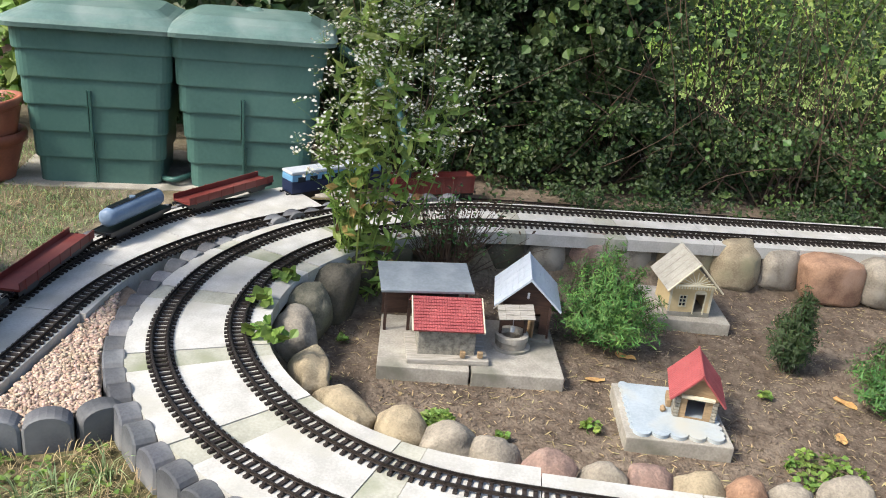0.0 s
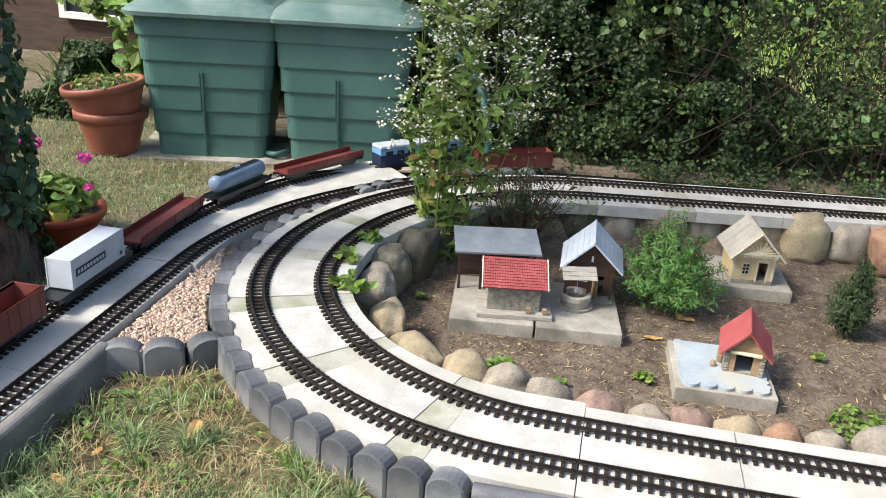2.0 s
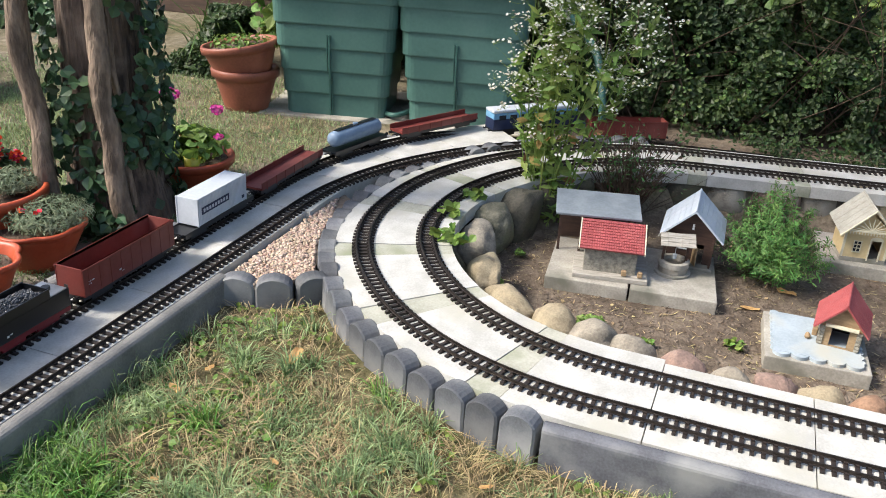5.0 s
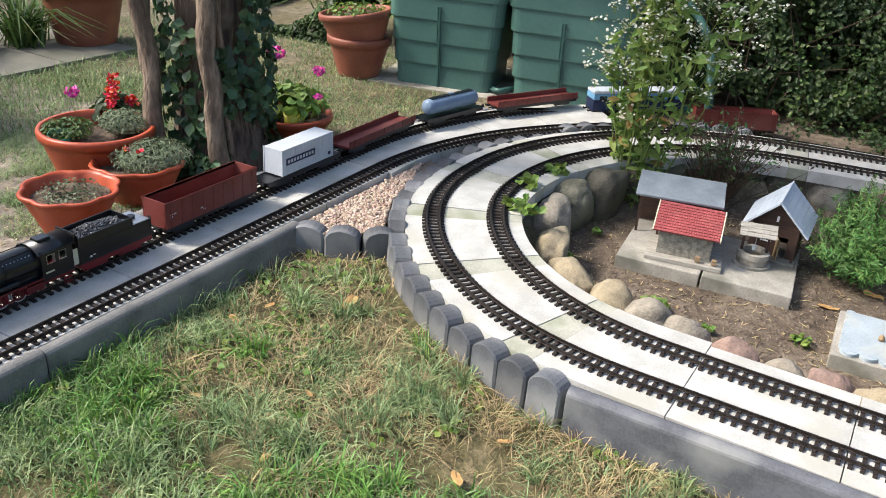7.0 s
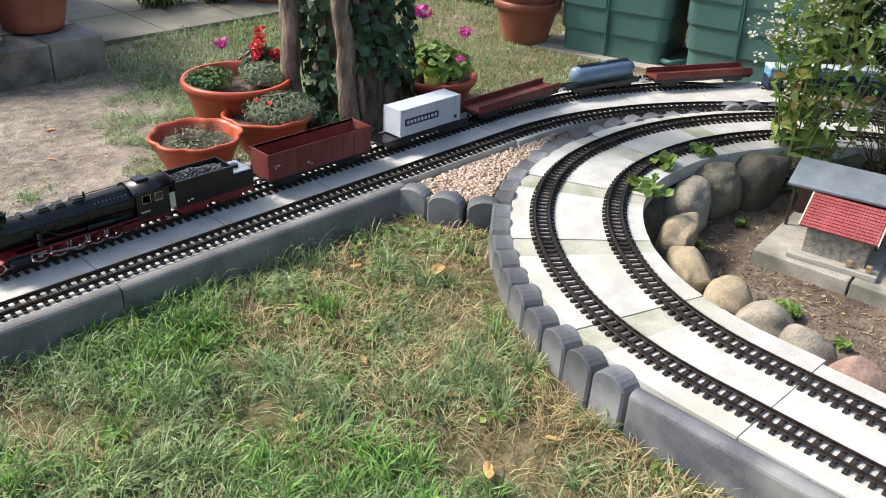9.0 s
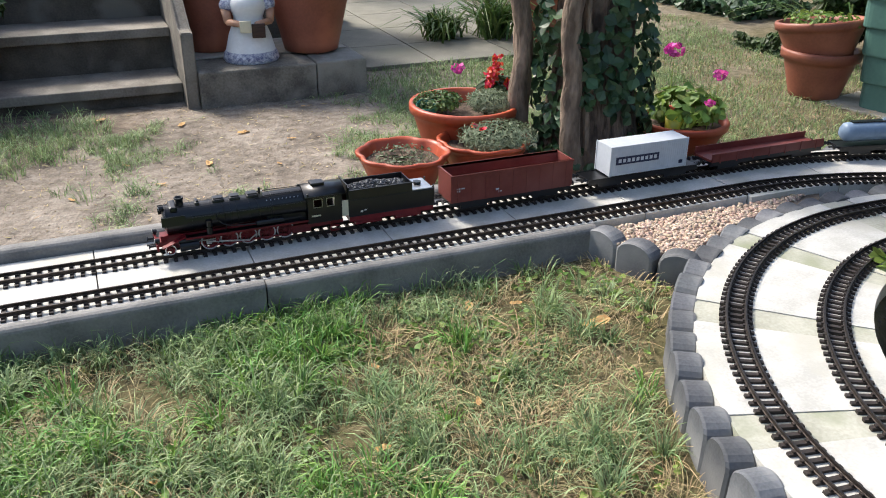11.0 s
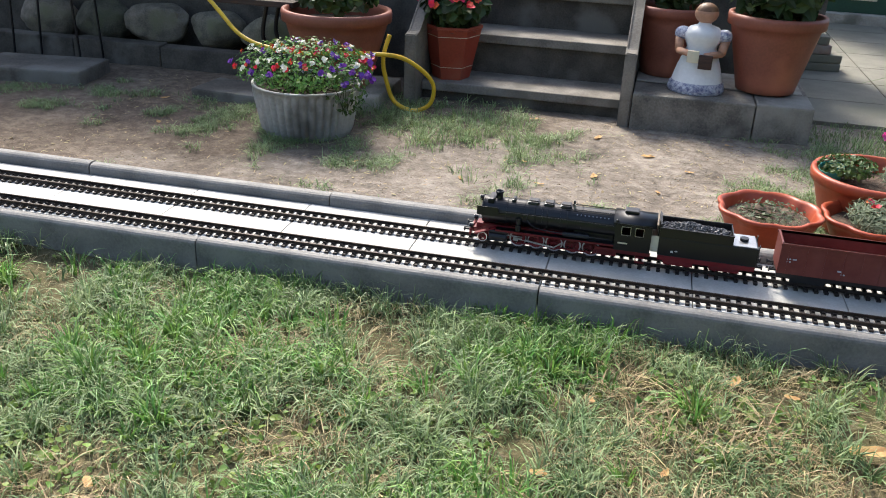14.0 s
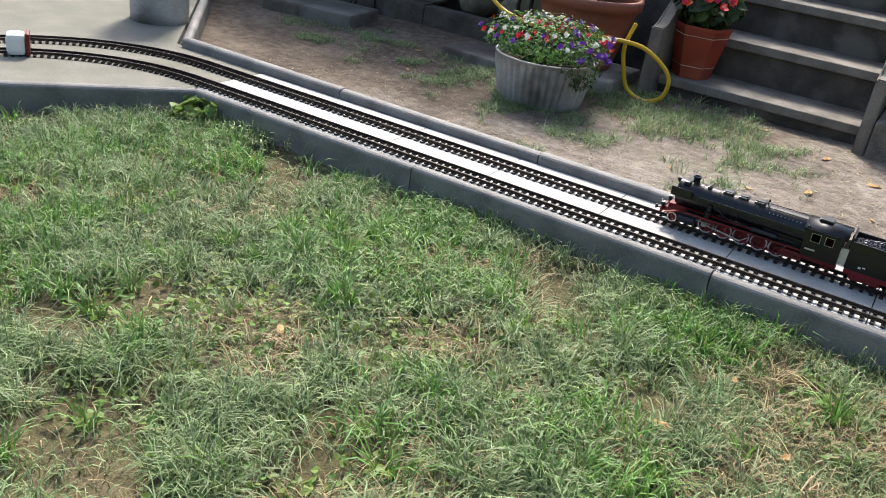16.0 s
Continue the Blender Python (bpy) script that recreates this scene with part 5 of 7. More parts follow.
gable(W, D, 0.125, 0.240, 0.036, 0.045, 0.005, brown, "paleroof", rows=6, proud=0.003)
part("gable_mark", B(-0.004, 0.004, -D / 2 - 0.006, -D / 2 - 0.003, 0.15, 0.172), "white", brown, "tiny white gable ornament")

# well
well = empty("model_well", pose(2.035, -1.318, -0.16, 0, 0, -75) @ Matrix.Scale(1.12, 4), "stone model well with a shingled wooden roof", "model well", "model buildings")
for r, z0, z1, mname in ((0.062, 0.0, 0.008, "concrete"), (0.050, 0.008, 0.030, "stone"), (0.053, 0.030, 0.048, "concrete")):
    bm = lathe([(r, z0), (r, z1), (r - 0.016, z1), (r - 0.016, z0 + 0.001)], 28)
    part("ring", bm, mname, well)
part("water", C((0, 0, 0.004), (0, 0, 0.010), 0.034, seg=20), "dark", well)
for sd in (-1, 1):
    part("post", B(sd * 0.04 - 0.004, sd * 0.04 + 0.004, -0.004, 0.004, 0.04, 0.125), "brownwood", well)
rng = random.Random(8)
for sd in (-1, 1):
    for k in range(3):
        for j in range(5):
            m = Matrix.Translation((-0.048 + 0.0235 * j, 0, 0.142)) @ Matrix.Rotation(sd * radians(-32), 4, "X") @ Matrix.Translation((0, sd * (0.008 + 0.016 * k), -0.002 * k))
            part("shingle", B(-0.0115, 0.0115, -0.010, 0.010, 0, 0.003 + rng.uniform(0, 0.002), 0, m), "greywood", well)
bk = bmesh.new()
cyl(bk, (-0.04, 0, 0.10), (0.04, 0, 0.10), 0.003, seg=8)
cyl(bk, (0, 0, 0.066), (0, 0, 0.10), 0.001, seg=6)
cyl(bk, (0, 0, 0.052), (0, 0, 0.068), 0.006, 0.008, seg=12)
part("bucket", bk, "container", well)

# cream house
villa = empty("model_house", pose(2.57, -2.015, -0.16, 0, 0, -82), "cream model house with a pale dirty roof and arched window", "model house", "model buildings")
W, D, HW, PK = 0.165, 0.17, 0.135, 0.215
part("foundation", B(-W / 2 - 0.004, W / 2 + 0.004, -D / 2 - 0.004, D / 2 + 0.004, 0, 0.02, 0.002), "concrete", villa)
part("front_wall", shift(frontage(W, HW, PK, [(0.018, 0.056, 0.012, 0.100), (-0.045, -0.018, 0.045, 0.092)]), 0, -D / 2, 0.0), "cream", villa)
part("back_wall", shift(gable_wall(W, HW, PK), 0, D / 2, 0), "cream", villa)
for sd in (-1, 1):
    part("side_wall", B(sd * W / 2 - 0.003, sd * W / 2 + 0.003, -D / 2 + 0.004, D / 2 - 0.004, 0, HW), "cream", villa)
    part("corner_board", B(sd * W / 2 - 0.006, sd * W / 2 + 0.004, -D / 2 - 0.005, -D / 2 - 0.0031, 0.02, HW), "ivory", villa)
window(villa, -0.0315, -D / 2, 0.046, 0.026, 0.045, "ivory", 2, 3)
fr = bmesh.new()
for a, b, c, d in ((0.013, 0.018, 0.012, 0.100), (0.056, 0.061, 0.012, 0.100), (0.013, 0.061, 0.100, 0.106)):
    box(fr, a, b, -D / 2 - 0.006, -D / 2 + 0.003, c, d)
for k in range(6):
    a0, a1 = math.pi * k / 6, math.pi * (k + 1) / 6
    q = [fr.verts.new((0.037 + r * math.cos(a), -D / 2 - 0.005, 0.106 + r * 0.5 * math.sin(a))) for r, a in ((0.024, a0), (0.024, a1), (0.0, a1), (0.0, a0))]
    fr.faces.new(q[:3])
part("door_frame", fr, "ivory", villa, "ivory arched door frame")
fan = bmesh.new()
for k in range(9):
    a = math.pi * (k + 0.5) / 9
    cyl(fan, (0, -D / 2 - 0.033, 0.150), (0.07 * math.cos(a), -D / 2 - 0.033, 0.150 + 0.052 * math.sin(a)), 0.0018, seg=5)
box(fan, -0.085, 0.085, -D / 2 - 0.036, -D / 2 - 0.030, 0.143, 0.150)
for k in range(15):
    box(fan, -0.08 + 0.0112 * k, -0.076 + 0.0112 * k, -D / 2 - 0.035, -D / 2 - 0.031, 0.132, 0.143)
part("gable_tracery", fan, "ivory", villa, "ivory sunburst gable fretwork")
gable(W, D, 0.122, 0.238, 0.030, 0.038, 0.005, villa, "villaroof", rows=5, proud=0.002)
bb = bmesh.new()
for sd in (-1, 1):
    cyl(bb, (0, -D / 2 - 0.038, 0.238), (sd * (W / 2 + 0.030), -D / 2 - 0.038, 0.120), 0.004, seg=6)
part("barge_board", bb, "ivory", villa, "ivory barge boards")

# small stone house with a red roof
hut = empty("model_house", pose(1.735, -1.885, -0.16, 0, 0, -97), "small stone model house with a red tiled roof and timber front", "model house", "model buildings")
W, D, HW, PK = 0.125, 0.15, 0.085, 0.15
deck = bmesh.new()
box(deck, -0.135, 0.135, -0.135, 0.150, 0.0, 0.012)
for k in range(5):
    cyl(deck, (-0.112 + 0.056 * k, -0.128, 0.0), (-0.112 + 0.056 * k, -0.128, 0.0112 + 0.0003 * k), 0.0275, seg=20)
for k in range(9):
    for x in (-0.130, 0.130):
        cyl(deck, (x, -0.105 + 0.031 * k, 0.0), (x, -0.105 + 0.031 * k, 0.0105 + 0.0002 * k), 0.0155, seg=14)
terrace = part("scalloped_terrace", deck, "palebase")
terrace.matrix_world = pose(1.70, -1.832, -0.16, 0, 0, -88)
tagged(terrace, "pale blue-grey scalloped terrace board on the slab", "board")
mm = pose(0.02, 0.005, 0.012)


def hutpart(name, bm, mname, label=""):
    bmesh.ops.transform(bm, matrix=mm, verts=bm.verts)
    return part(name, bm, mname, hut, label)


hutpart("front_wall", shift(frontage(W, HW, PK, [(-0.028, 0.026, 0.004, 0.072)]), 0, -D / 2, 0), "tanwood", "tan timber front")
hutpart("back_wall", shift(gable_wall(W, HW, PK), 0, D / 2, 0), "tanwood")
for sd in (-1, 1):
    hutpart("side_wall", B(sd * W / 2 - 0.004, sd * W / 2 + 0.004, -D / 2 + 0.004, D / 2 - 0.004, 0, HW), "rubble")
    for k in range(6):
        hutpart("quoin", B(sd * (W / 2 - 0.006) - 0.008, sd * (W / 2 - 0.006) + 0.008 , -D / 2 - 0.008, -D / 2 - 0.003, 0.012 * k + 0.002, 0.012 * k + 0.012, 0.002), "rubble")
hutpart("lintel", B(-0.05, 0.052, -D / 2 - 0.016, -D / 2 - 0.004, 0.074, 0.084, 0.002), "ivory", "pale wooden lintel")
hutpart("inside", B(-W / 2 + 0.006, W / 2 - 0.006, D / 2 - 0.03, D / 2 - 0.026, 0, HW), "dark")
before = set(bpy.data.objects)
gable(W, D, 0.070, 0.165, 0.022, 0.028, 0.005, hut, "redtile", rows=12, proud=0.0028)
for ob in [o for o in bpy.data.objects if o not in before]:
    ob.data.transform(mm)
hutpart("bench", B(-0.085, -0.068, -0.03, 0.03, 0.0, 0.03, 0.004), "tanwood")
part("small_pot", boulder(0.010, 0.010, 0.012, 3, 0.1, 2), "tanwood", hut).location = (-0.075, -0.055, 0.022)


# ---- steps, plinth and house side ----
steps = tagged(new("garden_steps"), "weathered concrete steps up to the house", "steps", kind="structure")
for k in range(5):
    z1, y0 = -0.005 + 0.205 * k, 2.20 + 0.30 * k
    part("tread", B(-0.92, 0.085, y0 - 0.02, y0 + 0.34, z1 - 0.045, z1, 0.006), "step", steps, "worn dirty concrete tread")
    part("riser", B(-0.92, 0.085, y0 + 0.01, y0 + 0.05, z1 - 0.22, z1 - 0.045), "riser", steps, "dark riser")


def stringer(x0, x1):
    bm = bmesh.new()
    pts = [(2.06, -0.14), (2.06, 0.245), (2.14, 0.25), (3.55, 1.22), (3.55, -0.14)]
    a = [bm.verts.new((x0, y, z)) for y, z in pts]
    b = [bm.verts.new((x1, y, z)) for y, z in pts]
    bm.faces.new(a)
    bm.faces.new(b[::-1])
    for i in range(5):
        j = (i + 1) % 5
        bm.faces.new((a[j], a[i], b[i], b[j]))
    bmesh.ops.bevel(bm, geom=bm.edges[:], offset=0.006, segments=2, affect="EDGES")
    bmesh.ops.recalc_face_normals(bm, faces=bm.faces)
    return part("side_wall", bm, "step", steps, "sloping concrete side wall")


stringer(0.087, 0.142)
stringer(-0.98, -0.922)
plinth = tagged(new("plinth"), "old concrete plinth beside the steps", "plinth", kind="structure")
part("block", B(0.146, 0.70, 2.04, 2.62, -0.14, 0.066, 0.010), "plinth", plinth)
part("block", B(0.704, 0.955, 2.045, 2.62, -0.14, 0.070, 0.010), "plinth", plinth)
part("cover_slab", B(0.15, 0.93, 2.30, 2.64, 0.068, 0.076, 0.003), "concrete", plinth)

house = tagged(new("wall_house"), "dark timber-clad house wall on a dark base, raised unseen for shade", "house wall", kind="structure")
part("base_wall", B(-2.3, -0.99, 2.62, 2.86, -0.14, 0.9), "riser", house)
# Unseen extra height, added so that its shadow falls on the flower bed.
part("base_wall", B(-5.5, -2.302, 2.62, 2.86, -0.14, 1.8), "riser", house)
part("base_wall", B(0.15, 0.95, 2.9, 3.1, -0.14, 0.9), "darkconc", house)
part("porch_back", B(-1.5, 1.2, 3.75, 3.9, -0.14, 1.25), "darkconc", house)
for k in range(14):
    part("plank", B(5.3, 5.34, 1.9, 6.5, -0.1 + 0.145 * k, 0.052 + 0.145 * k, 0.004, Matrix.Identity(4)), "plank", house)
part("plank_backing", B(5.345, 5.45, 1.9, 6.5, -0.1, 2.1), "plank", house)
win = tagged(new("window_1"), "white-framed window in the dark timber wall", "window", kind="structure")
part("window_frame", B(5.24, 5.29, 2.20, 2.95, 0.19, 0.24), "white", win)
part("window_frame", B(5.24, 5.29, 2.20, 2.25, 0.24, 1.2), "white", win)
part("window_frame", B(5.24, 5.29, 2.90, 2.95, 0.24, 1.2), "white", win)
part("pane", B(5.27, 5.28, 2.25, 2.90, 0.24, 1.2), "glassdark", win)

# low wall with boulders behind the flower bed
lowwall = tagged(new("low_wall"), "low dark concrete wall edging", "low wall", kind="structure")
for k in range(4):
    part("wall_block", B(-3.55 + 0.55 * k, -3.005 + 0.55 * k, 2.26, 2.36, -0.14, 0.02 + 0.006 * (k % 2), 0.008), "riser", lowwall)
def stone(x, y, z, rx, ry, rz, turn, seed, label, red=False, rough=0.16, flat=0.0, group="field stones", facet=0.35):
    ob = part("field_stone", boulder(rx, ry, rz, seed, rough, 4, flat, facet), "darkstone", smooth=True)
    ob.matrix_world = pose(x, y, z, 0, 0, turn)
    return tagged(ob, label, "stone", group)


rng = random.Random(21)
for k in range(6):
    w = rng.uniform(0.15, 0.20)
    stone(-3.3 + 0.36 * k, 2.50, 0.10, w, 0.12, rng.uniform(0.10, 0.125), rng.uniform(-8, 8), 90 + k, "mossy rounded boulder on the low wall", False, 0.2, 0.15, "boulders on the low wall", 0.75)
flag = part("stepping_block", B(-0.30, 0.30, -0.17, 0.17, -0.03, 0.075, 0.012), "darkconc")
flag.matrix_world = pose(-2.92, 1.86, -0.10, 0, 0, 8)
tagged(flag, "flat old concrete stepping block on the earth", "concrete block")
flag = part("stepping_block", B(-0.26, 0.26, -0.13, 0.13, -0.03, 0.05, 0.012), "darkconc")
flag.matrix_world = pose(-1.72, 1.86, -0.10, 0, 0, -6)
tagged(flag, "flat dark concrete block half sunk in earth", "concrete block")

paving = tagged(new("pavement"), "pale worn paving flags leading past the house", "paving", kind="structure")
for i in range(3):
    for j in range(7):
        part("flag", B(1.0 + 0.5 * i + 0.004, 1.5 + 0.5 * i - 0.004, 2.45 + 0.5 * j + 0.004, 2.95 + 0.5 * j - 0.004, -0.13, -0.078, 0.004), "pave", paving)


door = tagged(new("door_1"), "green painted door with a pale moulded panel line", "door", kind="structure")
part("door_leaf", B(0.9, 2.62, 5.95, 6.02, -0.08, 2.0, 0.004), "greendoor", door)
ln = bmesh.new()
box(ln, 1.25, 1.95, 5.94, 5.949, 0.10, 0.115)
box(ln, 1.25, 1.265, 5.94, 5.949, 0.115, 1.7)
box(ln, 1.935, 1.95, 5.94, 5.949, 0.115, 1.7)
part("panel_line", ln, "ivory", door, "thin pale panel line")
part("threshold", B(0.9, 2.62, 5.80, 5.93, -0.10, 0.0, 0.006), "concrete", door)
for dx, dz, w, h, nm, lab in ((0, 0.0, 0.17, 0.05, "pave", "pale kerb stone lying on the paving"), (0.01, 0.052, 0.16, 0.05, "pave", "pale kerb stone stacked on another"), (-0.02, 0.104, 0.12, 0.055, "redstone", "brown brick on the stacked stones"), (-0.03, 0.161, 0.11, 0.05, "pave", "pale brick on top of the stack")):
    blk = part("paving_block", B(-w, w, -0.09, 0.09, 0, h, 0.008), nm)
    blk.matrix_world = pose(1.17 + dx, 3.80, -0.078 + dz, 0, 0, 6 + 90 * dx)
    tagged(blk, lab, "stone block", "stacked paving blocks")


# ---- pots ----
def pot(name, x, y, z, r0, r1, h, material, label, cat="flower pot", lip=0.018, tilt=(0, 0), waves=0, soil_at=0.85, group="flower pots", flutes=0, wall=0.010, rings=0):
    e = empty(name, pose(x, y, z, tilt[0], tilt[1], 0), label, cat, group)
    prof = [(r0 * 0.92, 0.0), (r0, 0.004)]
    n = 8
    for k in range(1, n + 1):
        f = k / n
        prof.append((r0 + (r1 - r0) * f, 0.004 + (h - lip * 1.6 - 0.004) * f))
    out = r1 + (lip * 0.5 if lip > 0.002 else 0.002)
    prof += [(out, h - lip * 1.5), (out + 0.002, h - lip * 0.4), (out - 0.002, h), (r1 - wall * 0.5, h), (r1 - wall * 1.2, h - lip), (r0 + (r1 - r0) * soil_at * 0.9 - wall, h * soil_at * 0.8)]

    def wave(a, r, zz):
        f = zz / h
        rr = r
        if waves:
            rr *= 1 + 0.045 * f * f * abs(math.sin(waves * a / 2)) * 2 - 0.03 * f * f
        if flutes and 0.05 < f < 0.93:
            rr *= 1 + 0.075 * (abs(math.sin(flutes * a / 2)) - 0.6)
        return rr

    bm = lathe(prof, 304 if flutes else 64, wave if waves or flutes else None)
    bmesh.ops.holes_fill(bm, edges=[ed for ed in bm.edges if ed.is_boundary and all(v.co.z < 0.001 for v in ed.verts)])
    part("wall", bm, material, e, smooth=True)
    for k in range(rings):
        zz = h * (0.70 - 0.06 * k)
        rr = r0 + (r1 - r0) * zz / h
        part("ring", lathe([(rr, zz - 0.006), (rr + 0.004, zz), (rr, zz + 0.006)], 64), material, e)
    sr = r0 + (r1 - r0) * soil_at - wall
    bm = bmesh.new()
    bmesh.ops.create_circle(bm, cap_ends=True, segments=40, radius=sr)
    bmesh.ops.subdivide_edges(bm, edges=bm.edges[:], cuts=1)
    for v in bm.verts:
        v.co.z = h * soil_at * 0.97 + 0.006 * noise.noise(v.co * 20)
    part("soil", bm, "potsoil", e, "dark potting soil")
    return e


pot("flower_pot", 3.02, 1.19, -0.10, 0.120, 0.172, 0.235, "terra", "terracotta plastic pot holding another pot", lip=0.03, rings=2)
pot("flower_pot", 3.01, 1.19, 0.098, 0.15, 0.198, 0.175, "terra", "terracotta pot stacked at a tilt in another", lip=0.025, tilt=(-8, -2), rings=3)
pot("flower_pot", 1.86, 0.74, -0.105, 0.12, 0.175, 0.14, "orange", "terracotta bowl of pink geraniums beside the tree", lip=0.02)
pot("plant_bowl", 1.01, 1.0, -0.105, 0.145, 0.205, 0.225, "orange", "large orange plastic bowl with herbs", lip=0.022, flutes=0, soil_at=0.78)
pot("plant_bowl", 0.64, 0.70, -0.105, 0.095, 0.152, 0.165, "orange", "scalloped orange bowl of succulents", lip=0.010, waves=8, soil_at=0.80)
pot("plant_bowl", 0.975, 0.745, -0.105, 0.10, 0.160, 0.16, "orange", "scalloped orange bowl of grey-leaved herbs", lip=0.010, waves=8, soil_at=0.8)
pot("flower_pot", 1.215, 1.125, -0.105, 0.08, 0.105, 0.15, "white", "white pot of red salvia behind the tree", lip=0.014)
pot("flower_pot", 0.755, 2.33, 0.076, 0.135, 0.205, 0.36, "terra", "large terracotta pot on the plinth", lip=0.035, rings=1)
pot("flower_pot", 0.285, 2.52, 0.076, 0.13, 0.17, 0.34, "terra", "terracotta pot behind the garden figure", lip=0.03)
pot("flower_pot", -1.33, 2.06, -0.03, 0.165, 0.255, 0.37, "terra", "large terracotta pot of red flowers", lip=0.035, rings=2)
pot("planter", -1.255, 1.47, -0.11, 0.195, 0.235, 0.225, "aluminium", "round fluted zinc planter full of bedding flowers", "planter", lip=0.006, flutes=38, soil_at=0.9)
tagged(part("plinth_stone", B(-1.62, -1.06, 1.84, 2.3, -0.13, -0.032, 0.012), "concrete"), "flat stone under the large flower pot", "stone")
bin_ = pot("tub", -2.93, 0.66, -0.016, 0.135, 0.145, 0.40, "aluminium", "pale ribbed metal tub standing on the yard", "tub", lip=0.008, rings=2)
pot("flower_pot", 2.42, 2.80, -0.10, 0.17, 0.235, 0.36, "terra", "large terracotta pot at the paving edge behind the tree", lip=0.035, rings=1)
pot("flower_pot", -3.9, 1.9, -0.02, 0.13, 0.17, 0.3, "terra", "terracotta pot at the yard edge", lip=0.03)

# six-sided red pot on the lowest step
red_pot = empty("flower_pot", pose(-0.80, 2.33, -0.005, 0, 0, 12), "six-sided red plastic pot on the lowest step", "flower pot", "flower pots")
bm = bmesh.new()
rows = [[bm.verts.new((r * math.cos(math.pi * k / 3), r * math.sin(math.pi * k / 3), z)) for k in range(6)] for r, z in ((0.095, 0), (0.098, 0.01), (0.148, 0.255), (0.153, 0.258), (0.153, 0.272), (0.140, 0.272), (0.135, 0.24))]
for a, b in zip(rows, rows[1:]):
    for k in range(6):
        bm.faces.new((a[k], a[(k + 1) % 6], b[(k + 1) % 6], b[k]))
bm.faces.new(rows[0][::-1])
part("wall", bm, "redplastic", red_pot)
bm = bmesh.new()
bmesh.ops.create_circle(bm, cap_ends=True, segments=6, radius=0.136, matrix=Matrix.Translation((0, 0, 0.245)))
part("soil", bm, "soil", red_pot)
for r, z in ((0.1095, 0.065), (0.142, 0.222)):
    ln = bmesh.new()
    for k in range(6):
        a0, a1 = math.pi * k / 3, math.pi * (k + 1) / 3
        cyl(ln, (r * math.cos(a0), r * math.sin(a0), z), (r * math.cos(a1), r * math.sin(a1), z), 0.0014, seg=5)
    part("line", ln, "ivory", red_pot, "thin pale moulded line")


def cup(x, y, z, r, h, material, label, tilt):
    bm = lathe([(r * 0.75, 0), (r, h), (r * 0.95, h), (r * 0.72, 0.004)], 28)
    ob = part("plastic_cup", bm, material, smooth=True)
    ob.matrix_world = pose(x, y, z, *tilt)
    return tagged(ob, label, "cup", "plastic cups")


cup(0.868, 1.035, 0.066, 0.042, 0.055, "greencup", "teal plastic cup pressed into the soil", (14, -8, 0))
cup(1.75, 0.66, 0.012, 0.036, 0.055, "yellowcup", "yellow plastic cup in the geranium bowl", (6, 4, 0))
cup(1.68, 0.80, 0.0, 0.034, 0.06, "yellowcup", "yellow plastic cup at the bowl rim", (-8, -8, 0))


# ---- garden figure, one plain painted mesh ----
def figure():
    bm = bmesh.new()
    prof = [(0.112, 0.0), (0.118, 0.012), (0.112, 0.04), (0.104, 0.05), (0.088, 0.12), (0.066, 0.185), (0.060, 0.205), (0.072, 0.24), (0.078, 0.27), (0.060, 0.298), (0.026, 0.312), (0.024, 0.325)]
    skin = lathe(prof, 32)
    me = bpy.data.meshes.new("t")
    skin.to_mesh(me)
    bm.from_mesh(me)
    skin.free()
    for f in bm.faces:
        z = f.calc_center_median().z
        f.material_index = 1 if z < 0.046 else 0
    n0 = len(bm.faces)
    bm.faces.ensure_lookup_table()
    done = set(bm.faces)
    bmesh.ops.create_uvsphere(bm, u_segments=18, v_segments=12, radius=0.048, matrix=Matrix.Translation((0, 0, 0.362)))
    for sd in (-1, 1):
        bmesh.ops.create_uvsphere(bm, u_segments=12, v_segments=8, radius=0.034, matrix=Matrix.Translation((sd * 0.082, 0, 0.262)))
        cyl(bm, (sd * 0.092, -0.005, 0.245), (sd * 0.085, -0.045, 0.19), 0.019, 0.017, 10)
        cyl(bm, (sd * 0.085, -0.045, 0.19), (sd * 0.028, -0.095, 0.185), 0.017, 0.014, 10)
    for f in bm.faces:
        if f not in done:
            c = f.calc_center_median()
            f.material_index = 1 if abs(c.x) > 0.05 and c.z > 0.235 else 2
            if c.z > 0.375 or (c.z > 0.33 and c.y > 0.02):
                f.material_index = 4
    done = set(bm.faces)
    box(bm, -0.042, 0.005, -0.112, -0.100, 0.15, 0.205, 0.003)
    box(bm, 0.006, 0.060, -0.114, -0.098, 0.125, 0.19, 0.003)
    for f in bm.faces:
        if f not in done:
            f.material_index = 3 if f.calc_center_median().x > 0.005 else 5
    ob = part("garden_figure", bm, "white", smooth=True)
    for n in ("hem", "skin", "brownwood", "hair", "ivory"):
        ob.data.materials.append(M[n])
    ob.matrix_world = pose(0.43, 2.235, 0.066, 0, 0, -8) @ Matrix.Diagonal((1.14, 1.08, 1.0, 1))
    return tagged(ob, "painted plaster garden figure in a white dress", "statue")


figure()

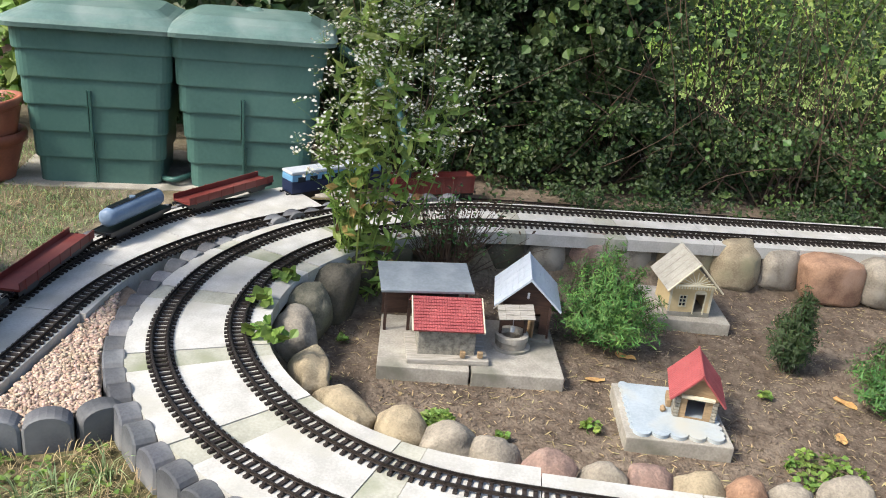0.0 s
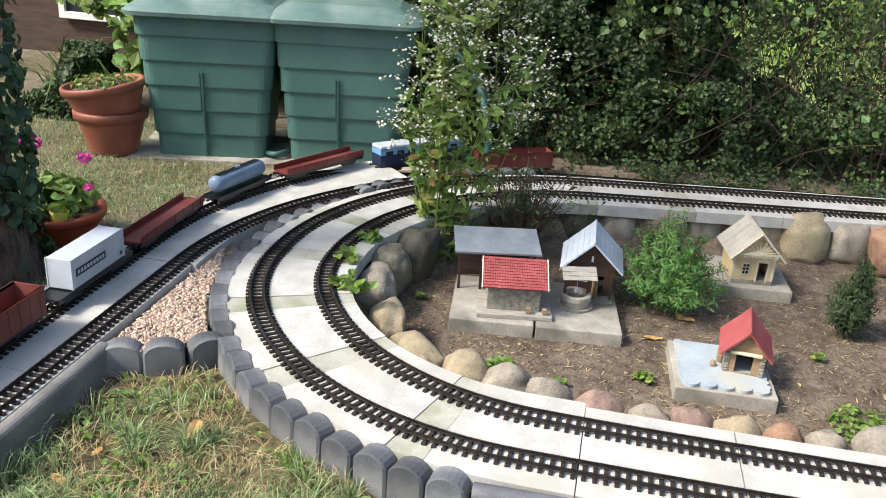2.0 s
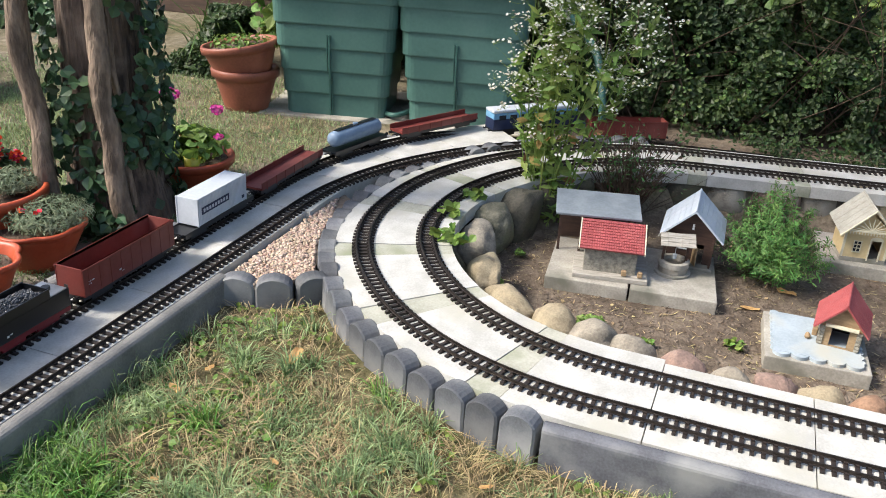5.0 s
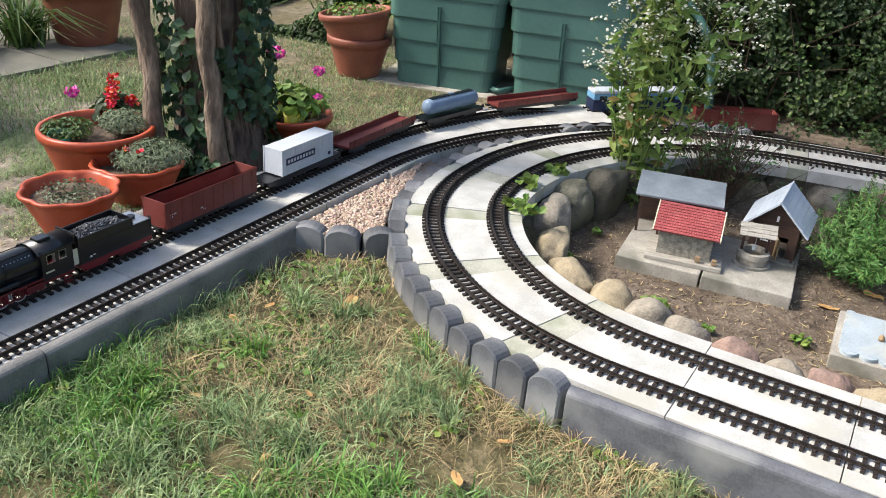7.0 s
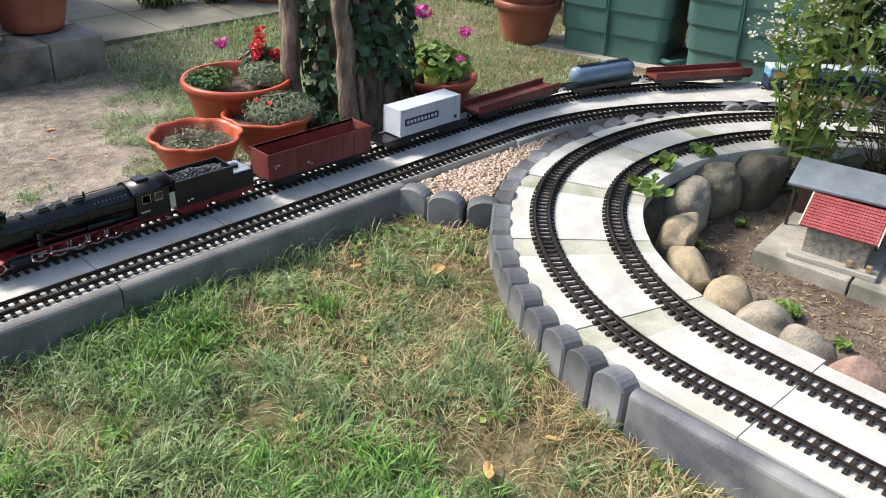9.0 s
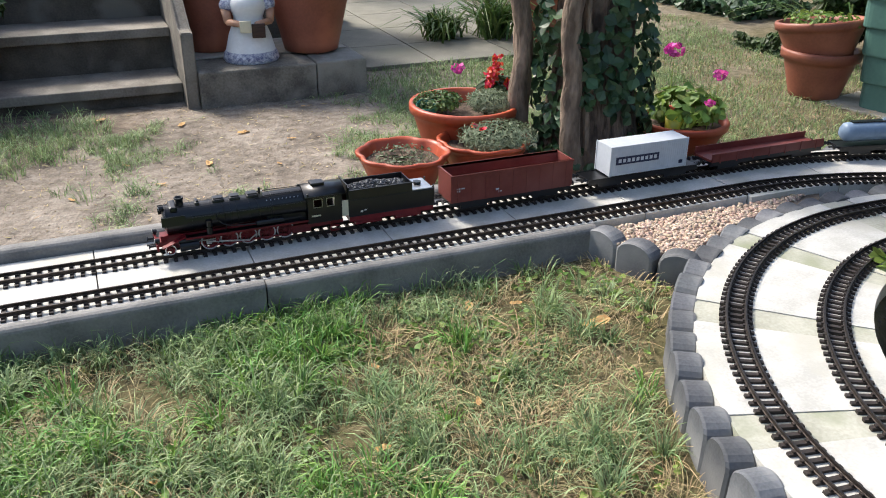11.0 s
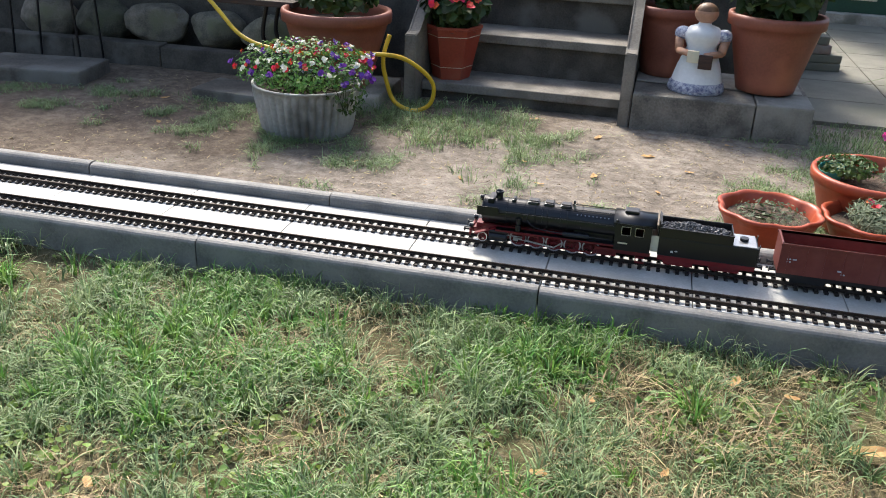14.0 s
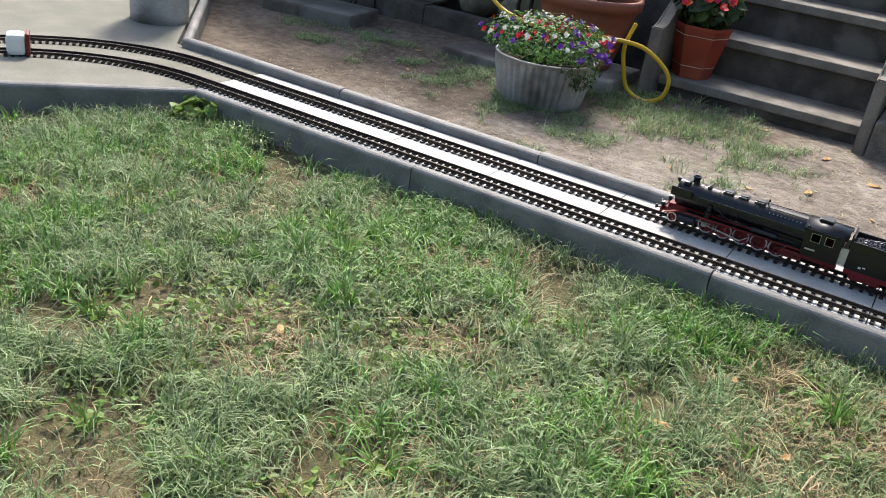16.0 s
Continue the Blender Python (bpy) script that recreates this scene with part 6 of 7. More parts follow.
# ---- hoses, bench leg, buffer stop ----
hose = part("garden_hose", tube([(-2.35, 2.15, 0.62), (-1.95, 1.98, 0.32), (-1.76, 1.9, 0.192), (-1.52, 1.84, 0.155), (-1.30, 1.83, 0.165), (-1.06, 1.80, 0.190), (-0.915, 1.86, 0.165), (-0.80, 1.92, 0.06), (-0.80, 1.92, -0.045), (-0.875, 1.9, -0.088), (-0.97, 1.88, -0.05), (-1.01, 1.87, 0.05), (-1.025, 1.86, 0.16), (-1.0, 1.88, 0.27)], 0.0105, 10), "yellowhose", smooth=True)
tagged(hose, "yellow garden hose hanging in a loop", "garden hose")
hose = part("drain_hose", tube([(3.55, -0.36, 0.60), (3.60, -0.50, 0.50), (3.55, -0.66, 0.34), (3.42, -0.74, 0.16), (3.40, -0.76, 0.0), (3.5, -0.7, -0.07), (3.75, -0.5, -0.08)], 0.022, 10), "greenhose", smooth=True)
tagged(hose, "ribbed dark green overflow hose", "hose")
hose = part("drain_hose", tube([(3.22, 0.42, -0.07), (3.18, 0.34, -0.06), (3.30, 0.30, -0.055), (3.45, 0.36, -0.06)], 0.014, 8), "greenhose", smooth=True)
tagged(hose, "short green connecting hose between the butts", "hose")
bench = empty("garden_bench", pose(-1.72, 2.10, -0.05, 0, 0, 0), "black cast-iron garden bench end", "bench")
for dy in (0.0, 0.16):
    part("leg", tube([(-0.02, dy, 0.0), (0.01, dy, 0.10), (-0.03, dy, 0.22), (0.0, dy, 0.38)], 0.012, 8), "black", bench, smooth=True)
part("scroll", tube([(0.0, 0.0, 0.12), (0.02, 0.05, 0.17), (0.0, 0.09, 0.12), (-0.01, 0.06, 0.08), (0.0, 0.03, 0.11)], 0.007, 8), "black", bench, smooth=True)
part("seat", B(-0.28, 0.16, -0.04, 0.22, 0.37, 0.40, 0.006), "plank", bench)
stool = empty("garden_table", pose(-2.95, 2.02, -0.09, 0, 0, 0), "dark thin-legged garden table at the wall", "table")
for dx, dy in ((-0.25, 0), (0.15, 0.02), (-0.25, 0.22), (0.15, 0.22)):
    part("leg", C((dx, dy, 0.0), (dx * 0.8, dy, 0.75), 0.007, seg=8), "black", stool)
part("tabletop", B(-0.4, 0.3, -0.1, 0.45, 0.75, 0.78, 0.006), "plank", stool)
stopx, stopy, stoph = at(END_FRONT, 0.81)
stop = empty("buffer_stop", pose(stopx, stopy, BED, 0, 0, math.degrees(stoph)), "small white and red buffer stop block", "buffer stop")
part("block", B(-0.03, 0.04, -0.042, 0.042, 0.0, 0.085, 0.02), "white", stop)
part("face", B(-0.044, -0.0305, -0.042, 0.042, 0.0, 0.088, 0.005), "red", stop, "red front face")


# ---- fallen leaves ----
def leaf_litter(name, spots, label):
    """Curled fallen leaves lying on the ground."""
    rng = random.Random(len(spots))
    for x, y, r in spots:
        bm = bmesh.new()
        n = 12
        c = bm.verts.new((0, 0, 0.004))
        ring = []
        for k in range(n):
            a = 2 * math.pi * k / n
            rr = (r if y < 0.4 else 0.72 * r) * (0.75 + 0.35 * abs(math.cos(a)) + rng.uniform(-0.12, 0.12))
            ring.append(bm.verts.new((rr * math.cos(a) * 1.3, rr * math.sin(a) * 0.75, 0.003 + rr * rng.uniform(0.02, 0.32))))
        for k in range(n):
            bm.faces.new((c, ring[k], ring[(k + 1) % n]))
        ob = part(name, bm, "yellowleaf")
        ob.matrix_world = pose(x, y, ground_z(x, y) + (0.016 if y < 0 and x < 1.1 else 0.001), rng.uniform(-7, 7), rng.uniform(-7, 7), rng.uniform(0, 360))
        tagged(ob, label, "leaf", "fallen leaves")


leaf_litter("fallen_leaf", [(0.77, -0.371, 0.030), (0.51, -0.149, 0.020), (0.64, -0.17, 0.014), (0.10, -0.62, 0.014), (0.42, -0.80, 0.013), (0.30, -1.02, 0.018), (0.48, -1.05, 0.014), (-0.35, -0.55, 0.013), (-0.75, -0.9, 0.014), (0.35, -0.55, 0.011), (-0.1, -1.15, 0.015), (0.18, -0.33, 0.010)], "curled orange fallen leaf on the lawn")
leaf_litter("fallen_leaf", [(0.25, 1.60, 0.03), (0.02, 1.80, 0.028), (0.42, 1.45, 0.018), (-0.25, 1.35, 0.018), (-0.55, 1.7, 0.02), (0.6, 1.9, 0.02), (-0.15, 1.1, 0.02), (-0.9, 1.1, 0.018), (-0.3, 2.0, 0.03), (0.05, 1.25, 0.03), (-1.9, 1.3, 0.02), (-0.45, 1.05, 0.016), (0.3, 1.15, 0.016), (-0.72, 1.45, 0.022), (-2.1, 1.7, 0.024)], "dry brown fallen leaf on the earth")
leaf_litter("fallen_leaf", [(1.95, -1.62, 0.026), (2.15, -1.75, 0.03), (2.0, -2.5, 0.03), (1.75, -2.4, 0.028), (2.5, -1.66, 0.022), (1.42, -2.3, 0.022)], "dry fallen leaf on the bare soil")


# ---- the ivy-clad tree ----
tree = empty("tree", pose(1.455, 0.775, -0.12), "old tree with fissured bark, ivy and two climbing stems", "tree")


def bark_wave(a, r, z):
    ridge = 0.5 + 0.5 * math.sin(11 * a + 3 * noise.noise(Vector((math.cos(a) * 2, math.sin(a) * 2, z * 3))))
    return r * (1 + 0.06 * ridge + 0.08 * noise.noise(Vector((math.cos(a) * 1.3, math.sin(a) * 1.3, z * 1.5))))


bm = lathe([(0.205 - 0.05 * min(1, k / 6) - 0.0012 * k, 0.06 * k) for k in range(46)], 72, bark_wave)
for v in bm.verts:
    v.co.x -= 0.03 * v.co.z
part("trunk", bm, "bark", tree, smooth=True)
for pts, r, nm in (
    ([(-0.285, 0.075, -0.03), (-0.27, 0.09, 0.12), (-0.285, 0.10, 0.3), (-0.25, 0.11, 0.5), (-0.29, 0.12, 0.8), (-0.24, 0.1, 1.4), (-0.20, 0.1, 2.4)], 0.040, 1),
    ([(-0.235, 0.125, -0.02), (-0.25, 0.13, 0.15), (-0.24, 0.12, 0.35), (-0.27, 0.125, 0.5), (-0.24, 0.13, 0.9), (-0.2, 0.13, 2.3)], 0.024, 2),
    ([(-0.15, -0.17, -0.03), (-0.175, -0.15, 0.10), (-0.19, -0.14, 0.25), (-0.18, -0.135, 0.42), (-0.20, -0.13, 0.62), (-0.18, -0.13, 1.2), (-0.17, -0.12, 2.4)], 0.042, 3),
    ([(-0.10, -0.14, 0.02), (-0.12, -0.14, 0.25), (-0.115, -0.135, 0.45), (-0.14, -0.14, 0.8), (-0.1, -0.13, 2.2)], 0.014, 4),
):
    bm = tube(pts, lambda f, r=r: r * (1.0 - 0.25 * f), 14)
    for v in bm.verts:
        v.co += 0.007 * noise.noise_vector(v.co * 14 + Vector((nm, 0, 0))) + 0.016 * noise.noise_vector(v.co * 4.5 + Vector((nm, 0, 0)))
    part("climbing_stem", bm, "vine", tree, "pale twisted climbing stem", smooth=True)
rng = np.random.default_rng(5)
n = 1500
a = rng.uniform(2.2, 6.6, n)
z = np.abs(rng.normal(0.45, 0.5, n)) % 1.7
keep = (np.sin(a * 2.3 + z * 4) + np.sin(z * 9 + a) > -0.5)
a, z = a[keep], z[keep]
rr = 0.185 + rng.uniform(0, 0.045, len(a)) + 0.03 * (z < 0.1)
c = np.stack([rr * np.cos(a) - 0.03 * z, rr * np.sin(a), z], 1)
nrm = np.stack([np.cos(a), np.sin(a), 0.25 + 0 * a], 1)
leaves("ivy", c, nrm, 0.040, "leaf_ivy", tree, "dark green ivy leaves", 1.1, 0.12)
c2 = np.stack([rng.uniform(-0.30, 0.0, 160), rng.uniform(-0.22, -0.02, 160), rng.uniform(0.0, 0.12, 160)], 1)
leaves("ivy", c2, np.tile([[-0.3, -0.6, 0.7]], (160, 1)), 0.036, "leaf_ivy", tree, "ivy at the foot of the trunk", 1.1, 0.12)
bm = bmesh.new()
for k in range(7):
    a0 = 0.9 * k
    o = tube([(-0.08, 0, 2.5), (0.35 * math.cos(a0) - 0.1, 0.35 * math.sin(a0), 2.9), (0.9 * math.cos(a0), 0.9 * math.sin(a0), 3.3 + 0.1 * (k % 3))], lambda f: 0.06 * (1.1 - f), 8)
    me = bpy.data.meshes.new("limb")
    o.to_mesh(me)
    o.free()
    bm.from_mesh(me)
part("limbs", bm, "bark", tree, smooth=True)
c3 = rng.normal(0, 1, (600, 3)) * (0.55, 0.55, 0.3) + (0, 0, 3.45)
leaves("crown", c3, np.tile([[0, 0, 1.0]], (600, 1)), 0.06, "leaf_light", tree, "loose green crown", 1.4, 0.15)


# ---- plant builders ----
def rods(name, starts, ends, r, material, parent=None, label="", bend=0.15, segs=3, seed=1):
    """Many thin bent three-sided stems."""
    g = np.random.default_rng(seed)
    s, e = np.asarray(starts, float), np.asarray(ends, float)
    L = np.linalg.norm(e - s, axis=1)[:, None]
    side = g.normal(0, 1, s.shape) * L * bend
    V, F = [], []
    for i in range(len(s)):
        d = e[i] - s[i]
        u = np.cross(d, [0.3, 0.2, 1.0])
        u /= np.linalg.norm(u) + 1e-9
        w = np.cross(d, u)
        w /= np.linalg.norm(w) + 1e-9
        for k in range(segs + 1):
            f = k / segs
            p = s[i] + d * f + side[i] * f * (1 - f)
            rr = r * (1 - 0.65 * f)
            for q in range(3):
                t = 2.094 * q
                V.append(tuple(p + (u * math.cos(t) + w * math.sin(t)) * rr))
        b = len(V) - 3 * (segs + 1)
        for k in range(segs):
            for q in range(3):
                q2 = (q + 1) % 3
                F.append((b + 3 * k + q, b + 3 * k + q2, b + 3 * k + 3 + q2, b + 3 * k + 3 + q))
    ob = raw(name, V, F, material, parent, label)
    return tagged(ob, kind="stuff") if parent else ob


def blades(name, base, height, width, material, lean=0.6, parent=None, label="", seed=1, az=None, scale=None):
    """Grass blades: each a bent, tapering strip that arches over on its own root."""
    g = np.random.default_rng(seed)
    b = np.asarray(base, float)
    n = len(b)
    h = (height * g.uniform(0.5, 1.35, n) * (1.0 if scale is None else scale))[:, None]
    az = g.uniform(0, 2 * np.pi, n) if az is None else az
    out = np.stack([np.cos(az), np.sin(az), 0 * az], 1)
    tw = az + g.normal(0, 0.7, n)
    side = np.stack([-np.sin(tw), np.cos(tw), 0 * az], 1) * (width * g.uniform(0.6, 1.3, n))[:, None]
    ln = lean * g.uniform(0.2, 1.4, n)[:, None]
    up = np.array([0, 0, 1.0])
    m1 = b + up * h * 0.42 + out * h * ln * 0.16
    m2 = b + up * h * (0.78 - 0.12 * np.minimum(ln, 1.4)) + out * h * ln * 0.50
    m3 = b + up * h * (1 - 0.42 * np.minimum(ln, 1.5)) + out * h * ln
    V = np.stack([b - side, b + side, m1 + side, m1 - side, m2 + side * 0.75, m2 - side * 0.75, m3], 1).reshape(-1, 3)
    k = (np.arange(n) * 7).tolist()
    F = [(i, i + 1, i + 2, i + 3) for i in k] + [(i + 3, i + 2, i + 4, i + 5) for i in k] + [(i + 5, i + 4, i + 6) for i in k]
    return raw(name, V.tolist(), F, material, parent, label)


def tufts(name, roots, per, spread, height, width, material, lean, label, seed, comb=0.8):
    """Clumps of blades: each clump has its own height and the way it is combed over."""
    g = np.random.default_rng(seed)
    c = np.repeat(np.asarray(roots, float), per, 0)
    n = len(c)
    r = spread * np.sqrt(g.uniform(0, 1, n))
    a = g.uniform(0, 2 * np.pi, n)
    pos = c + np.stack([r * np.cos(a), r * np.sin(a), 0 * a], 1)
    way = np.repeat(g.uniform(0, 2 * np.pi, len(roots)), per)
    dx, dy = np.cos(a) + comb * np.cos(way), np.sin(a) + comb * np.sin(way)
    tall = np.repeat(g.uniform(0.6, 1.4, len(roots)), per)
    ob = blades(name, pos, height, width, material, lean, None, "", seed, np.arctan2(dy, dx) + g.normal(0, 0.45, n), tall)
    return tagged(ob, label, "grass", kind="stuff")


def patchy(x, y, s=2.2, o=0.0):
    return noise.noise(Vector((x * s + o, y * s - o, 1.7 + o))) + 0.5 * noise.noise(Vector((x * s * 3, y * s * 3, o)))


# tall white fleabane
fl = empty("flowering_plant", pose(2.40, -0.69, -0.21), "tall white-flowered fleabane with leafy stems", "plant")
g = np.random.default_rng(31)
tops = []
for k in range(13):
    tops.append((g.normal(0.0, 0.05), g.uniform(-0.20, 0.10), g.uniform(0.95, 1.32)))
tops += [(0.0, -0.34, 0.88), (0.02, -0.38, 0.92), (-0.02, -0.30, 0.95), (0.0, -0.27, 0.85), (-0.02, 0.14, 0.60), (0.0, 0.05, 0.8), (0.02, 0.16, 0.72)]
tops = np.array(tops)
st = np.stack([g.normal(0, 0.03, len(tops)), g.normal(-0.01, 0.045, len(tops)), 0 * tops[:, 0]], 1)
rods("stem", st, tops, 0.0045, "leaf_bright", fl, "green upright stem", 0.10, 5, 3)
lc, tw0, tw1, fc = [], [], [], []
for i, (t, b) in enumerate(zip(tops, st)):
    for k in range(40):
        f = g.uniform(0.05, 1.0)
        lc.append(b + (t - b) * f + g.normal(0, 0.030, 3) * (1.3 - f))
    for k in range(15):
        f = g.uniform(0.50, 1.0)
        p0 = b + (t - b) * f
        p1 = b + (t - b) * min(1.0, f + 0.12) + g.normal(0, 1, 3) * (0.05, 0.068, 0.03)
        p1[2] = max(p1[2], p0[2] + 0.03)
        tw0.append(p0)
        tw1.append(p1)
        for q in range(g.integers(5, 12)):
            p2 = p1 + g.normal(0, 1, 3) * (0.017, 0.021, 0.010) + (0, 0, 0.02)
            tw0.append(p1)
            tw1.append(p2)
            fc.append(p2)
lc, fc = np.array(lc), np.array(fc)
big = lc[:, 2] < 0.55
leaves("leaf", lc[big], np.tile([[-0.2, -0.2, 1.1]], (big.sum(), 1)), 0.025, "leaf_fresh", fl, "drooping light green leaves", 2.6, 0.15)
leaves("leaf", lc[~big], np.tile([[-0.4, 0, 0.7]], ((~big).sum(), 1)), 0.022, "leaf_fresh", fl, "narrow upper leaves", 3.8, 0.1)
yl = lc[big][::17] + (0, 0, 0.01)
leaves("yellowed_leaf", yl, np.tile([[-0.6, 0, 0.4]], (len(yl), 1)), 0.034, "yellowleaf", fl, "yellowed leaves", 1.9, 0.2)
rods("flower_stalk", np.array(tw0), np.array(tw1), 0.0009, "leaf_bright", fl, "thin green stalks", 0.1, 2, 5)


def daisies(name, pts, r0, r1, k, lift, material, parent, label, seed):
    """Small round heads: a shallow ragged disc each, facing up and outwards."""
    g = np.random.default_rng(seed)
    V, F = [], []
    for p in pts:
        n = Vector((g.normal(-0.25, 0.5), g.normal(0, 0.5), 1.0)).normalized()
        u = n.orthogonal().normalized()
        w = n.cross(u)
        c = Vector(p.tolist()) + n * lift
        r = g.uniform(r0, r1)
        o = len(V)
        V.append(tuple(c))
        for q in range(k):
            a = 2 * math.pi * q / k
            V.append(tuple(c + (u * math.cos(a) + w * math.sin(a)) * r * (1.0 if q % 2 else 0.72) + n * r * 0.22))
        F += [(o, o + 1 + q, o + 1 + (q + 1) % k) for q in range(k)]
    return tagged(raw(name, V, F, material, parent, label), kind="stuff")


g = np.random.default_rng(8)
daisies("flower", fc, 0.0048, 0.0080, 12, 0.0, "petal_white", fl, "small white daisy heads", 6)
daisies("flower_eye", fc[::2], 0.0026, 0.0032, 6, 0.0026, "yellowleaf", fl, "yellow flower centres", 6)

# twiggy heather
he = empty("shrub", pose(2.62, -1.03, -0.22), "sparse brown twiggy heather shrub", "shrub")
g = np.random.default_rng(7)
e1 = np.stack([g.normal(0, 0.09, 150), g.normal(0, 0.13, 150), g.uniform(0.22, 0.46, 150)], 1)
rods("twig", g.normal(0, 0.03, (150, 3)) * (1, 1, 0), e1, 0.0028, "twig", he, "", 0.12, 4, 2)
pick = g.integers(0, 150, 900)
lp = e1[pick] * g.uniform(0.55, 1.05, (900, 1)) + g.normal(0, 0.008, (900, 3))
leaves("leaf", lp[:500], np.tile([[0, 0, 1.0]], (500, 1)), 0.010, "conifer", he, "tiny green tips", 2.6, 0.1)
leaves("dry_leaf", lp[500:], np.tile([[0, 0, 1.0]], (400, 1)), 0.010, "twig", he, "tiny brown dry tips", 2.2, 0.1)


def conifer(x, y, z, h, w, n, label, seed, material="conifer"):
    """Feathery sprays of leaflets on arching shoots."""
    e = empty("conifer", pose(x, y, z), label, "shrub", "garden shrubs")
    g = np.random.default_rng(seed)
    az, tilt = g.uniform(0, 2 * np.pi, n), g.uniform(0.05, 0.95, n)
    tip = np.stack([np.cos(az) * w * tilt, np.sin(az) * w * tilt, h * (1.05 - 0.75 * tilt ** 1.5) * g.uniform(0.7, 1.1, n)], 1)
    root = np.stack([np.cos(az) * 0.02, np.sin(az) * 0.02, h * 0.3 * g.uniform(0, 1, n)], 1)
    rods("shoot", root, tip, 0.003, "twig", e, "", 0.1, 3, seed)
    c, m = [], []
    for i in range(n):
        d = tip[i] - root[i]
        for k in range(80):
            f = g.uniform(0.2, 1.05)
            p = root[i] + d * f + g.normal(0, 1, 3) * 0.024 * (1.15 - f * 0.8)
            c.append(p)
            m.append(np.array([np.cos(az[i]), np.sin(az[i]), 0.8]))
    leaves("spray", c, m, 0.0046, material, e, "feathery green sprays", 5.2, 0.1)
    return e


conifer(2.25, -1.66, -0.215, 0.37, 0.26, 150, "feathery bright green young conifer between the houses", 3, "leaf_frond")
conifer(2.21, -2.36, -0.215, 0.30, 0.115, 70, "small dense green bush in the bare soil", 4, "leaf_hedge")
conifer(1.98, -2.66, -0.215, 0.30, 0.19, 110, "low spreading green conifer at the bed edge", 6)


def clump(x, y, r, n, material, size, label, name="weed", h=0.03, z=None, aspect=1.4):
    g = np.random.default_rng(int(abs(x * 100 + y * 1000)) + n)
    a, q = g.uniform(0, 2 * np.pi, n), np.sqrt(g.uniform(0, 1, n)) * r
    px, py = x + q * np.cos(a), y + q * np.sin(a)
    zz = np.array([ground_z(float(u), float(v)) for u, v in zip(px, py)]) if z is None else z + 0 * px
    c = np.stack([px, py, zz + g.uniform(0.2, 1.0, n) * h], 1)
    return tagged(leaves(name, c, np.tile([[0, 0, 1.0]], (n, 1)), size, material, None, "", aspect, 0.15), label, "weed", "weeds")


for x, y, r, n, lab in ((1.55, -1.10, 0.05, 260, "bright green low weed on the soil"), (1.50, -1.30, 0.02, 26, "seedling weed on the soil"), (1.72, -0.70, 0.03, 40, "small weed beside the stones"), (1.52, -2.28, 0.12, 260, "patch of grass weed in the bed"), (1.62, -1.58, 0.03, 40, "small green weed by the slab"), (2.0, -0.72, 0.02, 26, "seedling weed by the tall plant"), (2.45, -2.45, 0.04, 60, "light green seedling by the boulders"), (1.95, -2.2, 0.025, 30, "seedling weed on bare soil")):
    clump(x, y, r, n, "leaf_light", 0.016, lab)
for x, y in ((1.62, -0.52), (1.83, -0.47), (2.05, -0.485), (1.58, -0.60)):
    clump(x, y, 0.045, 14, "leaf_light", 0.042, "creeping light green leaves on the bed edge", "creeper", 0.03, -0.005, 1.1)
clump(-1.93, -0.06, 0.08, 90, "leaf_light", 0.034, "leafy weed at the kerb corner", "weed", 0.09)
clump(-0.02, -0.05, 0.03, 16, "leaf_light", 0.03, "dandelion leaves at the kerb joint", "weed", 0.05)

# ---- plants in the pots ----
def bush(name, x, y, z, r, h, n, material, size, label, seed, flowers=(), cat="plant", aspect=1.5, flat=0.6):
    e = empty(name, pose(x, y, z), label, cat, "potted plants")
    g = np.random.default_rng(seed)
    d = g.normal(0, 1, (n, 3))
    d /= np.linalg.norm(d, axis=1)[:, None]
    rad = g.uniform(0.45, 1.0, n)[:, None] ** 0.6
    c = d * rad * (r, r, h * 0.5) + (0, 0, h * 0.5)
    leaves("leaf", c, d + (0, 0, 0.7), size, material, e, "", aspect, 0.15)
    m = max(8, n // 14)
    rods("stem", np.stack([g.normal(0, r * 0.2, m), g.normal(0, r * 0.2, m), 0 * g.uniform(0, 1, m)], 1), c[:m], 0.0022, "leaf_hedge", e, "", 0.1, 3, seed)
    for mat_name, count, fs, lab, lift in flowers:
        q = g.normal(0, 1, (count, 3))
        q /= np.linalg.norm(q, axis=1)[:, None]
        q[:, 2] = np.abs(q[:, 2]) * flat + 0.15
        fcn = q * (r * 1.02, r * 1.02, h * 0.55) + (0, 0, h * 0.5 + lift)
        fcn = np.repeat(fcn, 5, 0) + g.normal(0, fs * 0.28, (count * 5, 3))
        leaves("flower", fcn, np.repeat(q, 5, 0) + (-0.2, -0.6, 0.4), fs, mat_name, e, lab, 1.05, 0.12)
    return e


bush("bedding_plant", -1.255, 1.45, 0.09, 0.31, 0.21, 2400, "leaf_frond", 0.0095, "mixed petunias and verbena spilling from the planter", 2,
     (("petal_white", 26, 0.018, "white petunia", 0), ("petal_red", 40, 0.015, "red verbena", -0.01), ("petal_purple", 26, 0.019, "purple petunia", 0.0)), aspect=1.9, flat=0.5)
bush("bedding_plant", -1.02, 1.36, 0.02, 0.10, 0.22, 200, "leaf_mid", 0.013, "trailing purple petunia over the planter rim", 9, (("petal_purple", 16, 0.020, "purple petunia", 0),), aspect=1.9)
bush("geranium", 1.86, 0.74, 0.02, 0.16, 0.13, 190, "leaf_light", 0.048, "pink geranium with broad light leaves", 12, (), aspect=1.05)
g = np.random.default_rng(4)
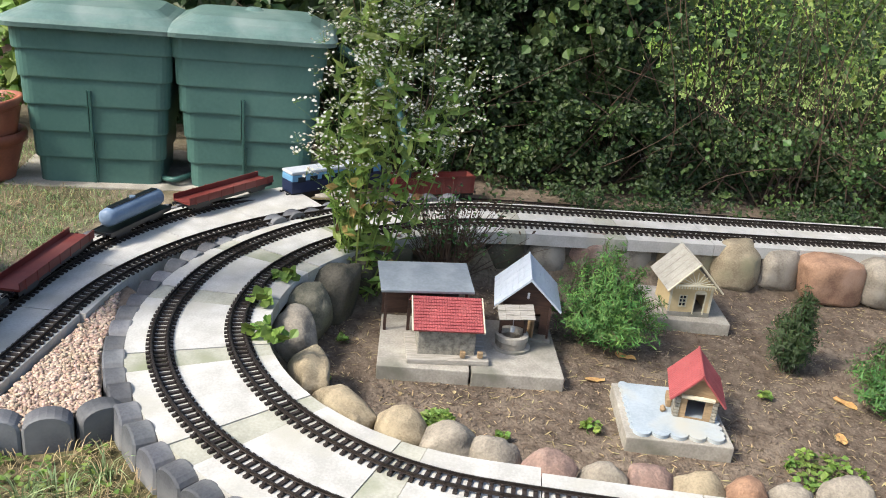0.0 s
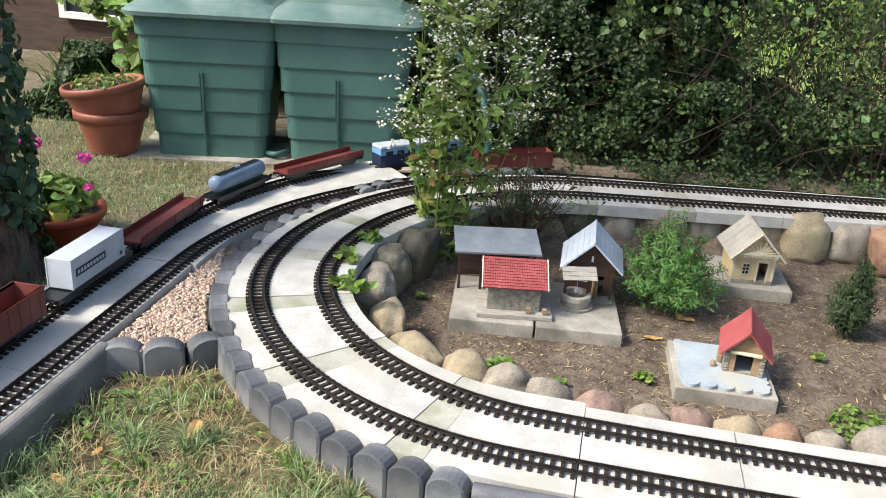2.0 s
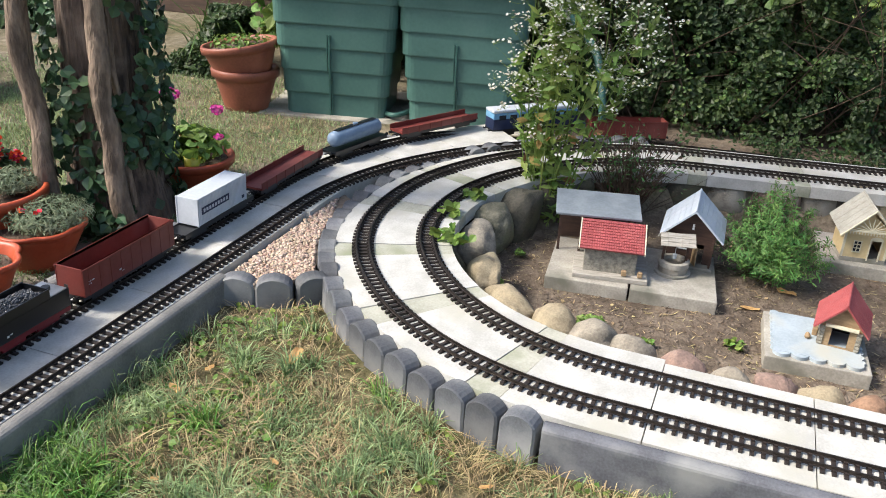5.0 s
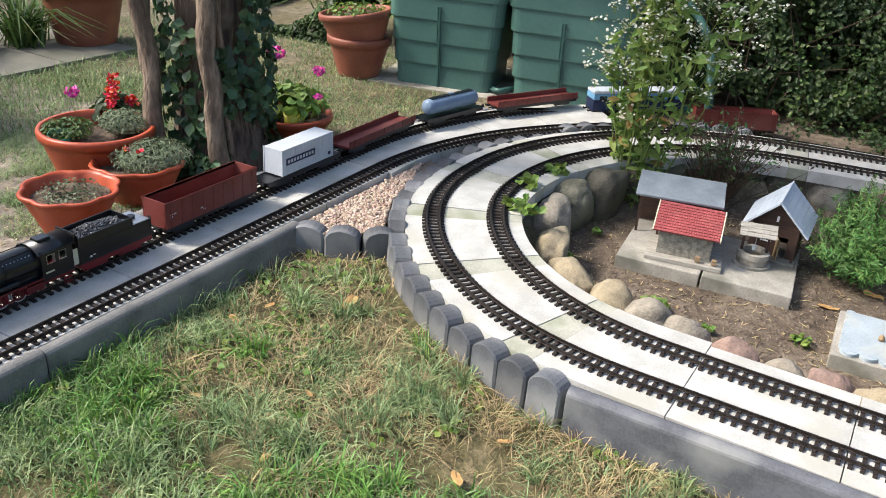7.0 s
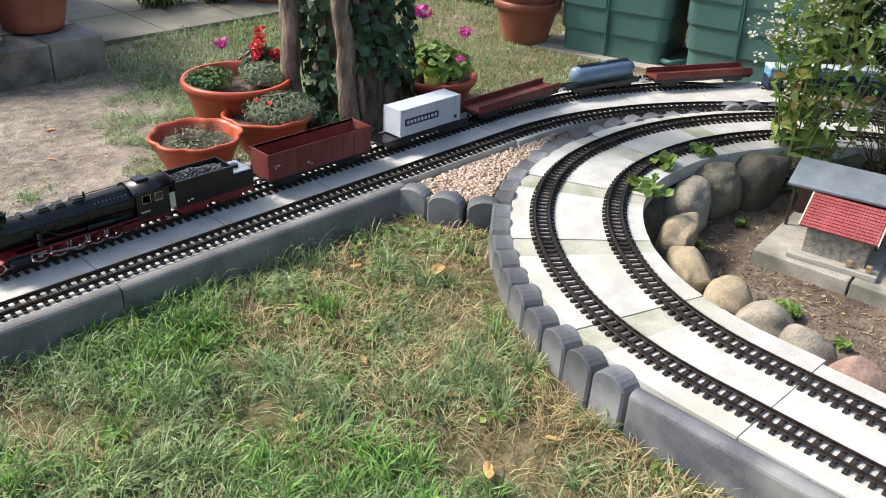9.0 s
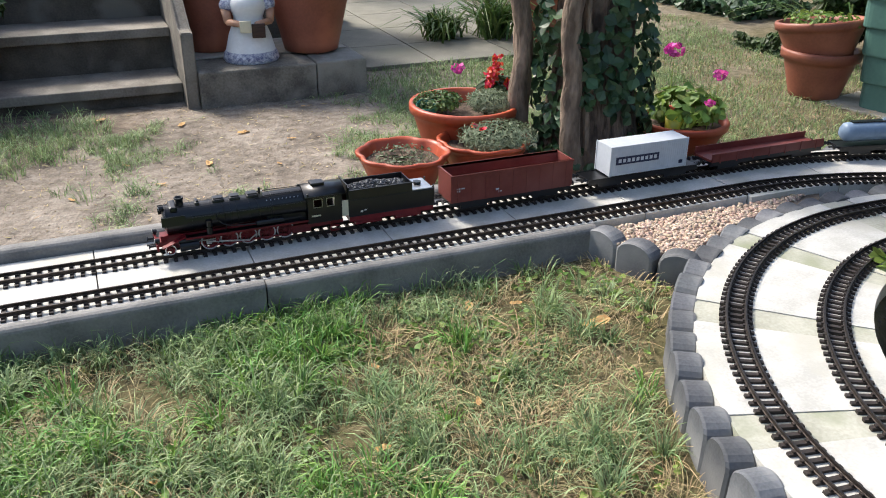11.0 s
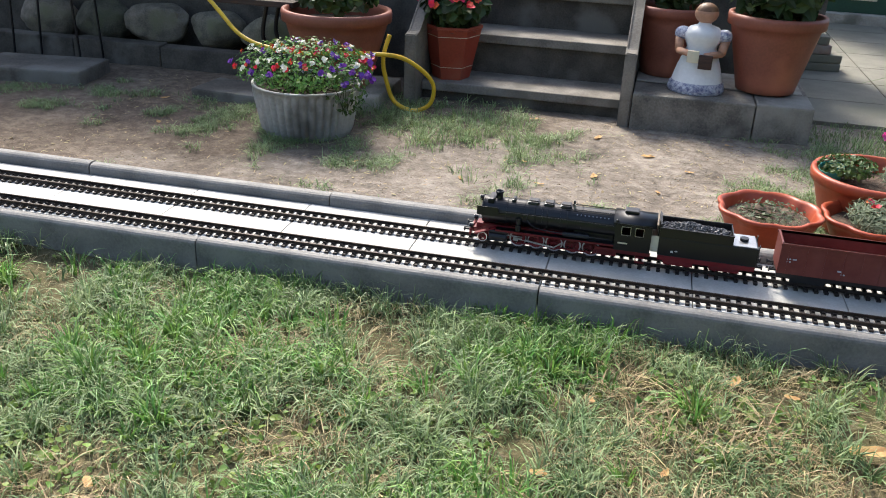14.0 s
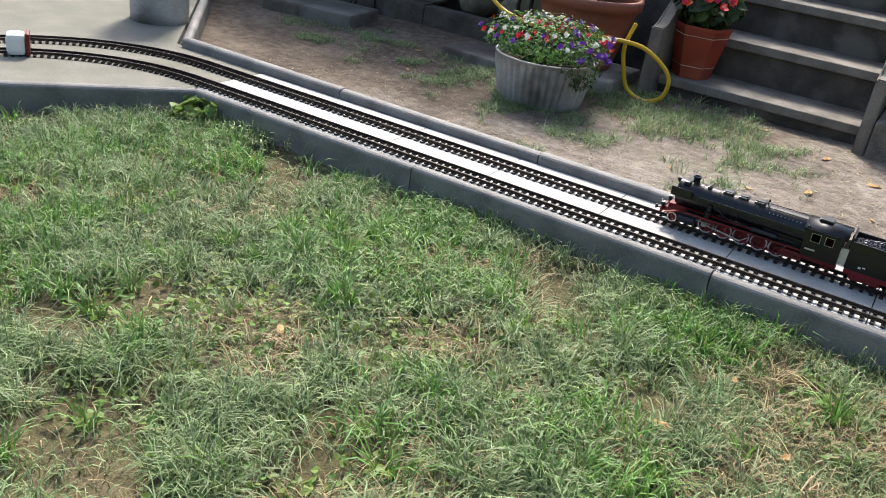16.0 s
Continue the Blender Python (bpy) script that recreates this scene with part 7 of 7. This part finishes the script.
for x, y, z, r, nm, lab in ((1.83, 0.80, 0.30, 0.034, "petal_pink", "bright pink geranium head on a tall stalk"), (1.95, 0.66, 0.22, 0.026, "petal_pink", "bright pink geranium head"), (1.87, 0.6, 0.13, 0.018, "petal_pink", "small pink geranium head"), (1.07, 1.20, 0.20, 0.026, "petal_pink", "pink geranium head behind the bowl")):
    e = empty("geranium_flower", pose(x, y, z), lab, "flower", "geranium flowers")
    q = g.normal(0, 1, (40, 3))
    q /= np.linalg.norm(q, axis=1)[:, None]
    leaves("petal", q * (r, r, r * 0.6), q, r * 0.7, nm, e, "", 1.0, 0.1)
    rods("stalk", [(0, 0, -0.24)], [(0, 0, 0)], 0.003, "leaf_light", e, "", 0.05, 4, 2)
bush("herb", 0.92, 1.05, 0.085, 0.10, 0.07, 700, "leaf_mid", 0.009, "low herbs with pale stems in the orange bowl", 21, aspect=2.0)
bush("herb", 1.10, 0.95, 0.085, 0.10, 0.085, 1500, "leaf_grey", 0.004, "needle-leaved herb in the orange bowl", 22, aspect=6.5)
bush("herb", 1.02, 0.725, 0.015, 0.150, 0.10, 3200, "leaf_grey", 0.0038, "grey-green lavender-like herb spilling over", 23, (("petal_red", 3, 0.016, "small red flowers", 0),), aspect=7.0)
bush("succulent", 0.64, 0.70, 0.026, 0.118, 0.038, 230, "leaf_grey", 0.009, "small rosettes of succulents in bare soil", 24, aspect=1.3)
bush("salvia", 1.215, 1.125, 0.04, 0.10, 0.13, 220, "leaf_hedge", 0.034, "red salvia with leafy stems", 25, (), aspect=1.5)
e = empty("salvia_flower", pose(1.195, 1.09, 0.11), "tall red salvia flower spikes", "flower")
for dx, dy, hh in ((-0.03, 0, 0.10), (0.01, 0.03, 0.15), (0.05, -0.02, 0.06)):
    q = np.stack([g.normal(dx, 0.011, 110), g.normal(dy, 0.011, 110), g.uniform(0, hh, 110)], 1)
    leaves("spike", q, np.tile([[-0.5, -0.5, 0.5]], (110, 1)), 0.013, "petal_red", e, "", 1.4, 0.15)
bush("begonia", -0.80, 2.33, 0.235, 0.17, 0.24, 320, "leaf_hedge", 0.05, "red begonia in the six-sided pot", 26, (("petal_red", 14, 0.034, "red begonia flowers", 0.0),), aspect=1.3)
bush("begonia", -1.33, 2.06, 0.32, 0.20, 0.18, 320, "leaf_hedge", 0.045, "red begonia in the large terracotta pot", 27, (("petal_red", 12, 0.034, "red begonia flowers", 0.0),), aspect=1.3)
bush("potted_shrub", 0.755, 2.33, 0.40, 0.22, 0.35, 500, "leaf_hedge", 0.05, "dense dark plant in the big terracotta pot", 28, aspect=2.0)
bush("potted_shrub", 0.285, 2.52, 0.39, 0.16, 0.30, 260, "leaf_hedge", 0.04, "leafy plant in the pot behind the figure", 29, aspect=1.6)
bush("potted_seedling", 2.99, 1.18, 0.24, 0.19, 0.07, 300, "leaf_light", 0.016, "small light weeds in the tilted pot", 30, aspect=1.6)


def strap_plant(x, y, z, n, L, label, seed):
    g = np.random.default_rng(seed)
    b = np.stack([g.normal(x, 0.055, n), g.normal(y, 0.055, n), z + 0 * g.uniform(0, 1, n)], 1)
    return tagged(blades("strap_plant", b, L, 0.007, "leaf_mid", 1.5, None, "", seed), label, "plant", "strap-leaved plants")


strap_plant(1.78, 3.05, -0.08, 220, 0.20, "clump of long strap leaves on the paving", 41)
strap_plant(2.10, 2.95, -0.08, 150, 0.38, "clump of arching strap leaves by the tree", 42)
strap_plant(3.9, 2.0, -0.1, 90, 0.45, "arching strap-leaved plant behind the pots", 43)


# ---- hedge and background greenery ----
def cloud(name, count, lo, hi, material, size, label, cat, seed, thresh=-0.1, scale=2.0, facing=(-0.8, 0, 0.5), aspect=1.5, twigs=0, kind="stuff"):
    g = np.random.default_rng(seed)
    lo, hi = np.array(lo), np.array(hi)
    pts = []
    while len(pts) < count:
        p = lo + (hi - lo) * g.uniform(0, 1, 3)
        if noise.noise(Vector((p * scale + seed).tolist())) + 0.5 * noise.noise(Vector((p * scale * 2.7).tolist())) > thresh:
            pts.append(p)
    pts = np.array(pts)
    ob = tagged(leaves(name, pts, np.tile([facing], (count, 1)), size, material, None, "", aspect, 0.15), label, cat, kind=kind)
    return ob


def hedge_stems(name, n, lo, hi, r, label, seed):
    g = np.random.default_rng(seed)
    lo, hi = np.array(lo), np.array(hi)
    s = lo + (hi - lo) * g.uniform(0, 1, (n, 3)) * (1, 1, 0.15)
    e = s + np.stack([g.normal(0, 0.3, n), g.normal(0, 0.55, n), g.uniform(0.3, 1.4, n)], 1)
    return tagged(rods(name, s, e, r, "twig", None, "", 0.3, 6, seed), label, "hedge stems", kind="stuff")


hedge_stems("hedge_twigs", 500, (3.85, -5.2, -0.1), (4.6, -0.3, 0.3), 0.005, "brown stems and twigs inside the hedge", 3)
hedge_stems("hedge_twigs", 260, (3.85, -5.4, 0.0), (4.7, -2.2, 0.9), 0.0018, "fine bare twigs in the thin part of the hedge", 5)
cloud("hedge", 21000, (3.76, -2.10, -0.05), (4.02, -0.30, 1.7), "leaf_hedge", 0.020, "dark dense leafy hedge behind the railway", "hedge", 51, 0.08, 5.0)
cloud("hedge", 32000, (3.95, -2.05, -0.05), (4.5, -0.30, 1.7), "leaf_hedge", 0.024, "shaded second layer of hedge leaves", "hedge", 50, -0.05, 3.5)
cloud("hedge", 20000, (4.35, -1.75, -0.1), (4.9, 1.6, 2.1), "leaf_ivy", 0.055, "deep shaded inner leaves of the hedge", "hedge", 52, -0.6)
cloud("hedge", 27000, (3.82, -5.4, -0.05), (4.7, -2.0, 0.38), "leaf_hedge", 0.020, "looser lower hedge of small leaves", "hedge", 53, 0.04, 4.5)
cloud("hedge", 7500, (3.95, -5.4, 0.36), (4.8, -2.0, 1.3), "leaf_hedge", 0.020, "middle part of the thin hedge", "hedge", 67, 0.02, 2.6)
cloud("hedge", 8500, (3.90, -5.4, 0.38), (4.8, -2.0, 1.7), "leaf_mid", 0.018, "thin upper hedge with light showing through", "hedge", 54, 0.10, 3.0)
cloud("hedge", 2200, (3.74, -4.8, -0.08), (3.95, -1.0, 0.40), "leaf_mid", 0.018, "light new leaves along the hedge foot", "hedge", 55, 0.12, 4.0)
cloud("hedge_foot", 5200, (3.50, -5.2, -0.11), (3.86, -1.15, 0.0), "leaf_hedge", 0.016, "low dark leaves and weeds at the hedge foot", "undergrowth", 66, -0.05, 5.0, facing=(-0.4, 0, 0.8))
cloud("hazel_branch", 34, (3.6, -1.8, 0.60), (3.85, -1.2, 0.95), "leaf_mid", 0.050, "round light hazel leaves on a drooping branch", "branch", 56, -0.2, aspect=1.1)
cloud("hazel_branch", 14, (3.60, -3.2, 0.10), (3.85, -2.0, 0.42), "leaf_mid", 0.040, "round hazel leaves low in the hedge", "branch", 64, -0.2, aspect=1.1)
cloud("hazel_branch", 40, (3.6, -3.0, 0.55), (3.9, -1.8, 1.0), "leaf_mid", 0.042, "round hazel leaves hanging in the thin hedge", "branch", 65, -0.2, aspect=1.1)
# Greenery behind the hedge: bright leaf colour stands in for sunlight.
cloud("background_shrubs", 3200, (7.5, -11.0, -0.1), (10.0, -1.6, 1.1), "leaf_bright", 0.06, "shrubs beyond the hedge with sunlight put into their leaf colour", "shrubs", 57, 0.0, 0.8)
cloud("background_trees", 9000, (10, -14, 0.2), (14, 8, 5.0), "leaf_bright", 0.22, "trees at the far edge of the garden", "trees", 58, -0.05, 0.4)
cloud("background_trees", 5000, (-3, -16, 0.0), (12, -12, 5.0), "leaf_hedge", 0.26, "trees closing the garden", "trees", 59, -0.05, 0.4, facing=(0, 0.8, 0.5))
cloud("climber", 2200, (3.75, 1.25, 0.1), (4.15, 1.95, 1.5), "leaf_light", 0.06, "yellow-green climber beside the water butts", "climber", 60, -0.1)
cloud("shrub", 4200, (3.45, 1.72, -0.1), (4.0, 2.35, 0.27), "leaf_hedge", 0.03, "dark small-leaved shrub near the house", "shrub", 61, -0.05)
cloud("shrub", 2600, (3.9, 2.9, -0.1), (4.8, 4.6, 0.02), "leaf_ivy", 0.05, "dark shrubs in the shade of the house", "shrub", 62, -0.1)
cloud("shrub", 1200, (3.9, -0.3, -0.05), (4.3, 1.3, 1.3), "leaf_hedge", 0.06, "dark foliage behind the water butts", "shrub", 63, -0.1)


# ---- grass ----
def on_lawn(x, y):
    if y > -0.012 or x > 1.14:
        return False
    if x < -2.0 and y > (x + 2.0) * 1.18 - 0.03:
        return False
    if y < -1.14:
        return x < 0.615
    return math.hypot(x - 1.815, y + 1.25) > 1.225 and (x < 0.98 or y < -0.24 or y < -1.45 * (x - 0.96) - 0.10)


def sow(n, lo, hi, test, seed):
    g = np.random.default_rng(seed)
    out = []
    while len(out) < n:
        x, y = g.uniform(lo[0], hi[0]), g.uniform(lo[1], hi[1])
        if test(x, y):
            out.append((x, y, ground_z(x, y) - 0.003))
    return out


def thick(x, y):
    return on_lawn(x, y) and patchy(x, y) - 0.22 * min(1.0, max(0.0, (x + 0.3) / 0.8)) > random.uniform(-0.36, 0.48)


def clumpy(o, lo, hi, s=4.5):
    return lambda x, y: on_lawn(x, y) and patchy(x, y, s, o) - 0.20 * min(1.0, max(0.0, (x + 0.3) / 0.8)) > random.uniform(lo, hi)


def dry(x, y):
    """Dry patches, more of them beside the curved edging."""
    near = max(0.0, 1.0 - abs(math.hypot(x - 1.815, y + 1.25) - 1.3) / 0.5) if y > -1.3 else max(0.0, 1 - (0.6 - x) / 0.5)
    return on_lawn(x, y) and patchy(x, y, 3.2, 21.0) + 0.35 * near + 0.22 * min(1.0, max(0.0, (x + 0.5) / 0.9)) > random.uniform(0.12, 0.55)


random.seed(77)
LO, HI = (-3.6, -2.1), (1.15, 0.0)
tagged(blades("lawn_grass", sow(52000, LO, HI, thick, 1), 0.034, 0.0017, "blade", 1.2, None, "", 1), "short uneven green lawn grass", "grass", kind="stuff")
tufts("lawn_tufts", sow(2700, LO, HI, clumpy(7.0, -0.15, 0.45), 11), 24, 0.017, 0.058, 0.0016, "blade", 1.1, "pale green tufts combed over in the lawn", 11)
tufts("lawn_tufts", sow(1300, LO, HI, clumpy(15.0, 0.0, 0.5, 3.0), 16), 24, 0.019, 0.062, 0.0021, "blade_fresh", 0.95, "fresh green tufts in the lawn", 16, 0.5)
tufts("lawn_straw", sow(950, LO, HI, dry, 17), 18, 0.026, 0.042, 0.0011, "straw", 1.9, "matted dry straw patches in the lawn", 17, 1.2)
tagged(blades("lawn_straw", sow(9000, LO, HI, on_lawn, 2), 0.034, 0.0011, "straw", 1.9, None, "", 2), "dry straw-coloured blades in the lawn", "grass", kind="stuff")
tagged(blades("tall_grass", sow(1500, (-2.6, -0.14), (0.95, 0.0), clumpy(3.0, -0.2, 0.5), 3), 0.080, 0.0013, "blade", 0.8, None, "", 3), "longer grass along the kerb", "grass", kind="stuff")
cl = np.array(sow(4200, (-3.4, -2.0), (1.1, -0.05), lambda x, y: on_lawn(x, y) and patchy(x, y, 3.5, 5.0) > 0.12, 4)) + (0, 0, 0.022)
tagged(leaves("clover", cl, np.tile([[0, 0, 1.0]], (len(cl), 1)), 0.017, "leaf_light", None, "", 1.1, 0.1), "clover leaves among the grass", "clover", kind="stuff")


def sandy(x, y):
    if not 0.48 < y < 2.2 or (x < -2.5 and y < 0.5 + (-2.5 - x)) or math.hypot(x - 1.45, y - 0.78) < 0.2 or y > 2.18:
        return False
    return patchy(x, y, 1.6, 9.0) + 0.7 * patchy(x, y, 5.0, 4.0) > random.uniform(0.22, 0.62)


tagged(blades("sparse_grass", sow(24000, (-3.0, 0.48), (2.6, 2.2), sandy, 5), 0.034, 0.0014, "blade", 1.7, None, "", 5), "sparse grass tufts on trodden sandy earth", "grass", kind="stuff")
tufts("sparse_grass", sow(190, (-1.3, 1.0), (0.3, 2.18), lambda x, y: patchy(x, y, 3, 2) - 1.5 * ((x + 0.60) ** 2 + 1.0 * (y - 1.75) ** 2) > random.uniform(-0.4, 0.35), 6), 20, 0.034, 0.05, 0.0014, "blade", 1.0, "longer grass in front of the steps", 6, 0.5)


def meadow(x, y):
    return x > 1.6 and y > 0.46 and math.hypot(x - 1.86, y - 0.74) > 0.14 and not (x > 3.0 and y < 1.1) and not (x < 2.5 and y > 2.4) and patchy(x, y, 2, 3) > random.uniform(-0.6, 0.35)


tagged(blades("rough_grass", sow(17000, (1.6, 0.40), (3.7, 3.3), meadow, 7), 0.035, 0.0018, "blade", 1.0, None, "", 7), "rough grass in front of the water butts", "grass", kind="stuff")
tagged(blades("rough_straw", sow(5000, (1.6, 0.40), (3.4, 2.3), meadow, 8), 0.035, 0.0013, "straw", 1.6, None, "", 8), "dry blades among the rough grass", "grass", kind="stuff")
tagged(blades("sparse_grass", sow(5000, (0.95, 1.55), (2.6, 2.45), lambda x, y: patchy(x, y, 2, 13) > random.uniform(-0.5, 0.2), 9), 0.05, 0.0018, "blade", 0.9, None, "", 9), "grass along the paving edge", "grass", kind="stuff")
for nm, cnt, sz, asp, sd in (("straw", 2600, 0.0034, 9.0, 10), ("twig", 4200, 0.0032, 8.0, 12), ("straw", 160, 0.011, 1.6, 13)):
    lt = np.array(sow(cnt, (1.2, -3.0), (2.95, -0.5), lambda x, y: inside_loop(x, y) > 0.9, sd)) + (0, 0, 0.007)
    tagged(leaves("soil_litter", lt, np.tile([[0, 0, 3.0]], (cnt, 1)), sz, nm, None, "", asp, 0.1), "straw, twig and leaf litter on the bare soil", "litter", kind="stuff")
for nm, cnt, sz, asp, sd in (("straw", 2600, 0.0034, 8.0, 14), ("straw", 260, 0.009, 1.8, 15)):
    lt = np.array(sow(cnt, (-2.4, 0.53), (1.6, 2.15), lambda x, y: True, sd)) + (0, 0, 0.006)
    tagged(leaves("earth_litter", lt, np.tile([[0, 0, 3.0]], (cnt, 1)), sz, nm, None, "", asp, 0.1), "dry bits scattered on the trodden earth", "litter", kind="stuff")
pebbles("soil_crumbs", 5000, lambda r: (lambda x, y: (x, y, ground_z(x, y) + 0.001))(r.uniform(1.2, 2.95), r.uniform(-3.0, -0.55)), 0.002, 0.006, "soil", "crumbs of earth on the bed")
pebbles("soil_crumbs", 2200, lambda r: (lambda x, y: (x, y, ground_z(x, y) + 0.001))(r.uniform(-2.4, 1.2), r.uniform(0.56, 2.1)), 0.001, 0.0035, "sand", "small stones on the sandy earth")
